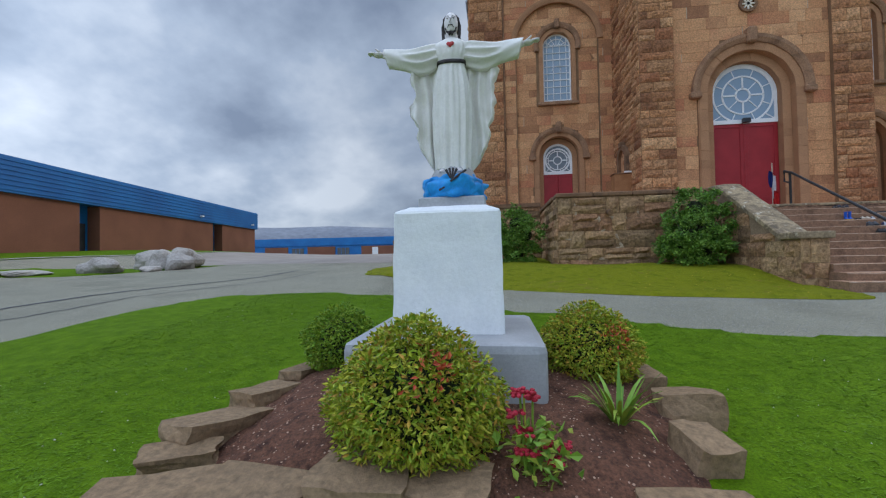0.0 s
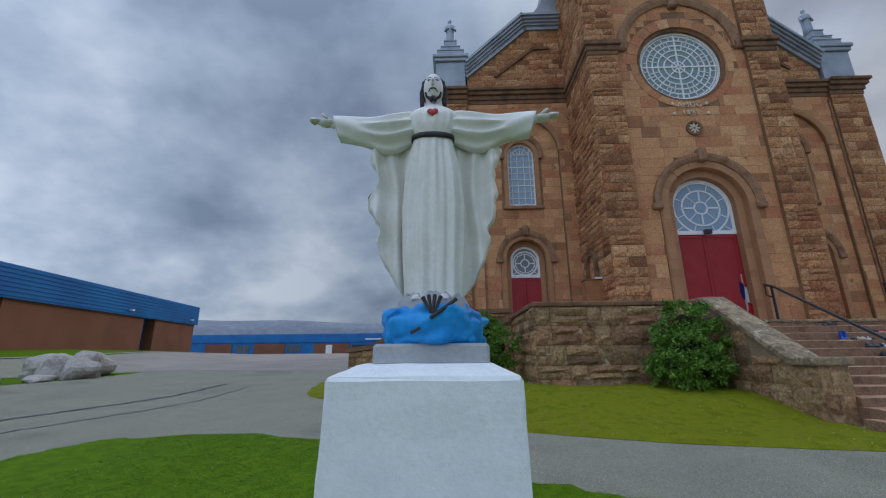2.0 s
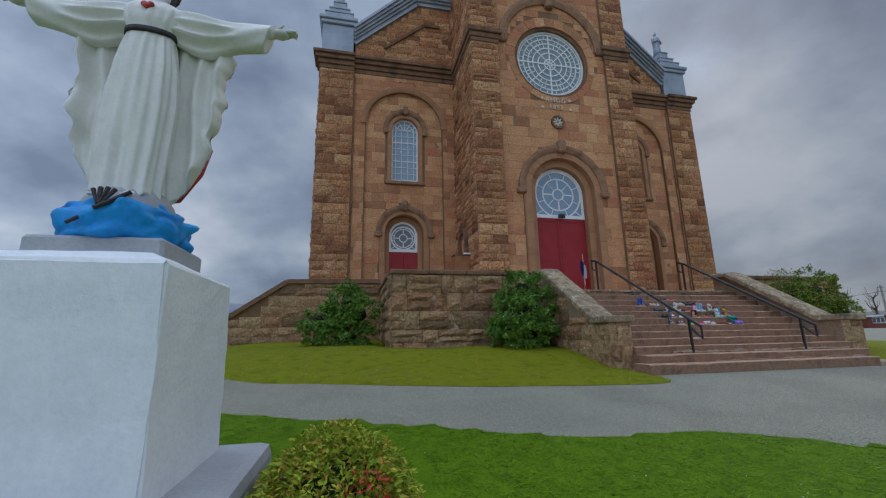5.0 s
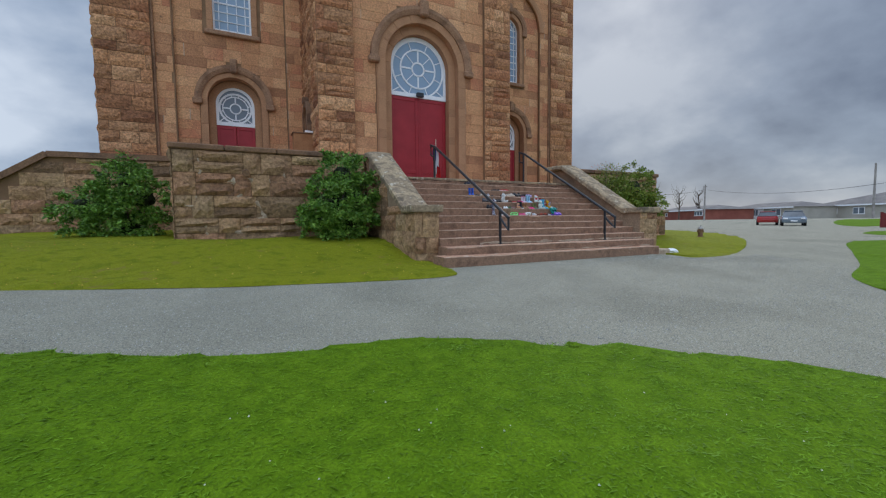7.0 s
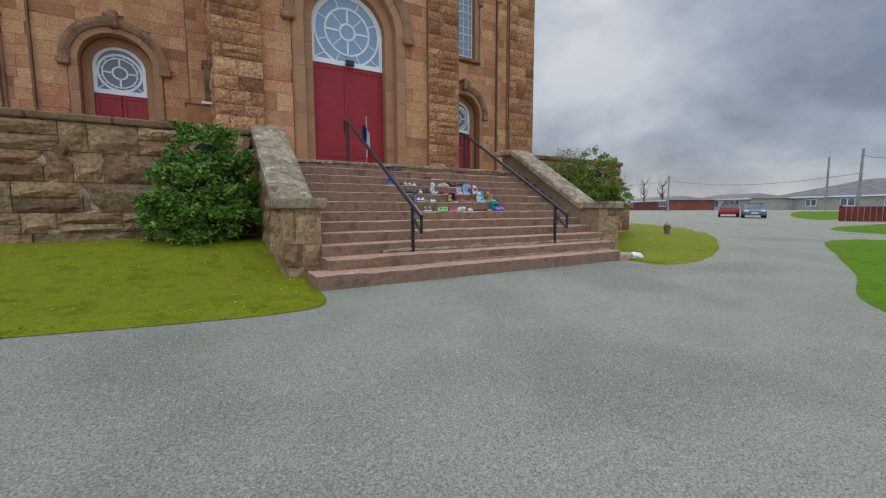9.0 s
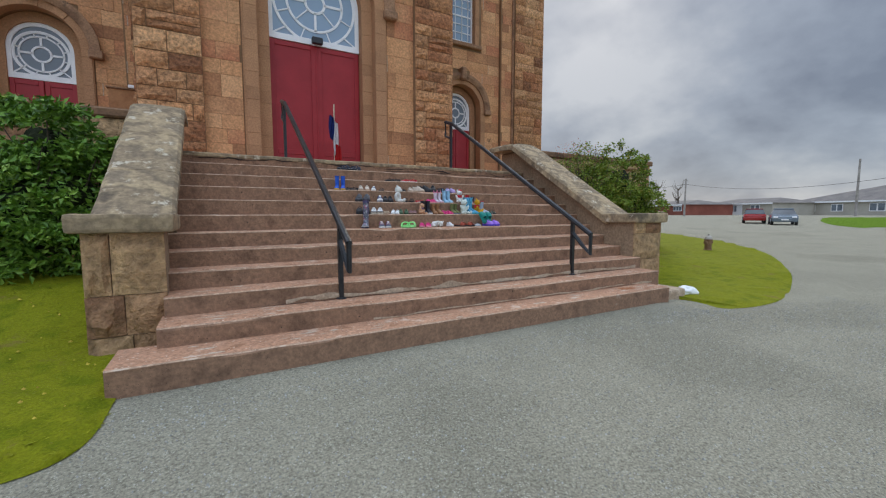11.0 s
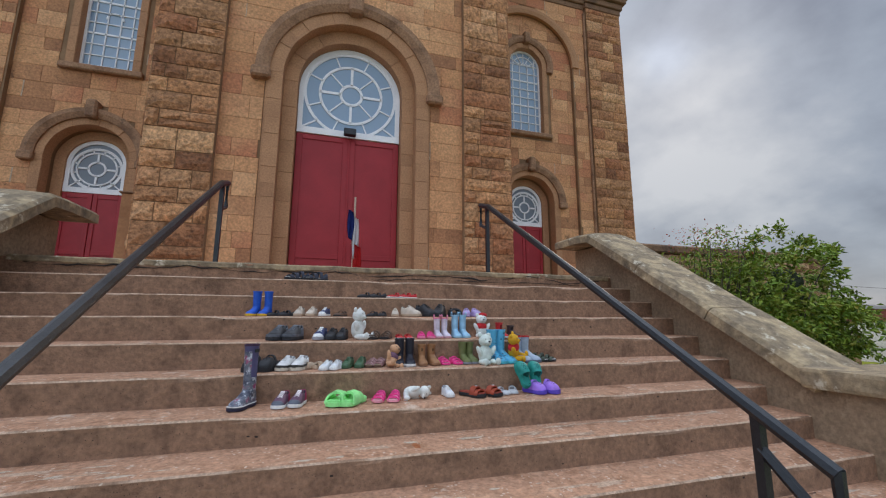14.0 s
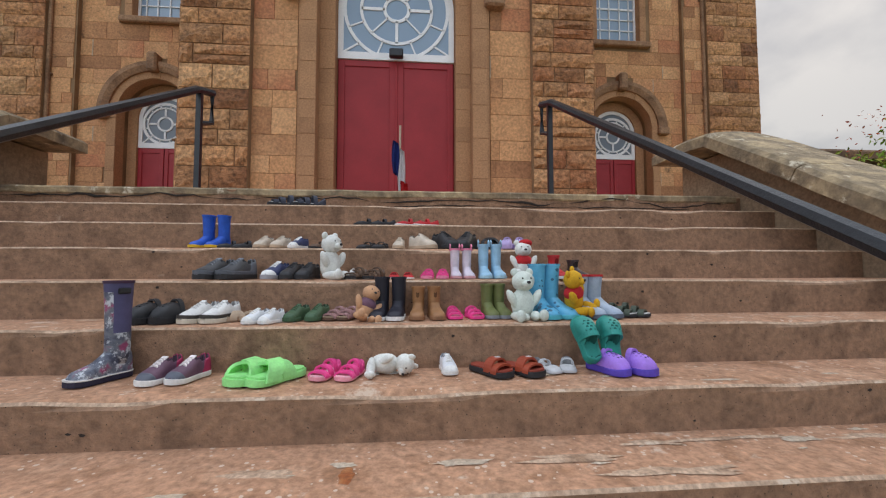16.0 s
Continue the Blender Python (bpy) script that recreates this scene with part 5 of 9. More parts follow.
    cope([(CREST, 3.147, (tilt + flat).normalized()), (12.1, 3.16, flat), (12.62, 3.16, flat)], "coping_stone")


cheek(-1)
cheek(1)

def crack(n, x0, x1, y, z, seed, across=0.012, rise=0.03, face="riser", mat=M_crack, label="dark wandering crack"):
    """A dark wandering crack along a riser or a tread."""
    b = bmesh.new()
    prev = None
    cnt = 90
    for k in range(cnt + 1):
        x = x0 + (x1 - x0) * k / cnt
        d = rise * noise.noise(Vector((x * 1.6, seed, 0))) + 0.4 * rise * noise.noise(Vector((x * 7, seed, 2)))
        w = across * max(0.08, 0.5 + 1.3 * noise.noise(Vector((x * 3.1, seed + 5, 1))))
        if face == "riser":
            pts = [(x, y, z + d - w), (x, y - 0.002, z + d), (x, y, z + d + w)]
        else:
            pts = [(x, y + d - w, z), (x, y + d, z + 0.002), (x, y + d + w, z)]
        row = [b.verts.new(p) for p in pts]
        if prev:
            for i in range(2):
                b.faces.new((prev[i], row[i], row[i + 1], prev[i + 1]))
        prev = row
    part("crack" if mat is M_crack else "mortar_seam", b, mat, stairs, label)


crack(12, 6.5, 12.6, tread_y(12) - 0.004, tread_z(12) - 0.075, 1.0, 0.011, 0.07)
crack(12, 9.6, 12.3, tread_y(12) - 0.004, tread_z(12) - 0.12, 3.0, 0.006, 0.05)
crack(2, 7.2, 12.2, tread_y(3) - 0.02, tread_z(2) + 0.008, 5.0, 0.008, 0.02, "tread")
crack(3, 9.2, 11.9, tread_y(4) - 0.02, tread_z(3) + 0.006, 9.0, 0.005, 0.02, "tread")
crack(3, 7.5, 12.4, tread_y(3) - 0.004, tread_z(2) + 0.028, 12.0, 0.034, 0.03, mat=M_smear, label="pale mortar smeared along the joint")
crack(2, 8.2, 12.3, tread_y(2) - 0.004, tread_z(1) + 0.018, 15.0, 0.014, 0.02, mat=M_smear, label="pale mortar smeared along the joint")
rnd_patch = random.Random(19)
for k in range(150):
    n = rnd_patch.choice((1, 1, 1, 2, 2, 2, 3, 3, 4, 5, 5, 6, 7))
    b = bmesh.new()
    s = rnd_patch.choice((0.3, 0.5, 0.8, 1.0))
    flat_patch(b, rnd_patch.uniform(6.8, 12.2), tread_y(n) + rnd_patch.uniform(0.04, 0.30), tread_z(n), s * rnd_patch.uniform(0.03, 0.10), s * rnd_patch.uniform(0.008, 0.022), k * 1.7)
    part("worn_patch", b, M_patch, stairs)
M_rust = surface("rust_stain", [(0.30, 0.09, 0.03), (0.40, 0.17, 0.07)], scale=20, rough=0.9, bump=0.3, fine=60, dirt=0.4)
for px, py, pn, sx, sy in ((8.0, 8.80, 2, 0.09, 0.05), (11.08, 8.80, 2, 0.08, 0.045), (11.6, 8.36, 1, 0.16, 0.06), (8.15, 8.62, 2, 0.05, 0.03)):
    b = bmesh.new()
    flat_patch(b, px, py, tread_z(pn) - 0.001, sx, sy, px * 3)
    part("rust_stain", b, M_rust, stairs, "rusty iron stain")
for k in range(46):
    # long pale streaks where the surface has worn through
    n = rnd_patch.choice((1, 2, 2, 3, 3, 4, 5, 5))
    b = bmesh.new()
    flat_patch(b, rnd_patch.uniform(6.9, 12.1), tread_y(n) + rnd_patch.uniform(0.06, 0.28), tread_z(n) - 0.001, rnd_patch.uniform(0.08, 0.22), rnd_patch.uniform(0.010, 0.028), 300 + k * 2.3, 28)
    part("worn_patch", b, M_nosing, stairs)
for k in range(110):
    # pits knocked out of the risers
    n = rnd_patch.randrange(2, 12)
    x, z, r = rnd_patch.uniform(6.8, 12.3), tread_z(n) - rnd_patch.uniform(0.02, 0.13), rnd_patch.choice((0.003, 0.004, 0.005, 0.007))
    b = bmesh.new()
    rim = [b.verts.new((x + r * rnd_patch.uniform(0.7, 1.8) * math.cos(a), tread_y(n) + 0.001, z + r * rnd_patch.uniform(0.5, 1.1) * math.sin(a))) for a in [2 * math.pi * q / 8 for q in range(8)]]
    b.faces.new(rim)
    part("pit", b, M_crack, stairs)
b = bmesh.new()
flat_patch(b, 9.62, tread_y(5) + 0.13, tread_z(5) - 0.001, 0.022, 0.04, 44)
part("rust_stain", b, M_rust, stairs, "rusty iron stain")
b = bmesh.new()
flat_patch(b, 9.60, tread_y(5) + 0.19, tread_z(5), 0.035, 0.018, 51)
part("worn_patch", b, M_patch, stairs)
b = box(6.36, 12.76, tread_y(12) - 0.004, tread_y(12) + 0.2, tread_z(12) - 0.06, tread_z(12) + 0.004, 0.012)
bmesh.ops.subdivide_edges(b, edges=[e for e in b.edges if e.calc_length() > 3], cuts=70)
for v in b.verts:
    v.co += Vector((0, 0.016, 0.010)) * noise.noise(v.co * 3.1) + Vector((0, 0.006, 0.004)) * noise.noise(v.co * 13)
part("landing_edge", b, M_coping, stairs, "pale broken edge slab of the landing")

kerb = tagged(new("kerb_stone", mesh_of(box(12.19, 12.80, 8.28, 8.93, 0.4, 0.735, 0.04, 2), "kerb_stone", M_smear)), "loose pale kerb stone beside the bottom step", "kerb")


def retaining(name, x0, x1, y, z0, top, label, rnd, quota=150):
    w = tagged(new(name, mesh_of(box(x0, x1, y, y + 0.5, z0, top), name, M_mortar)), label, "wall", kind="structure")
    lay(w, "stone", courses(x0, x1, z0, top, (0.34, 0.42, 0.5), (0.35, 1.3), rnd, split=0.22), (0, y, 0), 0, "rock", M_terrace, 0.10, quota, rnd, joint=0.012)
    return w


def coping_run(parent, a, b, z, mat=M_dark_trim, w=0.66, hh=0.13, n=4, out=0.1):
    """Flat coping slabs along x or y, laid end to end."""
    a, b = Vector(a), Vector(b)
    along = (b - a)
    side = Vector((along.y, -along.x)).normalized()
    for k in range(n):
        p, q = a + along * (k / n), a + along * ((k + 1) / n)
        pts = [p + side * out, q + side * out, q - side * (w - out), p - side * (w - out)]
        xs, ys = [v.x for v in pts], [v.y for v in pts]
        part("coping_stone", box(min(xs) + 0.004, max(xs) - 0.004, min(ys) + 0.004, max(ys) - 0.004, z, z + hh, 0.025), mat, parent)


def smear(parent, pts, w, y):
    """Pale mortar pushed into broken joints of a wall that faces -y; pts: (x, z)."""
    b = bmesh.new()
    prev = None
    pts = [Vector((x, 0, z)) for x, z in pts]
    for k in range(len(pts) * 6 - 5):
        i, t = divmod(k, 6)
        p = pts[i] if i == len(pts) - 1 else pts[i].lerp(pts[i + 1], t / 6)
        d = (pts[min(i + 1, len(pts) - 1)] - pts[max(i - 1, 0)]).normalized()
        side = Vector((-d.z, 0, d.x))
        p = p + 0.035 * side * noise.noise(Vector((k * 0.9, p.x * 3, w)))
        ww = w * (0.55 + 0.8 * abs(noise.noise(Vector((k * 0.7, w * 9, p.z)))))
        row = [b.verts.new(p + side * q * ww + Vector((0, y + (0.02 if q else 0), 0))) for q in (-1, 0, 1)]
        if prev:
            for q in range(2):
                b.faces.new((prev[q], row[q], row[q + 1], prev[q + 1]))
        prev = row
    part("mortar_smear", b, M_smear, parent, "pale mortar smeared into broken joints")


TER_L, TER_Y, TER_TOP = 1.79, 12.1, 3.1
rnd_ter = random.Random(77)
left_front = retaining("terrace_wall_left", TER_L + 0.06, 6.05, TER_Y + 0.06, 0.85, TER_TOP, "rock-faced grey-brown stone terrace wall", rnd_ter)
for pts, w in (([(3.3, 2.52), (3.5, 2.42), (3.78, 2.48)], 0.035), ([(2.85, 2.46), (3.15, 2.42), (3.2, 2.2), (2.98, 1.94), (3.5, 1.96), (3.64, 1.63), (3.34, 1.5), (3.15, 1.26), (2.85, 1.38)], 0.05), ([(2.34, 2.92), (2.37, 2.58)], 0.03), ([(2.28, 2.1), (2.32, 1.85)], 0.025), ([(2.42, 1.5), (2.44, 1.2)], 0.03), ([(4.1, 2.75), (4.12, 2.45)], 0.02), ([(2.05, 1.9), (2.6, 1.86)], 0.02)):
    smear(left_front, pts, w * 1.5, TER_Y + 0.012)
coping_run(left_front, (TER_L, TER_Y + 0.06), (6.1, TER_Y + 0.06), TER_TOP)
ret = tagged(new("terrace_wall_return", mesh_of(box(TER_L + 0.06, TER_L + 0.5, TER_Y + 0.5, 16.2, 0.85, TER_TOP), "terrace_wall_return", M_mortar)), "rock-faced stone side wall of the terrace", "wall", kind="structure")
lay(ret, "stone", courses(0, 4.1, 0.85, TER_TOP, (0.28, 0.34, 0.4), (0.4, 1.0), rnd_ter), (TER_L + 0.06, 16.2, 0), -90, "rock", M_terrace, 0.08, 80, rnd_ter)
coping_run(ret, (TER_L + 0.06, 16.2), (TER_L + 0.06, TER_Y + 0.7), TER_TOP, w=0.6)
# right-hand terrace wall, behind the shrubs
TER_R = 17.65
right_front = retaining("terrace_wall_right", 13.1, TER_R - 0.06, TER_Y + 0.06, 0.6, TER_TOP, "rock-faced grey-brown stone terrace wall", rnd_ter, 80)
coping_run(right_front, (13.05, TER_Y + 0.06), (TER_R, TER_Y + 0.06), TER_TOP)
ret2 = tagged(new("terrace_wall_return", mesh_of(box(TER_R - 0.5, TER_R - 0.06, TER_Y + 0.5, 19.2, 0.6, TER_TOP), "terrace_wall_return", M_mortar)), "rock-faced stone side wall of the terrace", "wall", kind="structure")
lay(ret2, "stone", courses(0, 6.9, 0.6, TER_TOP, (0.28, 0.34, 0.4), (0.4, 1.0), rnd_ter), (TER_R - 0.06, TER_Y + 0.2, 0), 90, "rock", M_terrace, 0.08, 30, rnd_ter)

stub = tagged(new("corner_pier_low", mesh_of(box(17.66, 18.26, 12.2, 12.9, 0.55, 1.76), "corner_pier_low", M_mortar)), "low stone pier at the corner of the terrace", "pier", kind="structure")
lay(stub, "stone", courses(17.66, 18.26, 0.6, 1.74, (0.3, 0.36), (0.3, 0.6), rnd_ter), (0, 12.2, 0), 0, "rock", M_terrace, 0.06, 20, rnd_ter)
part("cap_stone", box(17.62, 18.32, 12.08, 12.95, 1.76, 1.86, 0.02), M_coping, stub)
# lower wall that runs on to the left with a sloping top
LW_Y = 16.2
low = tagged(new("approach_wall"), "long stone wall with a sloping dark coping", "wall", kind="structure")
lw = [(-4.07, 0.8), (1.85, 0.8), (1.85, 3.36), (-1.42, 3.32), (-3.18, 2.12), (-4.07, 2.0)]
part("core", plate(lw, [], LW_Y, LW_Y + 0.5), M_mortar, low)
lw_top = lambda x: float(np.interp(x, [-4.07, -3.18, -1.42, 1.85], [2.0, 2.12, 3.32, 3.36]))
lay(low, "stone", courses(-4.07, 1.8, 0.85, 3.34, (0.3, 0.36), (0.45, 1.0), rnd_ter, lambda a, b, c, d: [(a, b, c, min(d, lw_top(a + 0.1)))] if lw_top(a + 0.1) > c + 0.1 else []), (0, LW_Y, 0), 0, "rock", M_terrace, 0.07, 120, rnd_ter)
for (xa, za), (xb, zb) in (((-4.17, 2.0), (-3.18, 2.12)), ((-3.18, 2.12), (-2.3, 2.72)), ((-2.3, 2.72), (-1.42, 3.32)), ((-1.42, 3.32), (0.2, 3.34)), ((0.2, 3.34), (1.8, 3.36))):
    b = bmesh.new()
    bar(b, xa + 0.005, za + 0.07, xb - 0.005, zb + 0.07, 0.15, LW_Y - 0.12, LW_Y + 0.56)
    part("coping_stone", b, M_dark_trim, low)


# ---------------- iron handrails ----------------
def handrail(x):
    rail = thing("handrail", "black painted iron handrail on the church steps", "handrail", pose(x, 8.82, tread_z(2)), "handrails of the steps")
    o = Vector((x, 8.82, tread_z(2)))
    rel = lambda pts: [Vector(p) - o for p in pts]
    zf = lambda y: 1.71 + (y - 8.82) * 0.585
    part("rail", tube(rel([(x, 8.52, zf(8.52)), (x, 9.5, zf(9.5)), (x, 10.6, zf(10.6)), (x, 11.95, zf(11.95)), (x, 12.22, zf(12.1))]), 0.033, 8), M_black_iron, rail, smooth=False)
    part("post", tube(rel([(x, 8.82, tread_z(2)), (x, 8.82, zf(8.82))]), 0.03, 4), M_black_iron, rail)
    part("post", tube(rel([(x, 12.0, FLOOR), (x, 12.0, zf(12.0))]), 0.03, 4), M_black_iron, rail)
    part("end_loop", tube(rel([(x, 8.525, zf(8.52) + 0.02), (x, 8.525, zf(8.52) - 0.25), (x, 8.66, zf(8.66) - 0.22), (x, 8.82, zf(8.82) - 0.16)]), 0.025, 6), M_black_iron, rail)
    part("end_loop", tube(rel([(x, 12.215, zf(12.1) + 0.01), (x, 12.215, zf(12.1) - 0.28), (x, 12.0, zf(12.0) - 0.3)]), 0.025, 6), M_black_iron, rail)
    part("foot_plate", lathe([(0.05, 0), (0.05, 0.012), (0.036, 0.02)], 12), M_black_iron, rail)
    return rail


handrail(8.0)
handrail(11.08)


# ---------------- monument ----------------
PX, PY = -0.395, 3.77
plinth = thing("plinth", "white painted square masonry plinth on a grey base", "plinth", pose(PX, PY, 0.0))
part("base_block", box(-0.765, 0.755, -0.87, 0.66, -0.1, 0.775, 0.07, 2), M_base_grey, plinth, "grey painted concrete base block")
bm = bmesh.new()
ring_at = lambda w, d, z: [bm.verts.new((x * w, y * d, z)) for x, y in ((-1, -1), (1, -1), (1, 1), (-1, 1))]
rings = [ring_at(0.462, 0.50, 0.77), ring_at(0.452, 0.49, 1.30), ring_at(0.445, 0.485, 1.775), ring_at(0.43, 0.47, 1.795), ring_at(0.33, 0.36, 1.845)]
for r0, r1 in zip(rings, rings[1:]):
    for k in range(4):
        bm.faces.new((r0[k], r0[(k + 1) % 4], r1[(k + 1) % 4], r1[k]))
bm.faces.new(rings[-1])
bm.faces.new(rings[0][::-1])
bmesh.ops.bevel(bm, geom=[e for e in bm.edges if abs(e.verts[0].co.z - e.verts[1].co.z) > 0.1], offset=0.015, segments=2, affect="EDGES")
bmesh.ops.subdivide_edges(bm, edges=bm.edges[:], cuts=5, use_grid_fill=True)
for v in bm.verts:
    v.co += 0.006 * noise.noise_vector(v.co * 5) + 0.004 * noise.noise_vector(v.co * 17)
part("pillar", bm, M_white, plinth, "white flaking painted pillar")

pedestal = thing("cloud_pedestal", "bright blue painted cloud on a grey slab", "pedestal", pose(PX + 0.02, PY + 0.02, 1.845))
sl = bmesh.new()
add_box(sl, -0.30, 0.30, -0.27, 0.27, -0.01, 0.10, 0.015)
part("slab", sl, M_base_grey, pedestal, "grey painted slab")
cl = bmesh.new()
for v in bmesh.ops.create_icosphere(cl, subdivisions=5, radius=1)["verts"]:
    c = v.co.copy()
    q = 0.9 + 0.34 * abs(noise.noise(c * 1.9 + Vector((1.3, 4.0, 0.6)))) + 0.07 * abs(noise.noise(c * 4.6 + Vector((2, 0, 1))))
    wide = 1.0 + 0.12 * abs(c.x)
    v.co = Vector((c.x * 0.268 * q * wide, c.y * 0.305 * q, 0.185 + math.copysign(abs(c.z) ** 0.72, c.z) * 0.158 * q))
part("cloud", cl, M_cloud_blue, pedestal, "bright blue painted billowing cloud", smooth=True)
part("mound", lathe([(0.2, 0.1), (0.225, 0.28), (0.205, 0.34), (0.165, 0.40)], 24), M_base_grey, pedestal, "grey painted rock", smooth=True)
for k in range(4):
    a = radians(-30 + 18 * k)
    part("nail", tube([(0.01 + 0.02 * math.sin(a), -0.30, 0.255), (0.01 + 0.105 * math.sin(a), -0.262, 0.255 + 0.095 * math.cos(a))], 0.006, 6, taper=0.012), M_hair, pedestal, "dark painted nail")
part("nail", tube([(0.0, -0.318, 0.225), (0.135, -0.285, 0.325)], 0.011, 6), M_hair, pedestal, "dark painted nail")
part("nail", tube([(-0.10, -0.315, 0.150), (-0.05, -0.325, 0.175)], 0.009, 6), M_hair, pedestal, "dark painted nail")


def loft(bm, sections, n=48, mat=0):
    """sections: (z, cx, cy, rx, ry, folds, phase)."""
    rings = []
    for z, cx, cy, rx, ry, f, ph in sections:
        row = []
        for k in range(n):
            a = 2 * math.pi * k / n
            q = 1 + 2.1 * f * (0.55 * (1 - 2 * abs(math.cos(4.5 * a + ph))) + 0.45 * math.cos(14 * a - ph * 1.6) + 0.3 * math.cos(5 * a + 2 * ph))
            row.append(bm.verts.new((cx + rx * q * math.cos(a), cy + ry * q * math.sin(a), z)))
        rings.append(row)
    for a, b in zip(rings, rings[1:]):
        for k in range(n):
            f = bm.faces.new((a[k], a[(k + 1) % n], b[(k + 1) % n], b[k]))
            f.material_index = mat
    for row in (rings[0][::-1], rings[-1]):
        bm.faces.new(row).material_index = mat


def paint(bm, before, mat):
    for f in list(bm.faces)[before:]:
        f.material_index = mat


def build_statue():
    """A robed figure with both arms held out, one mesh."""
    bm = bmesh.new()
    z0 = -2.20
    S = lambda rows: [(z + z0, *r) for z, *r in rows]
    # cloak behind: hollow in front, its edges curled forward and rippling
    table = np.array([(2.205, 0.17, 0.10), (2.30, 0.235, 0.12), (2.42, 0.30, 0.13), (2.56, 0.352, 0.13), (2.72, 0.385, 0.125), (2.88, 0.40, 0.12), (3.02, 0.40, 0.11), (3.14, 0.415, 0.105), (3.24, 0.40, 0.10), (3.34, 0.30, 0.095), (3.41, 0.19, 0.085), (3.445, 0.09, 0.06)])
    rings = []
    for z in np.linspace(2.205, 3.445, 64):
        z = float(z)
        rx, ry = float(np.interp(z, table[:, 0], table[:, 1])), float(np.interp(z, table[:, 0], table[:, 2]))
        row = []
        for k in range(120):
            a = 2 * math.pi * k / 120
            ca, sa = math.cos(a), math.sin(a)
            s = 1 if ca > 0 else -1
            ripple = 1 + abs(ca) ** 6 * ramp01(2.3, 2.6, z) * ramp01(3.4, 3.2, z) * (0.16 * noise.noise(Vector((s * 3, 0, z * 5.5))) + 0.10 * noise.noise(Vector((s * 5, 2, z * 13))))
            x = rx * ca * ripple
            if sa > 0:
                y = 0.04 + ry * sa * (1 + 0.05 * math.sin(11 * a + z * 2))
            else:
                lip = abs(ca) ** 5
                y = 0.04 + sa * 0.03 - lip * 0.085 * ramp01(2.25, 2.5, z) * (1 + 1.1 * noise.noise(Vector((s * 3, 0, z * 5.5 + 0.6)))) * (1 - abs(ca) ** 40)
                y += 0.028 * math.sin(x * 58 + 2.6 * z + s + 2.0 * noise.noise(Vector((x * 4, z * 2, 0)))) * ramp01(3.3, 3.1, z)
            row.append(bm.verts.new((x, y, z + z0)))
        rings.append(row)
    for r0, r1 in zip(rings, rings[1:]):
        for k in range(120):
            bm.faces.new((r0[k], r0[(k + 1) % 120], r1[(k + 1) % 120], r1[k]))
    bm.faces.new(rings[0][::-1])
    bm.faces.new(rings[-1])
    # gown in front: upright folds, finer at the belt
    table = np.array([(2.195, 0.165, 0.125), (2.28, 0.165, 0.125), (2.5, 0.175, 0.125), (2.75, 0.182, 0.12), (3.0, 0.168, 0.11), (3.15, 0.140, 0.095), (3.215, 0.128, 0.086), (3.24, 0.130, 0.088), (3.30, 0.150, 0.102), (3.37, 0.165, 0.096), (3.41, 0.16, 0.078), (3.435, 0.125, 0.06), (3.475, 0.05, 0.03)])
    rings = []
    for z in np.linspace(2.195, 3.475, 72):
        z = float(z)
        rx, ry = float(np.interp(z, table[:, 0], table[:, 1])), float(np.interp(z, table[:, 0], table[:, 2]))
        row = []
        amp = 0.105 * ramp01(3.23, 3.12, z) + 0.04 * ramp01(3.24, 3.3, z) * ramp01(3.46, 3.40, z)
        for k in range(120):
            a = 2 * math.pi * k / 120
            drift = 0.5 * math.sin(z * 2.1)
            q = 1 + amp * (0.7 - 1.3 * abs(math.cos(5.5 * a + drift + 0.8 * noise.noise(Vector((a * 2, z * 2, 1))))) + 0.45 * math.cos(19 * a - 0.9 * z))
            hem = 0.022 * math.sin(7 * a) * ramp01(2.24, 2.195, z)
            row.append(bm.verts.new((rx * q * math.cos(a), -0.055 + ry * q * math.sin(a), z + z0 + hem)))
        rings.append(row)
    for r0, r1 in zip(rings, rings[1:]):
        for k in range(120):
            bm.faces.new((r0[k], r0[(k + 1) % 120], r1[(k + 1) % 120], r1[k]))
    bm.faces.new(rings[0][::-1])
    bm.faces.new(rings[-1])
    # sleeves: straight above, sagging in curved folds below
    ease = lambda u, xs, ys: sum(float(np.interp(u + 0.018 * o, xs, ys)) for o in (-2, -1, 0, 1, 2)) / 5
    table = np.array([(0.07, 3.435, 3.24, 0.07), (0.15, 3.452, 3.20, 0.09), (0.22, 3.445, 3.165, 0.098), (0.29, 3.43, 3.150, 0.10), (0.36, 3.418, 3.165, 0.092), (0.42, 3.413, 3.20, 0.082), (0.48, 3.418, 3.222, 0.078), (0.56, 3.428, 3.235, 0.074), (0.635, 3.438, 3.245, 0.070), (0.645, 3.438, 3.25, 0.066)])
    for s in (-1, 1):
        rings = []
        for d in list(np.linspace(0.07, 0.645, 40)) + [0.635]:
            d = float(d)
            top, low, dep = (ease(d, table[:, 0], table[:, j]) for j in (1, 2, 3))
            shrink = 0.72 if rings and len(rings) == 40 else 1.0
            row = []
            for k in range(64):
                a = 2 * math.pi * k / 64
                drop = 0.5 - 0.5 * math.sin(a)
                fold = math.sin(math.pi * min(max((d - 0.06) / 0.42, 0), 1))
                q = 1 + 0.8 * fold * (0.5 - abs(math.cos(3.3 * math.pi * drop + 0.4 + 1.5 * (d - 0.27)))) * math.sqrt(max(0, drop)) + 0.07 * (1 - fold) * math.sin(5 * a + d * 20)
                z = (top + low) / 2 + shrink * (top - low) / 2 * math.sin(a)
                flare = 0.03 * math.sin(a) * ramp01(0.5, 0.64, d)
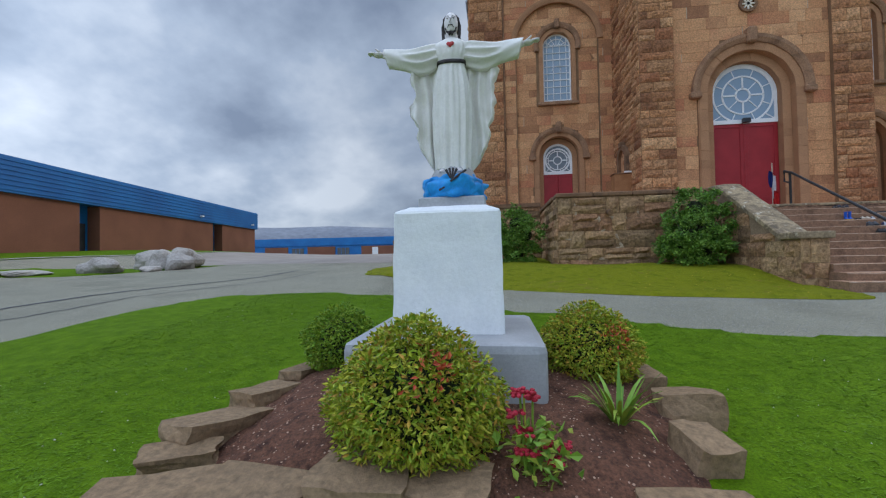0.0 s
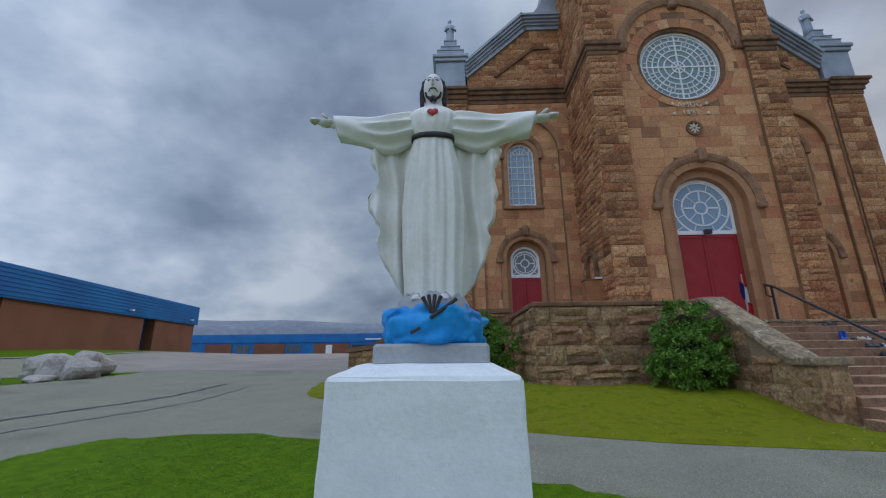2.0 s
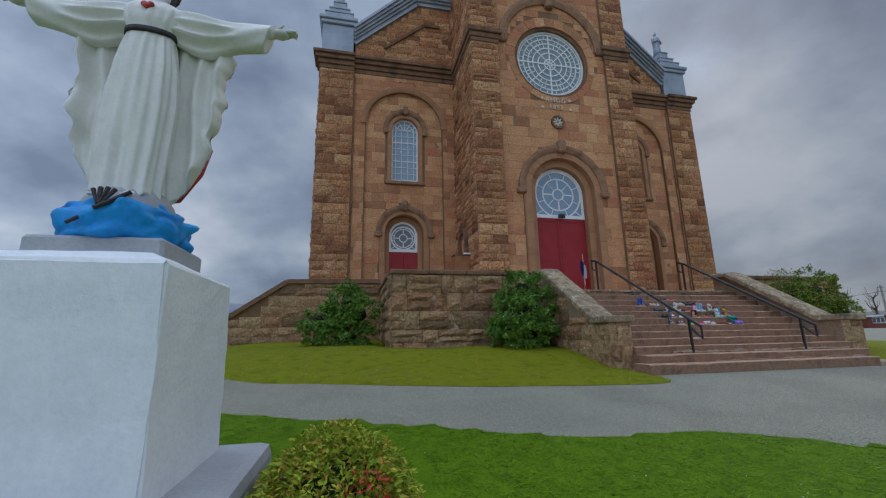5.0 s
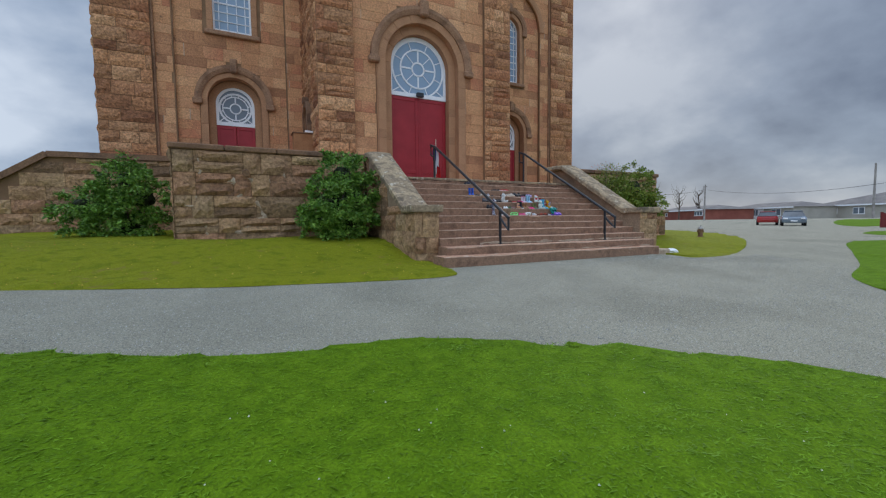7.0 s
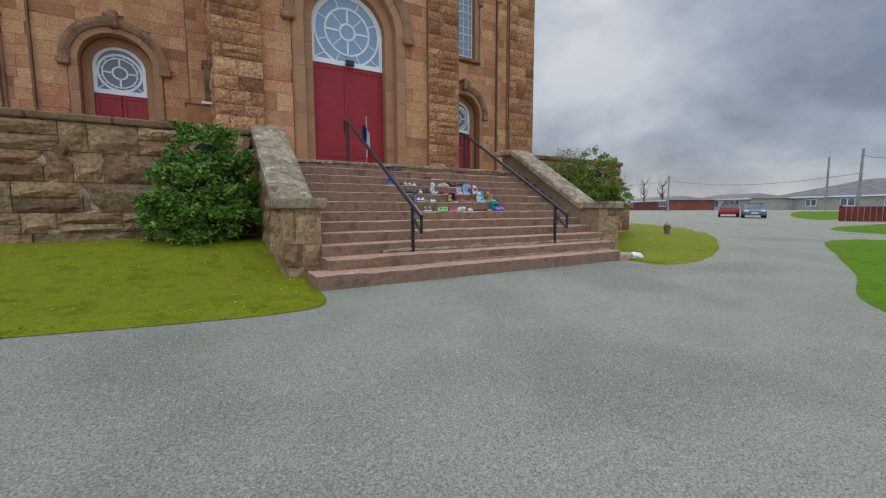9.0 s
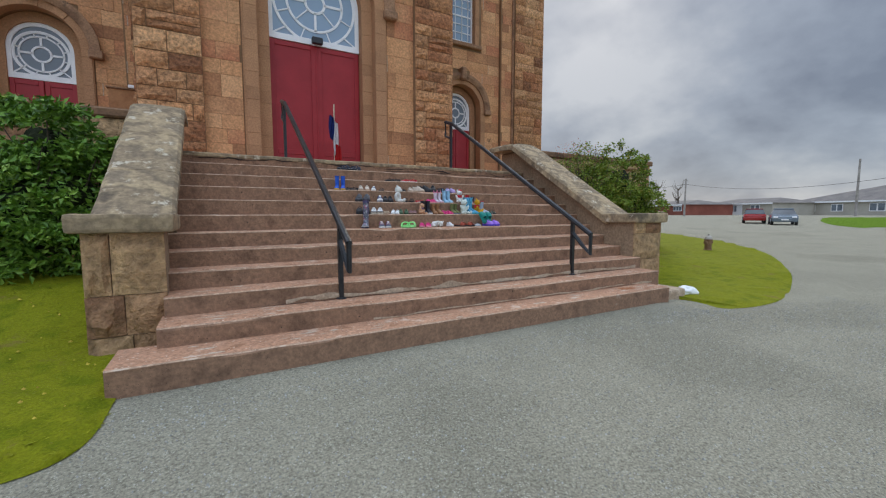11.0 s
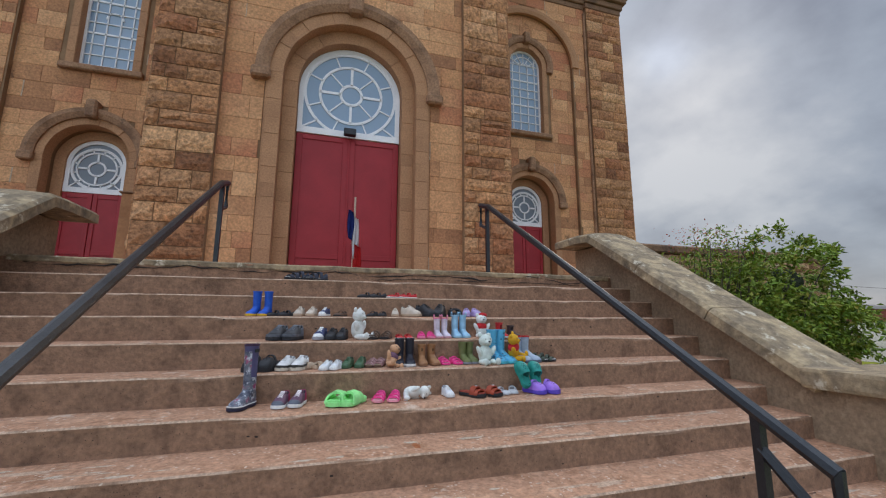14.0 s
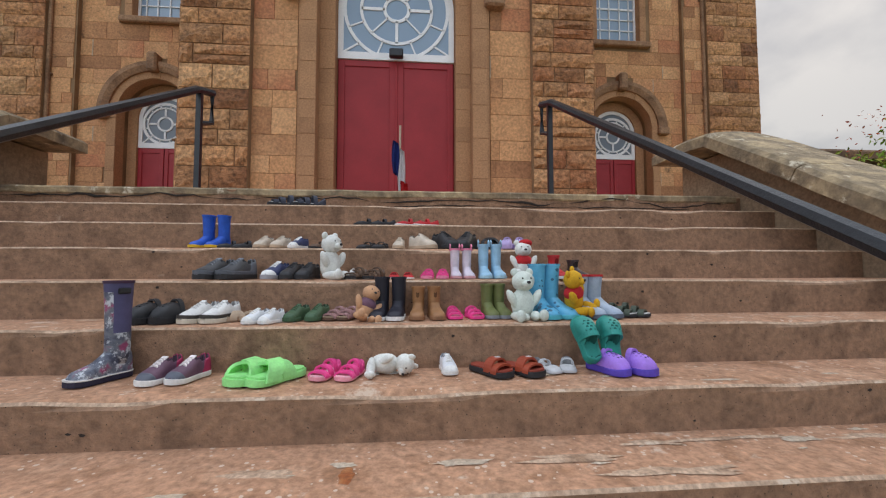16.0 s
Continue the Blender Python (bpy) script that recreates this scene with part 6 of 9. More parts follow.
                row.append(bm.verts.new((s * (d + flare), -0.025 + shrink * dep * q * math.cos(a), z + z0)))
            rings.append(row)
        for r0, r1 in zip(rings, rings[1:]):
            for k in range(64):
                bm.faces.new((r0[k], r0[(k + 1) % 64], r1[(k + 1) % 64], r1[k]))
        bm.faces.new(rings[-1])
    n = len(bm.faces)
    # neck, head, palms and fingers
    HZ, HR = 3.612, (0.066, 0.078, 0.112)
    face = lambda x, z: -0.042 - HR[1] * math.sqrt(max(0, 1 - (x / HR[0]) ** 2 - ((z - HZ) / HR[2]) ** 2))
    on = lambda x, z, out=0.002: (x, face(x, z) - out, z + z0)
    tube([(0, 0.0, 3.44 + z0), (0, -0.012, 3.50 + z0), (0, -0.02, 3.57 + z0)], 0.062, 16, bm, taper=0.052)
    blob(bm, (0, -0.042, HZ + z0), HR, 4)
    tube([on(0, 3.655, -0.004), on(0, 3.63, 0.004), on(0, 3.592, 0.012)], 0.007, 8, bm, taper=0.012)
    for s in (-1, 1):
        tube([on(s * 0.012, 3.537, -0.003), on(s * 0.001, 3.536, -0.002)], 0.006, 6, bm)
    for s in (-1, 1):
        tube([(s * 0.6, -0.02, 3.375 + z0), (s * 0.68, -0.02, 3.385 + z0)], 0.034, 10, bm, taper=0.028)
        blob(bm, (s * 0.715, -0.025, 3.39 + z0), (0.055, 0.047, 0.026), 2)
        for f in range(4):
            tube([(s * 0.75, -0.055 + 0.02 * f, 3.395 + z0), (s * (0.79 - 0.004 * abs(f - 1.5)), -0.06 + 0.021 * f, 3.40 + z0 + 0.004 * f), (s * (0.825 - 0.008 * abs(f - 1.5)), -0.062 + 0.021 * f, 3.398 + z0)], 0.012, 6, bm, taper=0.008)
        tube([(s * 0.70, -0.055, 3.40 + z0), (s * 0.735, -0.085, 3.42 + z0)], 0.011, 6, bm, taper=0.008)
    # bare feet under the hem
    for fx, fy in ((0.06, -0.15), (-0.09, -0.13)):
        blob(bm, (fx, fy, 2.195 + z0), (0.030, 0.055, 0.024), 3, 0.08, 5)
        for f in range(4):
            blob(bm, (fx - 0.021 + 0.014 * f, fy - 0.05, 2.187 + z0), (0.008, 0.012, 0.009), 2)
    paint(bm, n, 1)
    n = len(bm.faces)
    # hair and beard
    blob(bm, (0, 0.018, 3.632 + z0), (0.084, 0.086, 0.107), 4, 0.05, 6)
    for s in (-1, 1):
        for off, w in ((0.0, 0.015), (0.010, 0.012)):
            tube([(s * 0.04, -0.03, 3.70 + z0), (s * 0.066, -0.044, 3.665 + z0), (s * (0.074 + off), -0.032, 3.60 + z0), (s * (0.074 + off), -0.035, 3.53 + z0), (s * (0.070 + off), -0.045, 3.475 + z0), (s * (0.092 + off), -0.05, 3.445 + z0)], w, 8, bm, taper=w * 0.6)
        # brows, eyes, moustache and the beard along the jaw
        tube([on(s * 0.010, 3.652), on(s * 0.026, 3.664), on(s * 0.046, 3.655)], 0.0016, 5, bm)
        tube([on(s * 0.014, 3.637), on(s * 0.026, 3.643), on(s * 0.040, 3.637)], 0.0015, 5, bm)
        blob(bm, on(s * 0.027, 3.634, 0.0), (0.0055, 0.003, 0.006), 2)
        tube([on(s * 0.002, 3.572, 0.004), on(s * 0.018, 3.572, 0.003), on(s * 0.030, 3.555, 0.001)], 0.005, 6, bm, taper=0.003)
        tube([on(s * 0.050, 3.565, 0.0), on(s * 0.041, 3.537, 0.0), on(s * 0.020, 3.519, 0.002), (0, -0.098, 3.512 + z0)], 0.009, 7, bm, taper=0.014)
        blob(bm, (s * 0.012, -0.092, 3.503 + z0), (0.014, 0.018, 0.018), 2, 0.15, 8)
    # belt
    ringpts = [(0.132 * math.cos(2 * math.pi * k / 32), -0.05 + 0.096 * math.sin(2 * math.pi * k / 32)) for k in range(32)]
    add_sweep(bm, [((x, y, 3.222 + z0 + 0.006 * math.cos(4 * math.pi * k / 32)), Vector((x, y + 0.05, 0)).normalized(), (0, 0, 1)) for k, (x, y) in enumerate(ringpts)], [(-0.012, -0.018), (0.008, -0.016), (0.008, 0.016), (-0.012, 0.018)], closed=True)
    paint(bm, n, 2)
    n = len(bm.faces)
    for s in (-1, 1):
        blob(bm, (s * 0.015, -0.153, 3.372 + z0), (0.020, 0.014, 0.019), 2)
        tube([(s * 0.017, -0.155, 3.370 + z0), (0, -0.160, 3.338 + z0)], 0.016, 8, bm, taper=0.003)
    blob(bm, (0, -0.158, 3.362 + z0), (0.017, 0.010, 0.018), 2)
    # red lining of the cloak at the back of the hem
    loft(bm, S([(2.26, 0.02, 0.13, 0.17, 0.055, 0.0, 0), (2.45, 0.01, 0.16, 0.275, 0.045, 0, 0), (2.62, 0.0, 0.165, 0.32, 0.045, 0, 0), (2.72, 0, 0.15, 0.28, 0.02, 0, 0)]), 40)
    paint(bm, n, 3)
    for v in bm.verts:
        c = v.co
        if c.z < 1.24:
            v.co = c + Vector((c.x, c.y, 0)).normalized() * 0.012 * noise.noise(Vector((c.x * 9, c.y * 9, c.z * 2.2)))
    bmesh.ops.recalc_face_normals(bm, faces=bm.faces)
    me = mesh_of(bm, "statue", M_statue, True)
    for m in (M_skin, M_hair, M_heart):
        me.materials.append(m)
    ob = new("statue", me)
    ob.matrix_basis = pose(PX + 0.025, PY + 0.02, 2.20)
    return tagged(ob, "white painted robed statue with outstretched arms and a red heart", "statue")


build_statue()

# ---------------- flower bed ----------------
def build_bed():
    bm = bmesh.new()
    verts = {}
    nx, ny = 52, 48
    for j in range(ny + 1):
        for i in range(nx + 1):
            x, y = -2.35 + 3.85 * i / nx, 1.55 + 3.7 * j / ny
            u, v = (x + 0.36) / 1.78, (y - 3.35) / 1.62
            r = (abs(u) ** 3 + abs(v) ** 3) ** (1 / 3)
            top = 0.17 * ramp01(1.0, 0.55, r)
            z = ground_z(x, y) - 0.04 + top + 0.10 * ramp01(1.02, 0.9, r) + 0.022 * noise.noise(Vector((x * 7, y * 7, 0))) + 0.012 * noise.noise(Vector((x * 19, y * 19, 3)))
            verts[i, j] = (bm.verts.new((x, y, z)), r)
    for j in range(ny):
        for i in range(nx):
            q = [verts[i, j], verts[i + 1, j], verts[i + 1, j + 1], verts[i, j + 1]]
            if min(w for _, w in q) < 1.02:
                bm.faces.new([p for p, _ in q])
    bmesh.ops.delete(bm, geom=[v for v in bm.verts if not v.link_faces], context="VERTS")
    ob = new("flower_bed", mesh_of(bm, "flower_bed", M_soil, True))
    tagged(ob, "mounded dark soil bed round the monument", "flower bed", kind="structure")


build_bed()


def bed_stone(x, y, z, size, rz, tilt=0.0, seed=0, label="flat grey-brown border stone edging the flower bed"):
    bm = bmesh.new()
    r = bmesh.ops.create_cube(bm, size=1)
    bmesh.ops.subdivide_edges(bm, edges=bm.edges[:], cuts=4, use_grid_fill=True)
    for v in bm.verts:
        c = v.co.copy()
        # a broken slab: corners cut back, faces uneven
        k = 1 - 0.22 * max(0, (abs(c.x) + abs(c.y)) - 0.72)
        c.x, c.y = c.x * k, c.y * k
        c += 0.10 * noise.noise_vector(c * 1.7 + Vector((seed, 0, 0))) + 0.03 * noise.noise_vector(c * 6 + Vector((0, seed, 0)))
        v.co = Vector((c.x * size[0], c.y * size[1], c.z * size[2]))
    ob = new("border_stone", mesh_of(bm, "border_stone", M_border))
    ob.matrix_basis = pose(x, y, z, tilt, tilt * 0.5, rz)
    return tagged(ob, label, "stone", "border stones of the flower bed")


for k, (x, y, z, size, rz, tilt) in enumerate((
        (-1.78, 1.86, 0.10, (0.62, 0.42, 0.24), 20, 4), (-1.27, 1.93, 0.12, (0.62, 0.40, 0.24), -8, 5), (-0.72, 2.06, 0.16, (0.52, 0.40, 0.26), 4, 3), (-0.26, 2.08, 0.13, (0.42, 0.36, 0.24), -6, 4),
        (0.98, 2.12, 0.05, (0.60, 0.30, 0.20), 6, 4), (1.20, 2.60, 0.13, (0.27, 0.34, 0.30), 10, 8), (1.38, 3.18, 0.15, (0.42, 0.36, 0.30), -12, -8), (1.22, 3.72, 0.16, (0.28, 0.36, 0.26), 15, 8),
        (-1.98, 2.30, 0.15, (0.42, 0.20, 0.12), 32, 8), (-1.98, 2.66, 0.15, (0.36, 0.62, 0.20), -28, -6), (-1.92, 3.16, 0.17, (0.32, 0.52, 0.20), -22, -5), (-1.86, 3.68, 0.18, (0.28, 0.44, 0.18), -12, -4), (-1.7, 4.2, 0.18, (0.3, 0.5, 0.2), -5, 3),
        (0.92, 4.1, 0.22, (0.3, 0.5, 0.22), 10, 4), (0.62, 4.65, 0.22, (0.5, 0.3, 0.2), -20, 4), (-0.1, 4.85, 0.25, (0.6, 0.3, 0.2), 5, 3), (-0.9, 4.85, 0.25, (0.6, 0.3, 0.2), 3, 3), (-1.55, 1.72, 0.07, (0.22, 0.14, 0.14), 50, 5))):
    bed_stone(x, y, z + ground_z(x, y) * 0.5, size, rz, tilt, k * 2.7)

# ---------------- shrubs and plants ----------------
M_leaf_bush = surface("yellowing_shrub_leaf", [(0.16, 0.27, 0.015), (0.30, 0.37, 0.022), (0.44, 0.43, 0.035), (0.22, 0.33, 0.02), (0.38, 0.41, 0.03), (0.48, 0.42, 0.04), (0.20, 0.31, 0.02), (0.48, 0.27, 0.04)], scale=5, rough=0.55, bump=0, fine=12, dirt=0.3, random_mix=0.85, spec=0.3)
M_leaf_clip = surface("green_clipped_leaf", [(0.09, 0.20, 0.012), (0.17, 0.30, 0.018), (0.30, 0.37, 0.028), (0.13, 0.25, 0.014), (0.22, 0.33, 0.02)], scale=5, rough=0.55, bump=0, fine=12, dirt=0.3, random_mix=0.85, spec=0.3)
# near-black green: the shade deep inside the bushes is put into this colour
M_shade_core = surface("painted_shade_core", [(0.0120, 0.0180, 0.0048), (0.0240, 0.0320, 0.0080)], scale=14, rough=0.9, bump=0.8, fine=60, dirt=0.5, bump_dist=0.02)
M_leaf_red = surface("red_autumn_leaf", [(0.42, 0.10, 0.02), (0.50, 0.06, 0.03)], scale=5, rough=0.55, bump=0, fine=12, dirt=0.2, random_mix=0.6)
M_leaf_green = surface("deep_green_leaf", [(0.045, 0.11, 0.012), (0.095, 0.21, 0.022), (0.17, 0.32, 0.04), (0.07, 0.17, 0.016), (0.24, 0.38, 0.06)], scale=3, rough=0.5, bump=0, fine=10, dirt=0.3, random_mix=0.8, spec=0.35)
M_petal_red = surface("dark_red_flower", [(0.30, 0.006, 0.02), (0.52, 0.02, 0.05)], scale=30, rough=0.6, bump=0.4, fine=120, dirt=0.3, random_mix=0.4)
M_leaf_olive = surface("olive_autumn_leaf", [(0.0700, 0.1215, 0.0144), (0.1540, 0.2295, 0.0240), (0.2380, 0.2970, 0.0360), (0.1120, 0.2025, 0.0192), (0.3080, 0.2700, 0.0480)], scale=3, rough=0.55, bump=0, fine=10, dirt=0.3, random_mix=0.8, spec=0.3)
M_leaf_iris = surface("strap_leaf", [(0.10, 0.24, 0.02), (0.22, 0.36, 0.04), (0.40, 0.36, 0.05)], scale=4, rough=0.5, bump=0, fine=15, dirt=0.15, random_mix=0.6)


def leaf_cloud(name, count, place, size, mat, parent, seed, label="", long=2.2):
    """Small folded leaves; place(rnd) gives a point and the way out of the bush."""
    rnd = random.Random(seed)
    verts, faces = [], []
    for _ in range(count):
        p, out = place(rnd)
        d = (out * 0.45 + Vector((rnd.uniform(-1, 1), rnd.uniform(-1, 1), rnd.uniform(-0.95, 0.55)))).normalized()
        side = d.cross(Vector((rnd.uniform(-1, 1), rnd.uniform(-1, 1), rnd.uniform(-1, 1)))).normalized()
        up = side.cross(d)
        s = size * rnd.uniform(0.6, 1.3)
        w = s / long
        k = len(verts)
        verts += [p, p + d * s * 0.45 + side * w * 0.5 + up * w * 0.18, p + d * s - up * w * 0.2, p + d * s * 0.45 - side * w * 0.5 + up * w * 0.18]
        faces += [(k, k + 1, k + 2), (k, k + 2, k + 3)]
    me = raw_mesh(name, verts, faces, mat)
    return part(name, me, None, parent, label)


def dome_place(r, seed, shell=0.55, lumps=0.16, freq=2.4, taper=0.0):
    """Points near the surface of a lumpy dome, centred on its middle."""
    def f(rnd):
        while True:
            v = Vector((rnd.gauss(0, 1), rnd.gauss(0, 1), rnd.gauss(0, 1))).normalized()
            if v.z > -0.75:
                break
        q = (1 + lumps * noise.noise(v * freq + Vector((seed, seed, 0))) + 0.10 * noise.noise(v * 7 + Vector((0, seed, 0)))) * (1 - shell * rnd.random() ** 2.2)
        # flatter underneath
        if v.z < 0:
            q *= 1 - 0.15 * abs(v.z)
        t = 1 - taper * max(0.0, v.z)
        return Vector((v.x * r[0] * q * t, v.y * r[1] * q * t, v.z * r[2] * q)), v
    return f


def stems(count, r, base, seed, parent, thick=0.008):
    rnd = random.Random(seed)
    for _ in range(count):
        a, e = rnd.uniform(0, 6.283), rnd.uniform(0.35, 1.3)
        tip = Vector((r[0] * math.cos(a) * math.cos(e), r[1] * math.sin(a) * math.cos(e), r[2] * math.sin(e))) * rnd.uniform(0.7, 0.95)
        b = Vector((rnd.uniform(-0.1, 0.1) * r[0], rnd.uniform(-0.1, 0.1) * r[1], base))
        mid = b.lerp(tip, 0.5) + Vector((rnd.uniform(-0.1, 0.1) * r[0], rnd.uniform(-0.1, 0.1) * r[1], 0.1 * r[2]))
        part("stem", tube([b, mid, tip], thick, 5, taper=thick * 0.35), M_bark, parent)


def garden_bush(x, y, z, r, seed, count, reds=0.0, leaf=0.04, name="garden_bush", label="clipped round bush with yellow-green autumn leaves", mat=M_leaf_bush, n_stems=7, taper=0.0):
    b = thing(name, label, "bush", pose(x, y, z), "bushes round the monument" if name == "garden_bush" else "")
    # dark solid lump added under the leaves in place of inner shade
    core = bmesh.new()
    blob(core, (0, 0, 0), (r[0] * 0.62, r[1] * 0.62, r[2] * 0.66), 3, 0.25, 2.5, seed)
    part("inner_growth", core, M_shade_core, b)
    stems(n_stems, r, -r[2], seed, b)
    leaf_cloud("crown", count, dome_place(r, seed, taper=taper), leaf, mat, b, seed)
    if reds:
        spot = Vector((0.35, -0.75, 0.55)).normalized()
        leaf_cloud("red_foliage", int(reds), lambda q: (lambda v: (Vector((v.x * r[0], v.y * r[1], v.z * r[2])) * 1.0, v))((spot + Vector((q.gauss(0, 0.14), q.gauss(0, 0.14), q.gauss(0, 0.14)))).normalized()), leaf, M_leaf_red, b, seed + 1, "red and orange autumn leaves")
    return b


garden_bush(-0.50, 2.43, 0.53, (0.55, 0.48, 0.49), 3, 15000, 60, 0.042, taper=0.3)
garden_bush(0.80, 3.72, 0.56, (0.46, 0.43, 0.39), 9, 12500, 60, 0.038, taper=0.2)
garden_bush(-1.50, 3.76, 0.60, (0.35, 0.35, 0.35), 15, 9000, 0, 0.036, mat=M_leaf_clip, label="clipped round bush with green leaves")

# stonecrop with dark red heads
crop = thing("stonecrop", "flowering plant with dark red heads and fleshy green leaves", "flower", pose(0.17, 2.28, 0.25))
rnd_f = random.Random(8)
for k, (x, y, z, r) in enumerate(((-0.03, 0, 0.40, 0.055), (-0.08, -0.02, 0.29, 0.045), (-0.05, 0.03, 0.385, 0.04), (-0.04, -0.06, 0.20, 0.05), (0.08, -0.03, 0.12, 0.04), (0.18, 0, 0.10, 0.045), (0.12, -0.05, 0.05, 0.04), (0.02, -0.08, 0.10, 0.03), (-0.05, -0.1, 0.12, 0.03), (0.02, 0.02, 0.36, 0.035))):
    b = bmesh.new()
    for q in range(16):
        blob(b, (x + rnd_f.uniform(-r, r), y + rnd_f.uniform(-r, r), z + rnd_f.uniform(-0.3, 0.3) * r), (0.016, 0.016, 0.012), 1)
    part("flower_head", b, M_petal_red, crop, "dark red flower head")
    part("stem", tube([(x * 0.3, y * 0.3, -0.14), (x * 0.8, y, z * 0.5), (x, y, z)], 0.006, 6), M_leaf_iris, crop)
leaf_cloud("foliage", 260, lambda q: (Vector((q.gauss(0.04, 0.09), q.gauss(-0.03, 0.06), q.uniform(-0.10, 0.22))), Vector((q.uniform(-1, 1), q.uniform(-1, 1), 0.5)).normalized()), 0.07, M_leaf_iris, crop, 5, "fleshy green leaves", 1.7)

# strap-leaved clump
iris = thing("strap_leaved_plant", "clump of green and yellowing strap leaves", "plant", pose(0.78, 2.78, 0.24))
for k in range(34):
    a = rnd_f.uniform(0, 6.283)
    ln, droop = rnd_f.uniform(0.3, 0.56), rnd_f.uniform(0.15, 1.0)
    b = bmesh.new()
    path = []
    for i in range(6):
        t = i / 5
        rr = ln * t * (0.35 + 0.5 * droop)
        p = Vector((rr * math.cos(a), rr * math.sin(a), ln * (t * 1.1 - droop * 0.9 * t * t)))
        w = 0.016 * (1 - t ** 2.5) + 0.001
        path.append((p, Vector((-math.sin(a), math.cos(a), 0)) * w, Vector((0, 0, 1)) * 0.002))
    add_sweep(b, path, [(-1, 0), (0, -1), (1, 0), (0, 1)])
    part("leaf", b, M_leaf_iris, iris)

# tall shrubs against the terrace: several uneven clumps each
def terrace_shrub(x, y, z, clumps, seed, count, label, leaf=0.085, twigs=0, sprays_n=190, mat=None):
    b = thing("terrace_shrub", label, "shrub", pose(x, y, z), "shrubs along the terrace")
    rnd = random.Random(seed)
    vol = [c[3] * c[4] * c[5] for c in clumps]
    fs = [dome_place(c[3:6], seed + k, 0.35, 0.5, 1.9) for k, c in enumerate(clumps)]
    sprays = []
    for _ in range(sprays_n):
        k = rnd.choices(range(len(clumps)), vol)[0]
        p, out = fs[k](rnd)
        out = (out + Vector((0, 0, rnd.uniform(-0.5, 0.35)))).normalized()
        sprays.append((p + Vector(clumps[k][:3]), out, rnd.uniform(0.16, 0.36)))

    def place(q):
        # leaves along a short drooping spray
        p, out, ln = sprays[q.randrange(len(sprays))]
        t = q.random()
        side = out.cross(Vector((0, 0, 1))).normalized() if abs(out.z) < 0.98 else Vector((1, 0, 0))
        spread = 0.13 * (1.1 - 0.7 * t)
        at = p + out * ln * (t - 0.35) + side * q.gauss(0, spread) + Vector((0, 0, q.gauss(0, 0.035) - 0.10 * t * t))
        at.z = max(at.z, 0.04)
        return at, (out + side * q.uniform(-0.9, 0.9)).normalized()
    # dark lumps added inside the clumps to imitate shade between the sprays
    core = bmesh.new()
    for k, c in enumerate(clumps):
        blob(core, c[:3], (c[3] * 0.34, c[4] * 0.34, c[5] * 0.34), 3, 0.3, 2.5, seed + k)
    part("inner_growth", core, M_shade_core, b)
    for k, c in enumerate(clumps):
        for q in range(4):
            a = rnd.uniform(0, 6.283)
            tip = Vector(c[:3]) + Vector((c[3] * 0.8 * math.cos(a), c[4] * 0.8 * math.sin(a), c[5] * rnd.uniform(0.3, 0.9)))
            part("branch", tube([(c[0] * 0.4, c[1] * 0.3, 0), (c[0] * 0.8, c[1], c[2] * 0.6), tip], 0.02, 5, taper=0.006), M_bark, b)
    for k in range(twigs):
        bx = rnd.uniform(-1.6, -0.5)
        tip = Vector((bx + rnd.uniform(-0.3, 0.3), rnd.uniform(-0.3, 0.3), rnd.uniform(1.5, 2.3)))
        part("twig", tube([(bx * 0.6, 0, 0.2), (bx, 0, 1.0), tip], 0.012, 4, taper=0.004), M_bark, b)
    leaf_cloud("crown", count, place, leaf, mat or M_leaf_green, b, seed, "", 1.9)
    if twigs:
        leaf_cloud("sparse_foliage", 4200, lambda q: (lambda x, u: (Vector((x, q.gauss(0, 0.2), 0.75 + (1.45 + 0.25 * math.sin(5 * x)) * u ** 0.8)), Vector((0, 0, 1))))(q.uniform(-1.75, -0.2), q.random()), 0.05, M_leaf_olive, b, seed + 3)
        leaf_cloud("red_tips", 260, lambda q: (Vector((q.uniform(-1.7, -0.5), q.gauss(0, 0.15), q.uniform(2.0, 2.4))), Vector((0, 0, 1))), 0.028, M_leaf_red, b, seed + 4, "reddish tips of the twigs")
    return b


terrace_shrub(5.38, 11.3, 1.05, ((0.0, 0, 0.4, 0.75, 0.55, 0.42), (-0.35, 0, 0.85, 0.72, 0.55, 0.7), (0.12, 0.05, 1.0, 0.62, 0.5, 0.8), (-0.08, 0.1, 1.55, 0.55, 0.45, 0.55), (0.22, -0.1, 0.55, 0.45, 0.45, 0.45), (-0.6, 0, 0.5, 0.45, 0.45, 0.4)), 21, 17000, "dense green leafy shrub against the terrace wall")
terrace_shrub(0.62, 13.9, 1.1, ((0.0, 0, 0.35, 0.95, 0.6, 0.42), (-0.3, 0, 0.8, 0.75, 0.6, 0.65), (0.4, 0, 1.05, 0.65, 0.55, 0.75), (0.1, 0, 1.45, 0.6, 0.5, 0.5), (-0.75, -0.1, 0.85, 0.45, 0.4, 0.4)), 27, 14000, "dense dark green shrub in the corner of the walls")
terrace_shrub(14.9, 11.2, 0.9, ((-0.6, 0, 1.1, 0.75, 0.5, 0.75), (0.2, 0, 1.65, 0.75, 0.5, 0.75), (0.9, 0, 1.2, 0.7, 0.45, 0.5), (1.25, 0.1, 1.0, 0.4, 0.35, 0.35), (0.0, 0, 0.8, 0.8, 0.45, 0.6)), 33, 17000, "straggling green shrub with bare twigs behind the cheek wall", 0.07, 40, 230, M_leaf_olive)

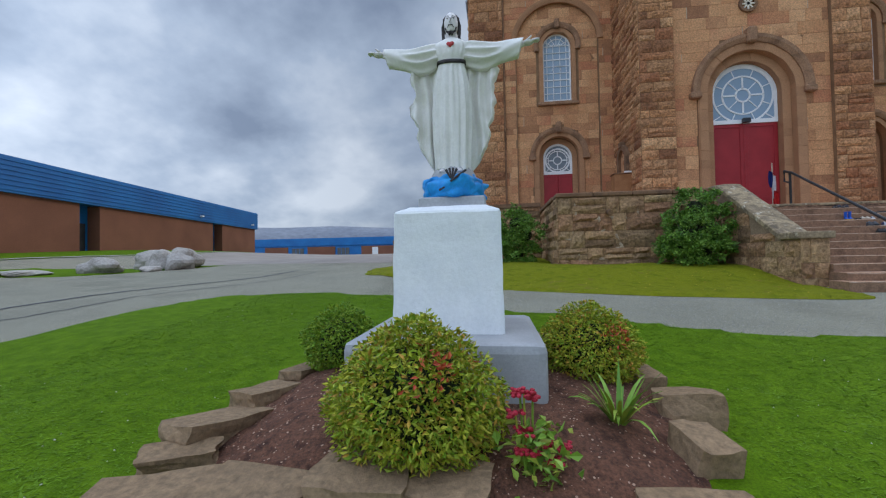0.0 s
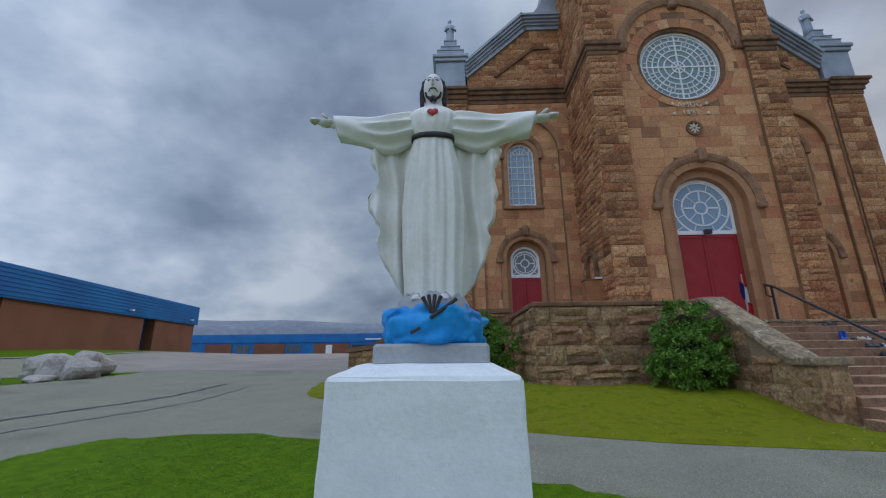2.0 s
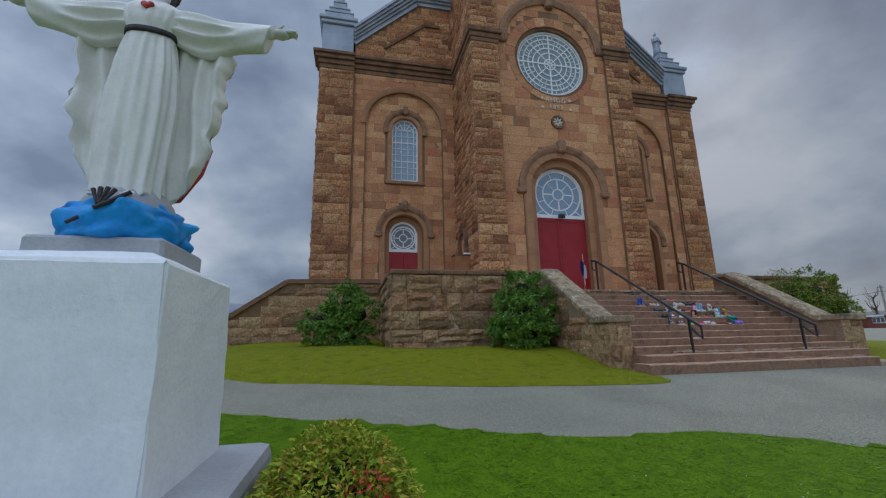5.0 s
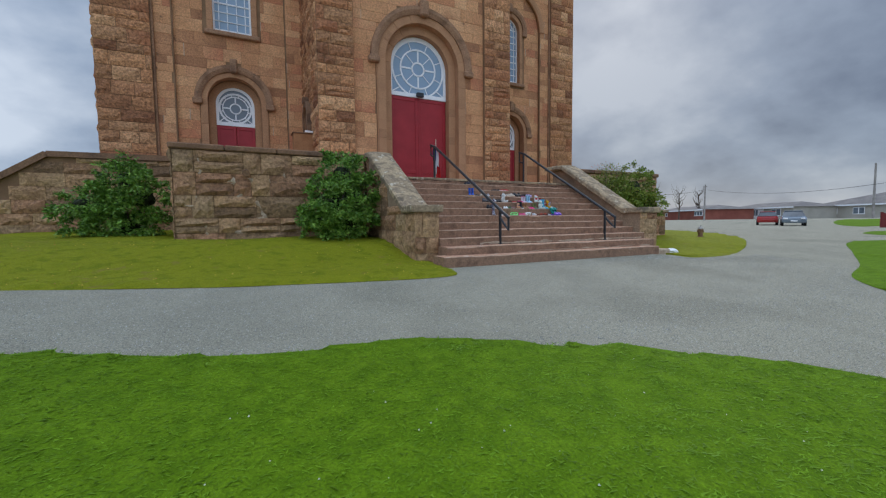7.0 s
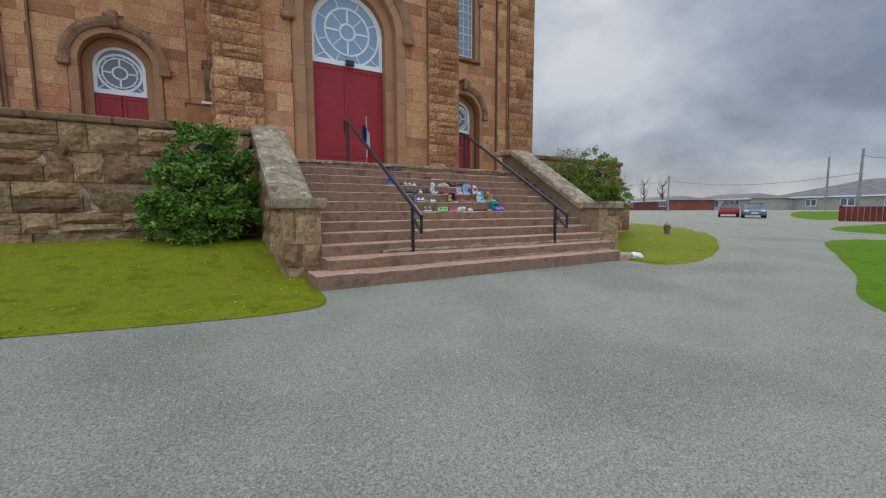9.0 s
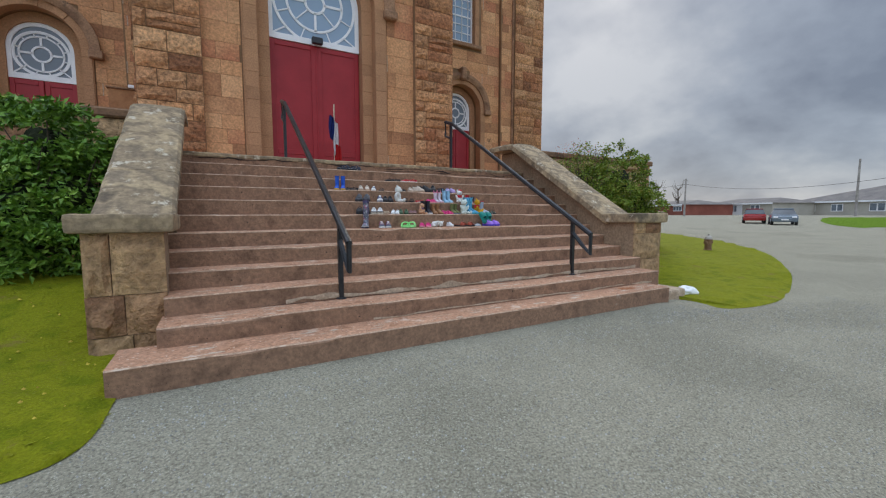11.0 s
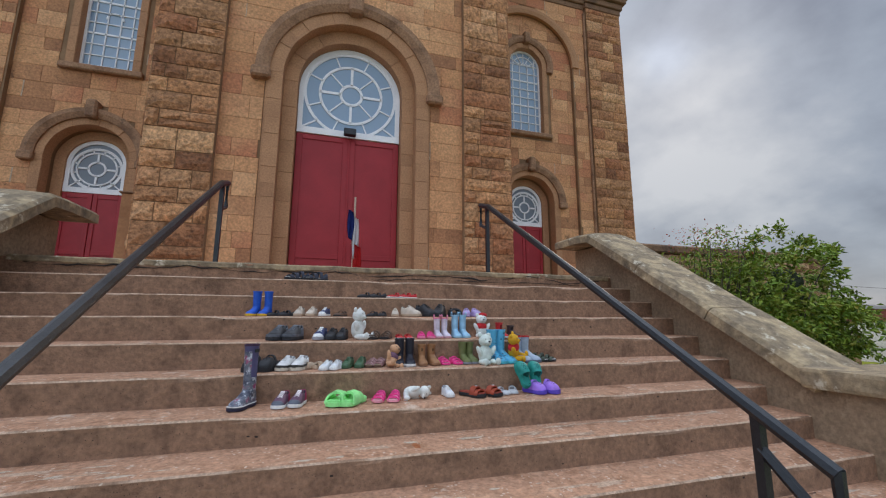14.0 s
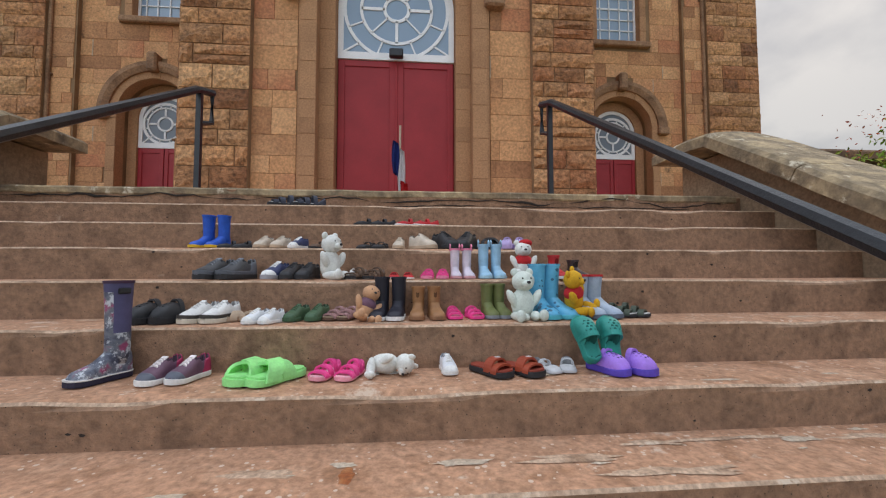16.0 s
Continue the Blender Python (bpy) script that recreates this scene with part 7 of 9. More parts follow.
# ---------------- school, far buildings, parked cars ----------------
M_window_lit = surface("pale_window_glass", [(0.10, 0.12, 0.14), (0.18, 0.21, 0.24)], scale=0.5, rough=0.15, bump=0, fine=4, dirt=0.15)
M_grey_siding = surface("grey_beige_siding", [(0.36, 0.335, 0.28), (0.43, 0.40, 0.34)], scale=0.6, rough=0.8, bump=0.2, fine=9, dirt=0.1)
M_shingle = surface("grey_brown_shingle", [(0.13, 0.12, 0.115), (0.20, 0.18, 0.165)], scale=0.8, rough=0.9, bump=0.3, fine=6, dirt=0.2)
M_red_brick = surface("red_brown_brick", [(0.22, 0.065, 0.045), (0.29, 0.095, 0.065)], scale=0.6, rough=0.9, bump=0.3, fine=10, dirt=0.2)
M_pole = surface("grey_weathered_wood", [(0.24, 0.22, 0.20), (0.36, 0.33, 0.30)], scale=2, rough=0.9, bump=0.3, fine=20, dirt=0.2)
M_car_red = surface("red_car_paint", [(0.33, 0.012, 0.012), (0.38, 0.018, 0.016)], scale=1, rough=0.25, bump=0, fine=8, dirt=0.05, coat=0.6)
M_car_grey = surface("blue_grey_car_paint", [(0.13, 0.17, 0.20), (0.17, 0.21, 0.25)], scale=1, rough=0.25, bump=0, fine=8, dirt=0.05, coat=0.6)
M_rubber = surface("black_rubber", [(0.015, 0.015, 0.016), (0.03, 0.03, 0.03)], scale=10, rough=0.8, bump=0.2, fine=60, dirt=0.2)
M_fence = surface("dark_red_fence_paint", [(0.14, 0.016, 0.014), (0.19, 0.024, 0.02)], scale=1, rough=0.7, bump=0.2, fine=14, dirt=0.15)


def school():
    sch = thing("school_building", "low brown brick school with a deep blue metal fascia", "school", pose(-31, 48.6, 2.0, 0, 0, 7) @ pose(0, -13.6, 0))
    o = Vector((-31, 35, 2.0))
    loc = lambda x0, x1, y0, y1, z0, z1, bv=0.0: box(x0 - o.x, x1 - o.x, y0 - o.y, y1 - o.y, z0 - o.z, z1 - o.z, bv)
    y0, y1 = 2.0, 48.6
    base = 1.2
    # brick bays between door recesses
    doors = [(23.6, 25.2), (39.2, 41.0)]
    edges = [y0] + [v for d in doors for v in d] + [y1]
    for a, b in zip(edges[::2], edges[1::2]):
        part("brick_wall", loc(-46, -31, a, b, base, 5.55), M_school_brick, sch, "brown brick wall")
    for a, b in doors:
        part("recess_wall", loc(-46, -31.9, a, b, base, 5.55), M_school_blue, sch, "blue panelled recess")
        d = part("door", loc(-31.9, -31.84, a + 0.25, b - 0.25, 2.0, 4.3), M_dark_glass, sch, "dark glazed entrance door")
        part("door_frame", loc(-31.86, -31.8, a + 0.15, a + 0.25, 2.0, 4.4), M_paint_white, d).parent = d
    for k in range(15):
        part("fascia_panel", loc(-46.3, -30.75 + 0.05 * (k % 2), y0, y1 + 0.25, 5.55 + 0.1393 * k, 5.6893 + 0.1393 * k), M_school_blue, sch, "blue profiled metal fascia")
    part("roof", loc(-46, -31, y0, y1, 7.62, 7.68), M_shingle, sch)
    for yy in (36.5, 47.0, 15.0):
        part("wall_lamp", loc(-30.75, -30.45, yy, yy + 0.3, 5.95, 6.1), M_paint_white, sch, "small white wall lamp")
    return sch


school()


def school_annex():
    sch = thing("school_wing", "far low school wing, blue metal over brick bays", "school", pose(-36, 92, 2.4))
    add = lambda name, x0, x1, z0, z1, mat, y=0.0, label="": part(name, box(x0, x1, y, y + 6, z0, z1), mat, sch, label)
    add("blue_wall", -24, 40, -0.6, 2.5, M_school_blue, 0.1, "blue metal wall")
    add("fascia", -24, 40, 2.5, 4.3, M_school_blue, -0.15, "blue metal fascia")
    for a, b in ((-9, -2), (4.5, 12.5), (21, 25.5), (-20, -14)):
        add("brick_bay", a, b, -0.6, 2.2, M_school_brick, -0.05, "brown brick bay")
    for a, b in ((-13, -10), (-1.5, 1.5), (13, 20), (26, 32), (34, 39)):
        w = add("window", a, b, 0.3, 1.9, M_dark_glass, 0.02, "dark ribbon window")
        for k in range(1, int(b - a)):
            part("mullion", box(a + k - 0.05, a + k + 0.05, 0.0, 0.02, 0.3, 1.9), M_school_blue, w)
    add("door", 7.2, 8.6, -0.3, 1.9, M_paint_white, -0.1, "white door")
    part("lamp", box(16, 19.5, -0.4, -0.16, 2.95, 3.2), M_paint_white, sch, "white strip lamp")


school_annex()


def boulder(x, y, size, rz, seed, label):
    bm = bmesh.new()
    blob(bm, (0, 0, 0), (1, 1, 1), 3, 0.55, 1.1, seed)
    for v in bm.verts:
        v.co = Vector((v.co.x * size[0], v.co.y * size[1], v.co.z * size[2]))
    ob = new("boulder", mesh_of(bm, "boulder", M_boulder))
    ob.matrix_basis = pose(x, y, ground_z(x, y) + size[2] * 0.62, 0, 0, rz)
    tagged(ob, label, "boulder", "boulders on the grass strip")


for k, (x, y, sx, sz, lab) in enumerate(((-17.6, 15.9, 0.85, 0.42, "rounded pale pinkish boulder on the grass strip"), (-19.6, 14.3, 0.9, 0.14, "flat pale boulder sunk in the grass"), (-17.3, 18.6, 0.9, 0.5, "grey boulder in a heap on the grass"), (-16.6, 18.3, 0.75, 0.62, "grey boulder in a heap on the grass"), (-16.3, 19.2, 0.9, 0.75, "grey boulder in a heap on the grass"), (-15.9, 18.5, 0.8, 0.5, "pale blue-grey boulder in a heap"), (-16.4, 17.2, 0.62, 0.17, "flat pale boulder lying in the grass"))):
    boulder(x, y, (sx, sx * 0.7, sz), 20 * k, k * 4.3 + 1, lab)


def car(name, x, y, rz, mat, label):
    c = thing(name, label, "car", pose(x, y, ground_z(x, y), 0, 0, rz), "parked cars")
    bm = bmesh.new()
    # side outline, swept across the width with tumblehome
    low = [(-2.1, 0.28), (-2.15, 0.62), (-2.0, 0.82), (-1.1, 0.95), (1.3, 0.98), (2.0, 0.90), (2.12, 0.62), (2.08, 0.28)]
    vs = [[bm.verts.new((px, s * 0.88, pz)) for px, pz in low] for s in (-1, 1)]
    bm.faces.new(vs[0])
    bm.faces.new(vs[1][::-1])
    for k in range(len(low)):
        bm.faces.new((vs[0][k], vs[1][k], vs[1][(k + 1) % len(low)], vs[0][(k + 1) % len(low)]))
    bmesh.ops.recalc_face_normals(bm, faces=bm.faces)
    bmesh.ops.bevel(bm, geom=bm.edges[:], offset=0.07, segments=2, affect="EDGES")
    part("body", bm, mat, c)
    for nm, inset, m2, zt in (("cabin_glass", 0.0, M_dark_glass, 1.40),):
        cb = bmesh.new()
        up = [(-1.15, 0.93), (-0.55, zt), (0.9, zt), (1.75, 0.95)]
        w = [0.84, 0.66, 0.66, 0.82]
        vs = [[cb.verts.new((p[0], s * w[k], p[1])) for k, p in enumerate(up)] for s in (-1, 1)]
        cb.faces.new(vs[0])
        cb.faces.new(vs[1][::-1])
        for k in range(4):
            cb.faces.new((vs[0][k], vs[1][k], vs[1][(k + 1) % 4], vs[0][(k + 1) % 4]))
        bmesh.ops.recalc_face_normals(cb, faces=cb.faces)
        part("cabin_glass", cb, M_dark_glass, c, "dark tinted glass")
    part("roof", box(-0.6, 0.95, -0.68, 0.68, 1.385, 1.46, 0.03, 2), mat, c)
    for px in (-1.35, 1.35):
        for s in (-1, 1):
            wb = lathe([(0.32, -0.1), (0.33, -0.06), (0.33, 0.06), (0.32, 0.1)], 20)
            w = part("wheel", wb, M_rubber, c, "black tyre", m=pose(px, s * 0.82, 0.33, 90))
            part("rim", lathe([(0.2, -0.11), (0.2, 0.11)], 12), M_metal_roof, w)
    for s in (-1, 1):
        part("headlight", box(-2.16, -2.05, s * 0.62 - 0.16, s * 0.62 + 0.16, 0.62, 0.76, 0.02), M_paint_white, c, "clear headlight")
        part("tail_light", box(2.03, 2.13, s * 0.66 - 0.13, s * 0.66 + 0.13, 0.66, 0.84, 0.02), M_heart, c, "red tail light")
    part("number_plate", box(-2.17, -2.14, -0.25, 0.25, 0.42, 0.53), M_paint_white, c, "pale number plate")
    return c


car("parked_car", 54.6, 25.3, 205, M_car_red, "red hatchback parked on the asphalt")
car("parked_car", 51.4, 21.7, 25, M_car_grey, "blue-grey saloon parked on the asphalt")


def far_house(name, x, y, rz, w, d, eave, ridge, mat, roof_mat, label, wins, hip=0.35, doors=()):
    z = ground_z(x, y)
    hs = thing(name, label, "house", pose(x, y, z, 0, 0, rz))
    part("wall", box(-w / 2, w / 2, 0, d, -0.5, eave), mat, hs)
    bm = bmesh.new()
    e = 0.5
    vs = [bm.verts.new(p) for p in ((-w / 2 - e, -e, eave), (w / 2 + e, -e, eave), (w / 2 + e, d + e, eave), (-w / 2 - e, d + e, eave), (-w / 2 + w * hip, d / 2, ridge), (w / 2 - w * hip, d / 2, ridge))]
    for f in ((0, 1, 5, 4), (1, 2, 5), (2, 3, 4, 5), (3, 0, 4), (3, 2, 1, 0)):
        bm.faces.new([vs[i] for i in f])
    part("roof", bm, roof_mat, hs, "low hipped roof")
    part("fascia", box(-w / 2 - e, w / 2 + e, -e - 0.03, -e, eave - 0.22, eave + 0.02), M_paint_white, hs)
    for a, b, z0, z1 in wins:
        wd = part("window", box(a, b, -0.06, 0.1, z0, z1), M_paint_white, hs, "white framed window")
        n = max(1, round((b - a) / 0.9))
        for k in range(n):
            q = (b - a) / n
            part("pane", box(a + k * q + 0.1, a + (k + 1) * q - 0.1, -0.09, -0.06, z0 + 0.12, z1 - 0.12), M_window_lit, wd)
    for a, b in doors:
        part("door", box(a, b, -0.05, 0.1, 0, 2.05), M_paint_white, hs, "white glazed doors")
    return hs


far_house("bungalow", 102.0, 28.5, -106, 25, 15, 2.5, 5.6, M_grey_siding, M_shingle, "grey bungalow with a broad hipped shingle roof", ((-10.5, -8.5, 0.7, 2.0), (-6.0, -4.2, 0.7, 2.0), (-0.5, 1.6, 0.7, 2.1), (5.5, 8.5, 0.7, 2.1)), 0.46)
far_house("bungalow_wing", 99.0, 47.5, -112, 16, 10, 2.3, 3.4, M_grey_siding, M_shingle, "low grey bungalow wing with white doors", ((-5.5, -3.5, 0.6, 2.0), (3.5, 5.5, 0.6, 2.0), (-1.0, 0.4, 0.6, 2.0)), 0.2, ((-1.2, 1.6),))
far_house("brick_hall", 92.0, 60.5, -118, 21, 10, 2.1, 3.1, M_red_brick, M_shingle, "long low red brick hall under a brown roof", ((-8.5, -7.0, 0.8, 1.7), (-6.6, -5.1, 0.8, 1.7), (-4.7, -3.2, 0.8, 1.7), (7.4, 10.2, 0.8, 1.8)), 0.15)
far_house("red_cottage", 91.0, 75.0, -118, 8, 8, 2.7, 4.4, M_red_brick, M_fence, "small dark red cottage beside the hall", ((-2, 0, 1.0, 2.2),), 0.3)


def pole(name, x, y, hh, lean, label, arms=()):
    p = thing(name, label, "pole", pose(x, y, ground_z(x, y)))
    part("shaft", tube([(0, 0, -0.3), (lean, 0, hh)], 0.16, 10, taper=0.11), M_pole, p)
    for z, ln in arms:
        part("cross_arm", box(lean * z / hh - ln, lean * z / hh + ln, -0.05, 0.05, z, z + 0.12), M_pole, p)
    return p


pole("utility_pole", 64.8, 17.7, 6.9, 0.3, "leaning grey wooden utility pole")
pole("utility_pole", 66.5, 15.0, 6.2, 0.0, "grey wooden utility pole with a cross arm", ((5.7, 1.1),))
pole("flag_pole", 82.0, 25.2, 7.6, 0.0, "thin pale pole behind the bungalow")
pole("utility_pole", 75.0, 44.0, 6.2, 0.0, "thin far wooden pole", ((5.8, 0.5),))
pole("utility_pole", 72.0, 52.0, 5.2, 0.0, "thin far wooden pole")


def wire(a, b, sag, name="overhead_wire"):
    a, b = Vector(a), Vector(b)
    pts = [a.lerp(b, k / 12) - Vector((0, 0, sag * 4 * (k / 12) * (1 - k / 12))) for k in range(13)]
    ob = new(name, mesh_of(tube(pts, 0.02, 5), name, M_rubber))
    tagged(ob, "black overhead wire between the poles", "wire")


wire((65.1, 17.7, 7.2), (66.5, 15.0, 6.9), 0.2)
wire((65.1, 17.7, 5.4), (75.0, 44.0, 6.6), 1.0)
wire((75.0, 44.0, 6.6), (72.0, 52.0, 6.2), 0.3)
wire((66.0, 15.0, 6.9), (80, -10, 7.4), 1.0)

# dark red board fence
fence = thing("board_fence", "dark red painted board fence beside the verge", "fence", pose(44.2, 11.9, ground_z(44.2, 11.9), 0, 0, -62))
for k in range(34):
    part("board", box(-1.6 + k * 0.3, -1.6 + k * 0.3 + 0.27, 0, 0.03, 0, 1.02), M_fence, fence)
for k in range(5):
    part("post", box(-1.65 + k * 2.5, -1.5 + k * 2.5, 0.03, 0.15, 0, 1.1), M_fence, fence)

# far bare trees
def bare_tree(x, y, hh, seed):
    z = ground_z(x, y)
    t = thing("bare_tree", "leafless far tree with thin reddish twigs", "tree", pose(x, y, z), "bare far trees")
    rnd = random.Random(seed)
    part("trunk", tube([(0, 0, 0), (0.1, 0, hh * 0.5), (0, 0.1, hh * 0.85)], 0.16, 7, taper=0.05), M_bark, t)
    for _ in range(26):
        zz = rnd.uniform(0.3, 0.85) * hh
        a = rnd.uniform(0, 6.28)
        ln = rnd.uniform(0.15, 0.35) * hh
        part("branch", tube([(0, 0, zz), (ln * 0.5 * math.cos(a), ln * 0.5 * math.sin(a), zz + ln * 0.4), (ln * 0.7 * math.cos(a), ln * 0.7 * math.sin(a), zz + ln)], 0.05, 4, taper=0.012), M_bark, t)


for k, (x, y) in enumerate(((86, 62), (88, 57), (90, 54))):
    bare_tree(x, y, 7.5 - k * 0.6, k + 60)

# hydrant, white bag, crate, outlet pipe
hyd = thing("fire_hydrant", "small dark weathered fire hydrant in the grass", "hydrant", pose(18.6, 11.0, ground_z(18.6, 11.0) + 0.03) @ Matrix.Diagonal((0.62, 0.62, 0.62, 1)))
part("barrel", lathe([(0.17, 0), (0.17, 0.05), (0.13, 0.07), (0.13, 0.42), (0.16, 0.44), (0.16, 0.5)], 16), M_dark_trim, hyd)
part("bonnet", lathe([(0.15, 0.5), (0.14, 0.58), (0.08, 0.64), (0.04, 0.66), (0.04, 0.72)], 16), M_boulder, hyd, "pale domed bonnet")
for s in (-1, 1):
    part("nozzle", lathe([(0.06, 0), (0.06, 0.1), (0.075, 0.11), (0.075, 0.15)], 10), M_dark_trim, hyd, m=pose(s * 0.1, 0, 0.36, 0, s * 90))

bag = bmesh.new()
blob(bag, (0, 0, 0.07), (0.17, 0.13, 0.085), 4, 0.3, 1.8, 4)
bag_ob = tagged(new("plastic_bag", mesh_of(bag, "plastic_bag", M_paint_white)), "crumpled white plastic bag on the asphalt edge", "bag")
bag_ob.matrix_basis = pose(13.03, 8.40, ground_z(13.03, 8.40) + 0.01)

crate = thing("wooden_cabinet", "brown plywood cabinet standing on the terrace", "cabinet", pose(5.28, 17.4, FLOOR))
part("body", box(-0.36, 0.32, -0.25, 0.25, 0, 2.02, 0.01), surface("brown_plywood", [(0.30, 0.13, 0.05), (0.40, 0.19, 0.08)], scale=3, rough=0.7, bump=0.2, fine=20, dirt=0.15), crate)
part("lid", box(-0.40, 0.36, -0.29, 0.29, 2.02, 2.06, 0.01), M_dark_trim, crate)
part("lamp", box(0.02, 0.3, -0.31, -0.2, 2.06, 2.13, 0.01), M_paint_white, crate, "white lamp")

outlet = tagged(new("drain_outlet", mesh_of(tube([(3.27, 12.3, 2.63), (3.27, 11.98, 2.63), (3.27, 11.86, 2.60)], 0.075, 12), "drain_outlet", M_dark_trim)), "dark clay pipe end in the terrace wall", "pipe")

# flag at the door
flag = thing("flag", "small blue white and red flag on a wooden pole", "flag", pose(9.63, 15.3, FLOOR))
part("pole", tube([(0, 0, 0), (0.01, 0, 1.82)], 0.018, 8), M_patch, flag, "pale wooden pole")
part("foot", lathe([(0.14, 0), (0.14, 0.04), (0.03, 0.06)], 16), M_black_iron, flag)
M_flag_blue = surface("blue_cloth", [(0.01, 0.025, 0.16), (0.015, 0.035, 0.2)], scale=8, rough=0.85, bump=0.2, fine=60, dirt=0.1)
M_flag_white = surface("white_cloth", [(0.66, 0.67, 0.70), (0.76, 0.77, 0.78)], scale=8, rough=0.85, bump=0.2, fine=60, dirt=0.08)
M_flag_red = surface("red_cloth", [(0.50, 0.012, 0.015), (0.58, 0.02, 0.02)], scale=8, rough=0.85, bump=0.2, fine=60, dirt=0.1)
for mat, lab, z0, z1, xa, xb in ((M_flag_blue, "blue stripe", 0.98, 1.56, -0.13, 0.0), (M_flag_white, "white stripe", 0.58, 1.42, -0.03, 0.10), (M_flag_red, "red stripe", 0.12, 0.86, 0.0, 0.16)):
    b = bmesh.new()
    rows = []
    for i in range(9):
        t = i / 8
        row = []
        for j in range(12):
            v = j / 11
            # limp cloth in soft folds, narrower where it is gathered
            x = xa + (xb - xa) * (0.5 + (t - 0.5) * (0.45 + 0.6 * math.sin(math.pi * (0.15 + 0.75 * v))))
            row.append(b.verts.new((x, -0.03 + 0.022 * math.sin(11 * t + 3 * v) - 0.01 * (mat is M_flag_red), z1 + (z0 - z1) * v - 0.06 * t)))
        rows.append(row)
    for r0, r1 in zip(rows, rows[1:]):
        for j in range(11):
            b.faces.new((r0[j], r0[j + 1], r1[j + 1], r1[j]))
    bmesh.ops.solidify(b, geom=b.faces[:], thickness=0.004)
    part("stripe", b, mat, flag, lab, smooth=True)

# ---------------- shoes and soft toys on the steps ----------------
COLOURS = {}


def leather(c, rough=0.55, dirt=0.12):
    key = (c, rough)
    if key not in COLOURS:
        lo = tuple(v * 0.85 for v in c)
        COLOURS[key] = surface("shoe_material", [lo, tuple(min(0.95, v * 1.1) for v in c)], scale=18, rough=rough, bump=0.15, fine=120, dirt=dirt * 0.6, bump_dist=0.003)
    return COLOURS[key]


BLACK, WHITE, NAVY, BROWN, TAN = (0.022, 0.022, 0.025), (0.72, 0.71, 0.69), (0.03, 0.045, 0.12), (0.11, 0.062, 0.04), (0.46, 0.34, 0.24)
BEIGE, PINK, HOT, RED, GREEN = (0.56, 0.47, 0.38), (0.75, 0.22, 0.34), (0.80, 0.06, 0.26), (0.50, 0.02, 0.025), (0.045, 0.10, 0.05)
GREY, LIME, PURPLE, TEAL, SKY = (0.22, 0.24, 0.27), (0.30, 0.80, 0.28), (0.38, 0.19, 0.72), (0.01, 0.26, 0.22), (0.08, 0.40, 0.60)
LILAC, SILVER, BLUE, RUST, OLIVE = (0.42, 0.32, 0.56), (0.50, 0.51, 0.53), (0.008, 0.09, 0.48), (0.33, 0.055, 0.025), (0.13, 0.15, 0.05)


def foot_w(t):
    """Half the foot's width from heel (0) to toe (1), against its greatest."""
    return float(np.interp(t, [0, 0.02, 0.06, 0.14, 0.3, 0.48, 0.62, 0.74, 0.84, 0.92, 0.97, 1.0], [0.25, 0.46, 0.64, 0.76, 0.76, 0.80, 0.94, 1.0, 0.98, 0.86, 0.64, 0.3]))


def sole_mesh(L, W, h0, h1, grow=1.06, heel=0.0):
    """A sole with an outlined edge, its heel at y = +L/2."""
    bm = bmesh.new()
    ts = [0, 0.01, 0.03, 0.07, 0.14, 0.24, 0.36, 0.48, 0.6, 0.7, 0.8, 0.88, 0.94, 0.98, 1.0]
    rings = []
    for k, q in ((h0, 0.95), (h0 + 0.2 * (h1 - h0), 1.0), (h1 - 0.15 * (h1 - h0), 1.0), (h1, 0.96)):
        right = [(foot_w(t) * W / 2 * grow * q, L / 2 * (1 + 0.02) - t * L * 1.04, k + (0.05 * L * max(0, t - 0.8) * 2 if k > h0 else 0.03 * L * max(0, t - 0.85) * 3) + heel * max(0, 0.5 - t)) for t in ts]
        rings.append([bm.verts.new(p) for p in right + [(-x, y, z) for x, y, z in right[::-1]]])
    n = len(rings[0])
    for a, b in zip(rings, rings[1:]):
        for i in range(n):
            bm.faces.new((a[i], a[(i + 1) % n], b[(i + 1) % n], b[i]))
    bm.faces.new(rings[0])
    bm.faces.new(rings[-1])
    bmesh.ops.recalc_face_normals(bm, faces=bm.faces)
    return bm


def upper_mesh(L, W, z0, heights, open0, open1, open_w, thick=0.1):
    """An upper with an opening for the foot; the lining's faces, darkened as if shaded, have material 1. heights: (t,
    height) pairs.
    """
    bm = bmesh.new()
    n, m = 30, 19
    rows = []
    hx, hy = [h[0] for h in heights], [h[1] for h in heights]
    for i in range(n + 1):
        t = i / n
        w = foot_w(t) * W / 2 * 0.99
        hh = float(np.interp(t, hx, hy)) * L
        gape = open_w * ramp01(open0, open0 + 0.08, t) * ramp01(open1, open1 - 0.16, t)
        row = []
        for k in range(m):
            a = math.pi * k / (m - 1)
            c, s = math.cos(a), math.sin(a)
            x = w * (abs(c) ** 0.75) * (1 if c > 0 else -1)
            z = hh * (s ** 0.62)
            if gape > 0.05:
                inner = abs(x) / w
                if inner < gape:
                    z = 0.12 * hh
            row.append(bm.verts.new((x, L / 2 - t * L, z0 + z)))
        rows.append(row)
    for i in range(n):
        t = (i + 0.5) / n
        for k in range(m - 1):
            f = bm.faces.new((rows[i][k], rows[i + 1][k], rows[i + 1][k + 1], rows[i][k + 1]))
            if open0 < t < open1 and 5 <= k <= m - 7:
                f.material_index = 1
    bm.faces.new(rows[0])
    bm.faces.new(rows[-1][::-1])
    bmesh.ops.recalc_face_normals(bm, faces=bm.faces)
    return bm


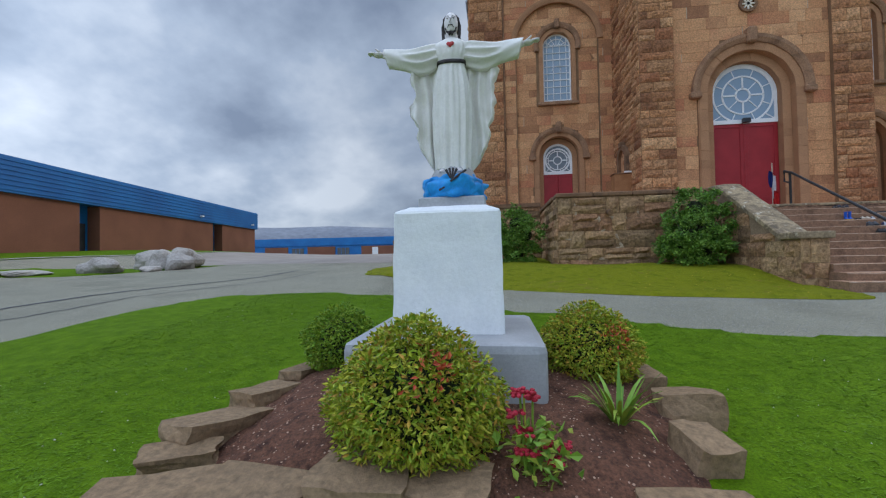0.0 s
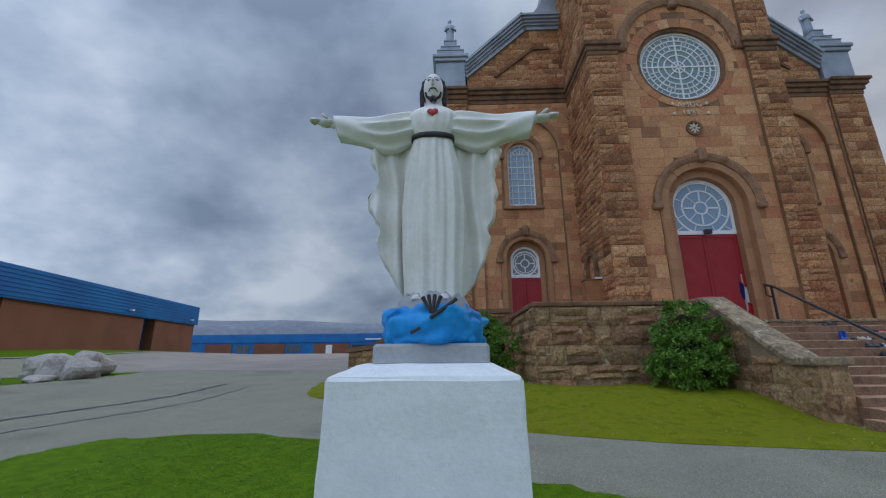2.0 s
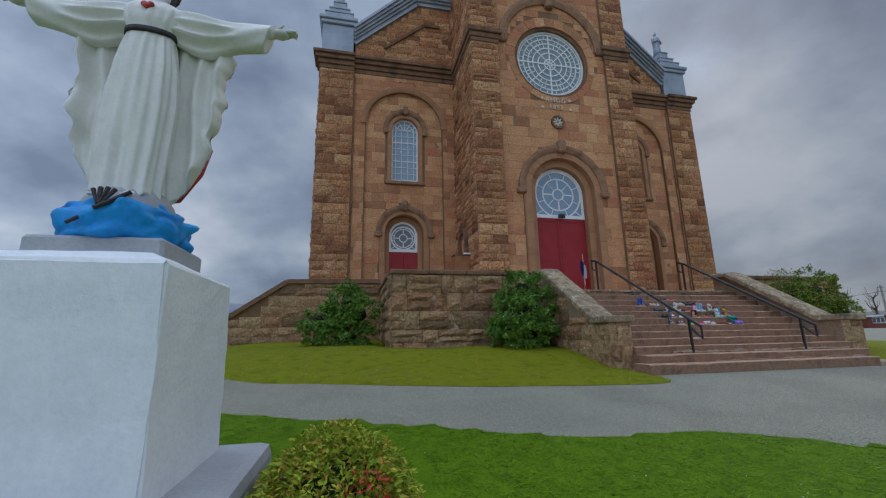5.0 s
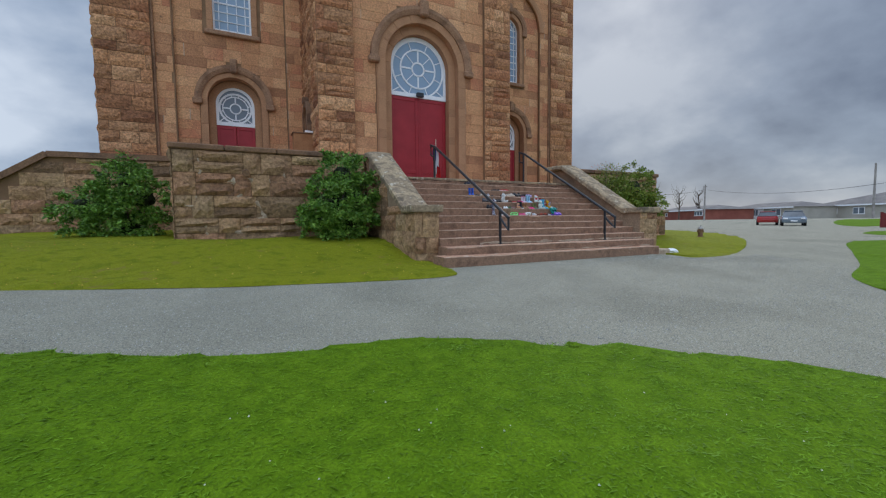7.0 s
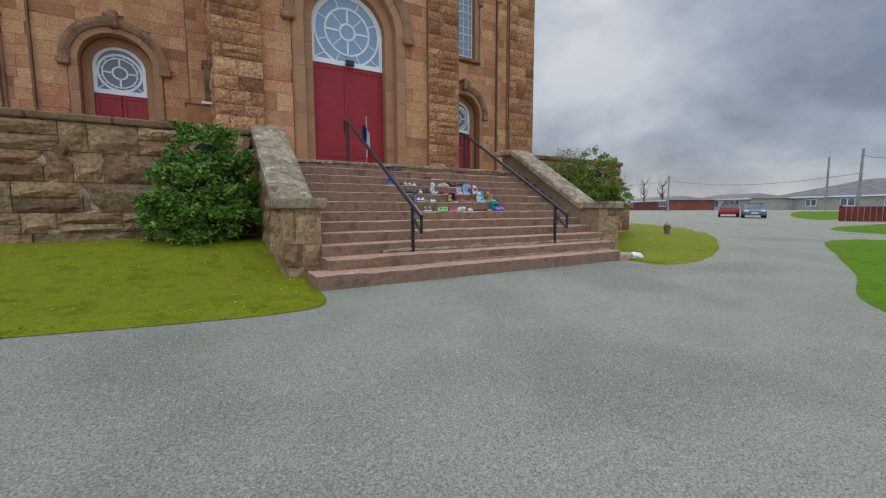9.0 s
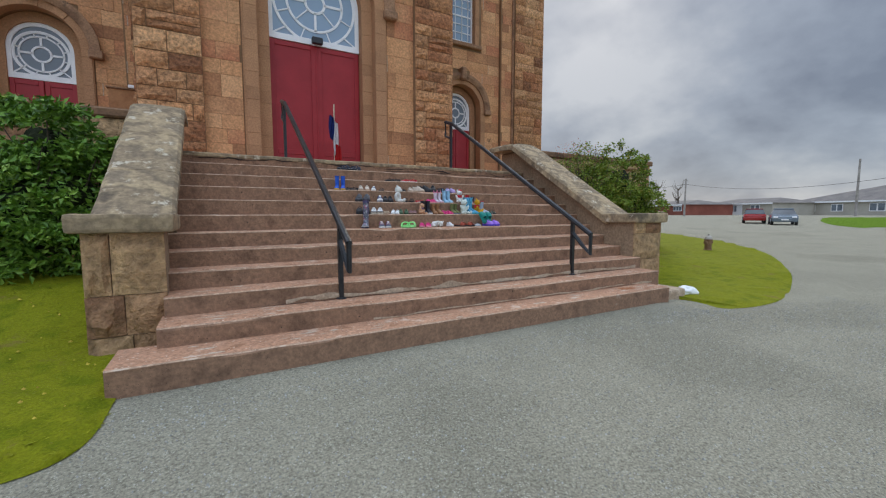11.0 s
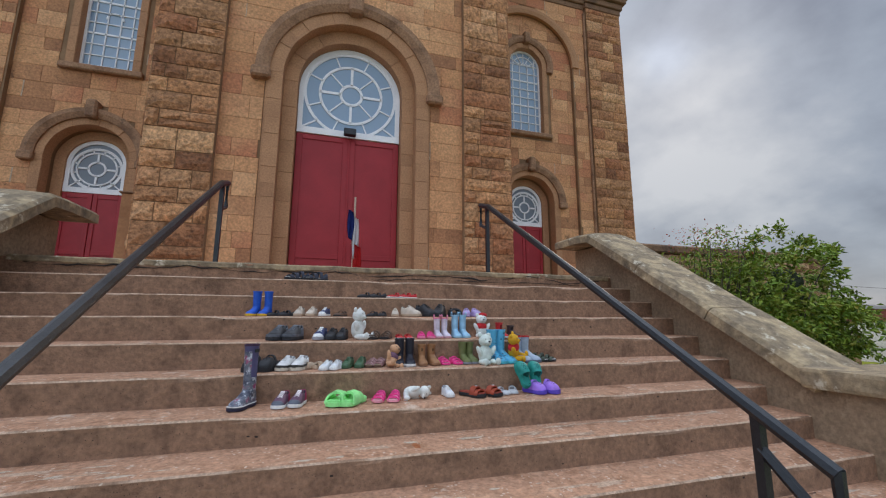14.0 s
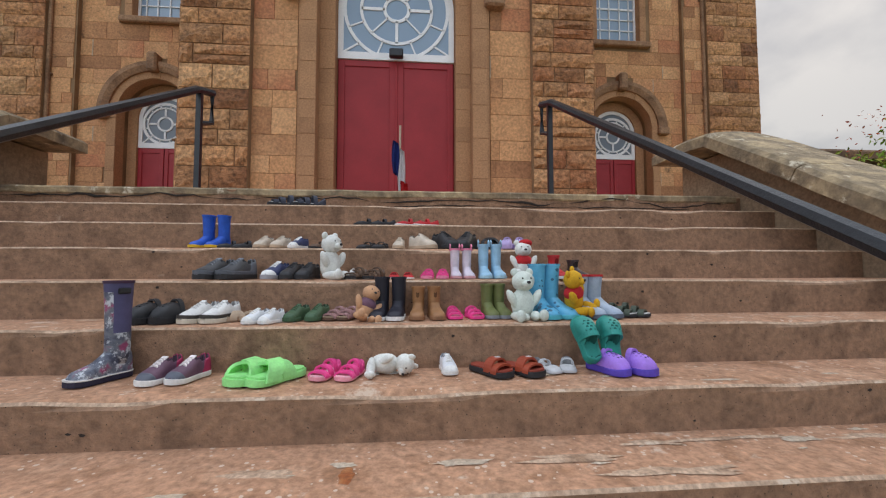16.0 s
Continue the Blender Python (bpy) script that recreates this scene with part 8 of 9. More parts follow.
def strap(bm, L, W, z0, t, hh, width, thick=0.004, squash=1.0):
    """A band over the foot at t along the sole."""
    w = foot_w(t) * W / 2
    y = L / 2 - t * L
    path = []
    for k in range(13):
        a = math.pi * k / 12
        path.append(((w * squash * (abs(math.cos(a)) ** 0.8) * (1 if math.cos(a) > 0 else -1), y, z0 + hh * math.sin(a) ** 0.8), (0, width / 2, 0), Vector((math.cos(a), 0, math.sin(a))) * thick))
    return add_sweep(bm, path, [(-1, -1), (1, -1), (1, 1), (-1, 1)])


SNEAKER = [(0, 0.26), (0.04, 0.38), (0.14, 0.42), (0.3, 0.37), (0.42, 0.40), (0.55, 0.34), (0.7, 0.25), (0.85, 0.19), (0.94, 0.14), (1.0, 0.06)]
FLAT = [(0, 0.16), (0.05, 0.22), (0.14, 0.23), (0.3, 0.15), (0.5, 0.14), (0.68, 0.15), (0.82, 0.13), (0.93, 0.10), (1.0, 0.04)]
CLOG = [(0, 0.13), (0.06, 0.17), (0.2, 0.15), (0.38, 0.17), (0.5, 0.30), (0.62, 0.32), (0.78, 0.28), (0.9, 0.20), (1.0, 0.08)]


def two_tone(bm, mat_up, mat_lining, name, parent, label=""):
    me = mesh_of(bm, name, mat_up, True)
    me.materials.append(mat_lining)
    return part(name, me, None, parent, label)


def shoe(kind, L, col, label, sole=None, accent=None, height=0.0, W=None, name=None, loops=False, toe=None, collar=None, band=None, mat=None):
    """One shoe standing on z = 0, its toe to -y."""
    W = W or L * {"slide": 0.47, "clog": 0.44, "boot": 0.42}.get(kind, 0.45)
    if len(label.split()) < 5:
        label += " on the concrete step"
    up, acc = mat or leather(col), leather(accent or WHITE)
    sol = leather(sole or BLACK, 0.7)
    # linings and clog holes: shoe colour at 0.35, standing in for shade
    shaded_inside_mat = leather(tuple(v * 0.35 for v in col), 0.9)
    top = thing(name or {"boot": "boot", "clog": "clog", "slide": "slide_sandal", "sandal": "sandal", "mule": "mule", "flat": "flat_shoe"}.get(kind, "sneaker"), label, "boot" if kind == "boot" else "shoe")
    s1 = {"clog": 0.14, "slide": 0.11, "sneaker": 0.11, "boot": 0.09, "sandal": 0.08, "mule": 0.10, "flat": 0.05}[kind] * L
    part("sole", sole_mesh(L, W, 0, s1, 1.08 if kind != "slide" else 1.02), sol if kind not in ("slide",) else up, top)
    if kind == "sneaker":
        two_tone(upper_mesh(L, W, s1 * 0.7, SNEAKER, 0.05, 0.46, 0.72), up, shaded_inside_mat, "upper", top)
        cap = upper_mesh(L * 1.012, W * 1.03, s1 * 0.7, [(0, 0), (0.8, 0.0), (0.84, 0.19), (0.93, 0.15), (1.0, 0.05)], 2, 3, 0)
        part("toe_cap", cap, leather(toe) if toe else acc, top, smooth=True)
        if collar:
            part("collar", upper_mesh(L * 1.014, W * 1.03, s1 * 0.7, [(0, 0.27), (0.04, 0.40), (0.14, 0.44), (0.26, 0.38), (0.34, 0.05), (0.38, 0), (1, 0)], 0.05, 0.46, 0.72), leather(collar), top, smooth=True)
        if band:
            part("band", sole_mesh(L, W * 0.99, s1 * 0.9, s1 * 1.75, 1.05), leather(band), top)
        for k in range(4):
            t = 0.47 + 0.065 * k
            b = strap(bmesh.new(), L, W * 0.62, s1 * 0.7, t, (float(np.interp(t, [h[0] for h in SNEAKER], [h[1] for h in SNEAKER])) + 0.012) * L, 0.010, 0.003)
            part("lace", b, acc, top)
        part("tongue", box(-W * 0.17, W * 0.17, -0.06 * L, 0.04 * L, -0.003, 0.003, 0.002), acc, top, m=pose(0, 0.075 * L, s1 * 0.7 + 0.395 * L, 30))
    elif kind == "flat":
        two_tone(upper_mesh(L, W, s1 * 0.6, FLAT, 0.06, 0.74, 0.78), up, shaded_inside_mat, "upper", top)
        part("strap", strap(bmesh.new(), L, W, s1, 0.45, 0.22 * L, 0.018, 0.002), acc if accent else up, top)
    elif kind == "clog":
        two_tone(upper_mesh(L, W * 1.04, s1 * 0.8, CLOG, 0.05, 0.5, 0.82), up, shaded_inside_mat, "upper", top)
        part("heel_strap", strap(bmesh.new(), L, W, s1, 0.5, 0.34 * L, 0.02, 0.004), up, top)
        for k in range(11):
            t, q = 0.60 + 0.07 * (k // 3), (k % 3 - 1) * 0.42 + (0.2 if (k // 3) % 2 else 0)
            a = math.pi / 2 + q
            w = foot_w(t) * W / 2 * 1.04
            hh = float(np.interp(t, [h[0] for h in CLOG], [h[1] for h in CLOG])) * L
            p = (w * math.cos(a) * 0.95, L / 2 - t * L, s1 * 0.8 + hh * math.sin(a) ** 0.62 - 0.001)
            part("hole", lathe([(0.0055, -0.002), (0.0055, 0.002)], 8), shaded_inside_mat, top, m=Matrix.Translation(p))
    elif kind == "slide":
        part("footbed", sole_mesh(L * 0.94, W * 0.88, s1, s1 + 0.008, 1.0), up, top)
        for t0, t1, hh in ((0.40, 0.74, 0.25), (0.74, 0.40, 0.27)):
            b = bmesh.new()
            path = []
            for k in range(15):
                a = math.pi * k / 14
                t = t0 + (t1 - t0) * k / 14
                w = foot_w(t) * W / 2 * 1.03
                c = math.cos(a)
                path.append(((w * abs(c) ** 0.7 * (1 if c > 0 else -1), L / 2 - t * L, s1 * 0.55 + hh * L * math.sin(a) ** 0.75), (0, 0.13 * L, 0), Vector((c, 0, math.sin(a))) * 0.006))
            add_sweep(b, path, [(-1, -1), (1, -1), (1, 1), (-1, 1)])
            part("strap", b, up, top, smooth=False)
    elif kind == "mule":
        for t, hh, w in ((0.80, 0.15, 0.14), (0.64, 0.24, 0.20)):
            part("strap", strap(bmesh.new(), L, W, s1 * 0.7, t, hh * L, w * L, 0.004), up, top)
        part("insole", sole_mesh(L * 0.95, W * 0.9, s1, s1 + 0.006), acc, top, "shiny brown insole")
        part("buckle", box(-0.012, 0.012, -0.008, 0.008, -0.003, 0.003, 0.002), leather(SILVER, 0.3), top, m=pose(0.01, L / 2 - 0.64 * L, s1 * 0.7 + 0.25 * L))
    elif kind == "sandal":
        for t, hh, w in ((0.82, 0.13, 0.16), (0.62, 0.22, 0.15), (0.36, 0.30, 0.12)):
            part("strap", strap(bmesh.new(), L, W, s1 * 0.7, t, hh * L, w * L, 0.004), up, top)
        part("heel_counter", upper_mesh(L, W, s1 * 0.7, [(0, 0.2), (0.06, 0.27), (0.2, 0.2), (0.32, 0.05), (0.4, 0), (1, 0)], 0.04, 0.5, 0.8), up, top, smooth=True)
        part("insole", sole_mesh(L * 0.95, W * 0.9, s1, s1 + 0.004), acc, top)
    elif kind == "boot":
        two_tone(upper_mesh(L, W, s1 * 0.6, [(0, 0.3), (0.05, 0.42), (0.2, 0.5), (0.36, 0.48), (0.48, 0.36), (0.62, 0.25), (0.78, 0.2), (0.9, 0.16), (1, 0.07)], 2, 3, 0), up, shaded_inside_mat, "upper", top)
        b = bmesh.new()
        secs = []
        for k in range(9):
            t = k / 8
            z = s1 + 0.16 * L + (height - s1 - 0.16 * L) * t
            ry = L * (0.215 + 0.03 * t - 0.02 * math.sin(math.pi * t))
            secs.append((z, 0, L * (0.26 - 0.02 * t), W * (0.39 + 0.05 * t), ry, 0.003, 0.3 * k))
        n0 = 24
        loft(b, secs, n0)
        b.faces.ensure_lookup_table()
        # hollow top: an inner tube, its shade put into the darkened colour
        bmesh.ops.delete(b, geom=[f for f in b.faces if len(f.verts) == n0 and f.calc_center_median().z > height * 0.8], context="FACES")
        bmesh.ops.recalc_face_normals(b, faces=b.faces)
        part("shaft", b, up, top, smooth=True)
        b = bmesh.new()
        z1 = secs[-1][0]
        loft(b, [(z1 - 0.09, 0, secs[-1][2], secs[-1][3] * 0.74, secs[-1][4] * 0.74, 0, 0), (z1 - 0.05, 0, secs[-1][2], secs[-1][3] * 0.82, secs[-1][4] * 0.82, 0, 0), (z1, 0, secs[-1][2], secs[-1][3] * 0.97, secs[-1][4] * 0.97, 0, 0)], n0)
        bmesh.ops.delete(b, geom=[f for f in b.faces if len(f.verts) == n0 and f.calc_center_median().z > z1 - 0.01], context="FACES")
        for f in b.faces:
            f.normal_flip()
        part("lining", b, shaded_inside_mat, top)
        rim = bmesh.new()
        add_sweep(rim, [((secs[-1][3] * math.cos(a), secs[-1][2] + secs[-1][4] * math.sin(a), z1), (math.cos(a), math.sin(a), 0), (0, 0, 1)) for a in [2 * math.pi * k / 24 for k in range(24)]], [(-0.003, -0.006), (0.003, -0.006), (0.003, 0.004), (-0.003, 0.004)], closed=True)
        part("rim", rim, acc if accent else up, top)
        if loops:
            for s in (-1, 1):
                x = s * secs[-1][3]
                part("pull_handle", tube([(x, secs[-1][2] - 0.018, z1 - 0.01), (x, secs[-1][2] - 0.014, z1 + 0.018), (x, secs[-1][2], z1 + 0.028), (x, secs[-1][2] + 0.014, z1 + 0.018), (x, secs[-1][2] + 0.018, z1 - 0.01)], 0.004, 6), acc if accent else up, top, smooth=True)
    return top


def stand(top, x, y, n, rz, lift=0.0, rx=0.0):
    top.matrix_basis = pose(x, y, tread_z(n) + 0.004 + lift, rx, 0, rz)
    return top


def pair(kind, places, n, L, col, label, group, **kw):
    """Two like shoes, or one; places: (x, y, rz)."""
    first = shoe(kind, L, col, label, **kw)
    if len(places) > 1:
        first["group"] = group
    stand(first, *places[0][:2], n, places[0][2])
    for x, y, rz in places[1:]:
        copy_thing(first, pose(x, y, tread_z(n) + 0.004, 0, 0, rz))
    return first


M_dots = surface("dotted_blue_rubber", [(0.06, 0.33, 0.52), (0.10, 0.43, 0.64)], scale=14, rough=0.35, bump=0.05, fine=60, dirt=0.08, specks=(38, 0.2, (0.03, 0.12, 0.20)))
# the lowest row
big = pair("boot", [(8.665, 10.06, -26)], 6, 0.225, (0.075, 0.07, 0.155), "tall purple-grey patterned rubber boot standing on the step", "", height=0.362, accent=(0.05, 0.02, 0.05))
M_print = surface("printed_rubber", [(0.05, 0.055, 0.085), (0.10, 0.11, 0.15), (0.16, 0.17, 0.20), (0.30, 0.06, 0.14)], scale=24, rough=0.5, bump=0.1, fine=60, dirt=0.3, blotch=(34, 0.535, (0.50, 0.53, 0.57)))
for o in big.children:
    if o.name.startswith("upper"):
        o.data.materials[0] = M_print
for o in big.children:
    if o.name.startswith("shaft"):
        # the print climbs up the front of the shaft
        o.data.materials.append(M_print)
        for f in o.data.polygons:
            f.material_index = 1 if f.center.z < 0.165 or (f.center.y < 0.02 and f.center.z < 0.33) else 0
    elif o.name.startswith("sole"):
        o.data.materials[0] = leather((0.02, 0.02, 0.045), 0.6)
part("piping", sole_mesh(0.226, 0.0955, 0.0195, 0.0245, 1.085), leather(WHITE), big, "white piping above the sole")
big.matrix_basis = big.matrix_basis @ Matrix.Diagonal((0.9, 0.9, 1.0, 1.0))
part("pull_hole", box(-0.024, 0.024, -0.004, 0.004, -0.011, 0.011, 0.006, 2), leather(BLACK), big, "oval pull hole", m=pose(0.0425, 0.052, 0.328, 0, 0, 90))
pair("sneaker", [(8.88, 10.05, -16), (8.975, 10.06, -18)], 6, 0.17, (0.14, 0.07, 0.11), "child's dark multicoloured sneaker with a maroon collar", "dark sneakers", sole=WHITE, accent=(0.78, 0.70, 0.70), toe=(0.10, 0.11, 0.14), collar=(0.36, 0.03, 0.09))
pair("slide", [(9.215, 10.04, -24), (9.305, 10.02, -38)], 6, 0.225, LIME, "bright green foam slide sandal", "green slides")
pair("sandal", [(9.475, 10.06, -22), (9.57, 10.05, -20)], 6, 0.16, HOT, "child's hot pink strapped sandal", "pink sandals", sole=(0.75, 0.30, 0.36), accent=(0.8, 0.45, 0.5))
pair("sneaker", [(9.945, 10.09, 8)], 6, 0.135, (0.66, 0.67, 0.70), "child's single white sneaker", "", sole=WHITE)
pair("mule", [(10.11, 10.05, 34), (10.235, 10.05, 32)], 6, 0.20, RUST, "rust red leather mule with a wide strap", "rust sandals", accent=(0.30, 0.05, 0.03))
pair("flat", [(10.345, 10.08, 20), (10.44, 10.09, -20)], 6, 0.15, SILVER, "child's silver flat shoe", "silver flats", sole=SILVER)
pair("clog", [(10.58, 10.03, 24), (10.68, 10.02, 30)], 6, 0.185, PURPLE, "purple foam clog with round holes", "purple clogs", sole=(0.10, 0.06, 0.45))
teal = shoe("clog", 0.19, TEAL, "teal foam clog propped up behind the purple pair", sole=TEAL)
teal["group"] = "teal clogs"
teal.matrix_basis = pose(10.51, 10.075, tread_z(6) + 0.118, 60, 0, 0) @ pose(0, 0, 0, 0, 0, 186)
copy_thing(teal, pose(10.61, 10.08, tread_z(6) + 0.116, 58, 0, 0) @ pose(0, 0, 0, 0, 0, 172))

# second row
y2 = 10.33
pair("clog", [(8.68, y2, -24), (8.775, y2, -26)], 7, 0.205, BLACK, "worn black closed clog", "black clogs")
pair("sneaker", [(8.875, y2, -24), (8.965, y2, -22)], 7, 0.185, WHITE, "white leather sneaker with a dark band", "white sneakers", sole=(0.62, 0.56, 0.46), accent=WHITE, band=(0.05, 0.045, 0.04))
pair("slide", [(9.03, 10.35, -60), (9.09, 10.37, -35)], 7, 0.12, TAN, "baby's tan soft slipper", "tan slippers")
pair("sneaker", [(9.135, 10.27, -32), (9.20, 10.27, -28)], 7, 0.125, (0.66, 0.68, 0.70), "baby's white soft shoe", "white baby shoes", sole=WHITE)
pair("flat", [(9.19, 10.40, -30), (9.235, 10.40, -30)], 7, 0.12, (0.10, 0.04, 0.07), "child's dark plum shoe", "plum shoes")
pair("sneaker", [(9.285, 10.35, -25), (9.375, 10.36, -22)], 7, 0.145, GREEN, "child's dark green canvas shoe", "green shoes", sole=GREEN, accent=GREEN)
pair("sandal", [(9.455, 10.38, -28), (9.515, 10.38, -28)], 7, 0.15, (0.36, 0.20, 0.20), "child's dusty pink sandal", "dusty sandals", sole=BROWN, accent=TAN)
pair("boot", [(9.655, 10.36, -10), (9.735, 10.36, -8)], 7, 0.185, (0.016, 0.016, 0.026), "black laced winter boot", "black boots", height=0.19, sole=WHITE)
pair("boot", [(9.83, 10.36, -6), (9.915, 10.36, 8)], 7, 0.165, (0.30, 0.14, 0.06), "tan suede pull-on boot", "suede boots", height=0.145, sole=(0.25, 0.12, 0.06))
pair("sandal", [(10.0, 10.37, 6), (10.095, 10.37, 12)], 7, 0.145, HOT, "child's bright pink strapped shoe", "bright pink shoes", sole=HOT, accent=PINK)
pair("boot", [(10.175, 10.38, 6), (10.235, 10.38, 10)], 7, 0.16, OLIVE, "olive and grey child's rubber boot", "olive boots", height=0.155, sole=GREY)
pair("boot", [(10.425, 10.34, 14), (10.505, 10.35, 26)], 7, 0.21, SKY, "bright sky blue child's rubber boot with small dots", "sky blue boots", height=0.252, sole=(0.06, 0.42, 0.52), mat=M_dots)
pair("boot", [(10.645, 10.35, 18), (10.725, 10.36, 24)], 7, 0.21, (0.34, 0.42, 0.52), "grey patterned child's rubber boot with a red rim", "grey boots", height=0.20, sole=(0.10, 0.13, 0.17), accent=RED)
pair("sandal", [(10.815, 10.38, 45), (10.885, 10.38, 45)], 7, 0.17, (0.05, 0.07, 0.05), "dark green strapped sandal", "green sandals")

# third row
y3 = 10.67
pair("sneaker", [(8.78, y3, -22), (8.89, y3, -24)], 8, 0.225, (0.06, 0.062, 0.068), "large worn black trainer", "black trainers", accent=(0.16, 0.17, 0.19), toe=(0.03, 0.032, 0.036), collar=(0.12, 0.13, 0.15), band=(0.10, 0.11, 0.13))
pair("sneaker", [(9.09, y3, -18)], 8, 0.19, NAVY, "navy sneaker with white laces", "", sole=(0.3, 0.3, 0.33))
pair("sneaker", [(9.175, y3, -16), (9.255, y3, -16)], 8, 0.18, BLACK, "black child's sneaker", "small black sneakers", accent=BLACK)
pair("sandal", [(9.51, y3, -25), (9.605, y3, -25)], 8, 0.17, BROWN, "brown leather sandal", "brown sandals", accent=BROWN)
pair("flat", [(9.71, y3, 5), (9.785, y3, 5)], 8, 0.13, RED, "child's red flat shoe with a white sole", "red flats", sole=WHITE)
pair("sandal", [(9.895, y3, -10), (9.975, y3, -6)], 8, 0.145, HOT, "child's pink sandal with wide straps", "rose sandals", sole=PINK, accent=PINK)
pair("boot", [(10.05, 10.70, 0), (10.12, 10.70, 4)], 8, 0.145, (0.62, 0.55, 0.62), "pale pink child's rubber boot", "pale boots", height=0.165, sole=(0.66, 0.35, 0.38), accent=PINK, loops=True)
pair("boot", [(10.215, 10.70, 0), (10.29, 10.70, 4)], 8, 0.16, (0.28, 0.50, 0.66), "pale blue child's rubber boot", "pale blue boots", height=0.19, sole=(0.3, 0.5, 0.6), loops=True)
pair("boot", [(10.60, 10.60, 15)], 8, 0.15, RED, "child's red high-top shoe", "", height=0.125, sole=WHITE)
pair("boot", [(10.72, 10.62, 20)], 8, 0.145, (0.05, 0.03, 0.03), "child's dark high-top shoe", "", height=0.10, sole=RED)

# fourth row
y4 = 11.0
pair("boot", [(8.55, y4, -20), (8.64, y4, -18)], 9, 0.17, BLUE, "bright blue child's rubber boot with a yellow sole", "blue boots", height=0.20, sole=(0.62, 0.38, 0.03))
pair("flat", [(8.72, y4, -60), (8.81, y4, -60)], 9, 0.17, BLACK, "black flat shoe", "black flats")
pair("sneaker", [(8.91, y4, -14), (9.01, y4, -18)], 9, 0.16, BEIGE, "beige canvas shoe", "beige shoes", sole=TAN, accent=BEIGE)
pair("sneaker", [(9.115, y4, -25)], 9, 0.15, NAVY, "small navy and white sneaker", "", sole=WHITE)
pair("flat", [(9.25, y4, -30)], 9, 0.17, BROWN, "brown leather shoe behind the white bear", "")
pair("flat", [(9.53, y4, -30), (9.615, y4, -20)], 9, 0.16, BLACK, "plain black flat shoe", "plain black flats")
pair("sneaker", [(9.73, y4, -10)], 9, 0.15, BEIGE, "tan child's moccasin", "", sole=TAN, accent=BEIGE)
pair("sneaker", [(9.875, y4, 50)], 9, 0.20, BEIGE, "beige lace-up shoe", "", sole=TAN, accent=BEIGE)
pair("sneaker", [(10.02, 11.03, 30), (10.16, 11.03, -30)], 9, 0.24, BLACK, "heavy black work shoe", "black work shoes", accent=BLACK)
pair("slide", [(10.31, 11.05, 0)], 9, 0.22, (0.035, 0.037, 0.042), "dark grey slipper stood on end", "")
pair("clog", [(10.42, y4, -20), (10.50, y4, 20)], 9, 0.16, LILAC, "lilac child's clog", "lilac clogs", sole=LILAC)

# upper rows
pair("flat", [(9.50, 11.30, -70), (9.61, 11.30, -70)], 10, 0.18, BLACK, "black slip-on shoe", "black slip-ons")
pair("flat", [(9.79, 11.30, -75), (9.91, 11.30, -75)], 10, 0.19, RED, "red and white canvas shoe", "red and white shoes", sole=WHITE, accent=RED)
pair("sandal", [(8.84, 11.64, -60), (9.02, 11.64, -60)], 11, 0.25, (0.035, 0.04, 0.06), "dark strapped sandal at the top of the steps", "dark sandals")


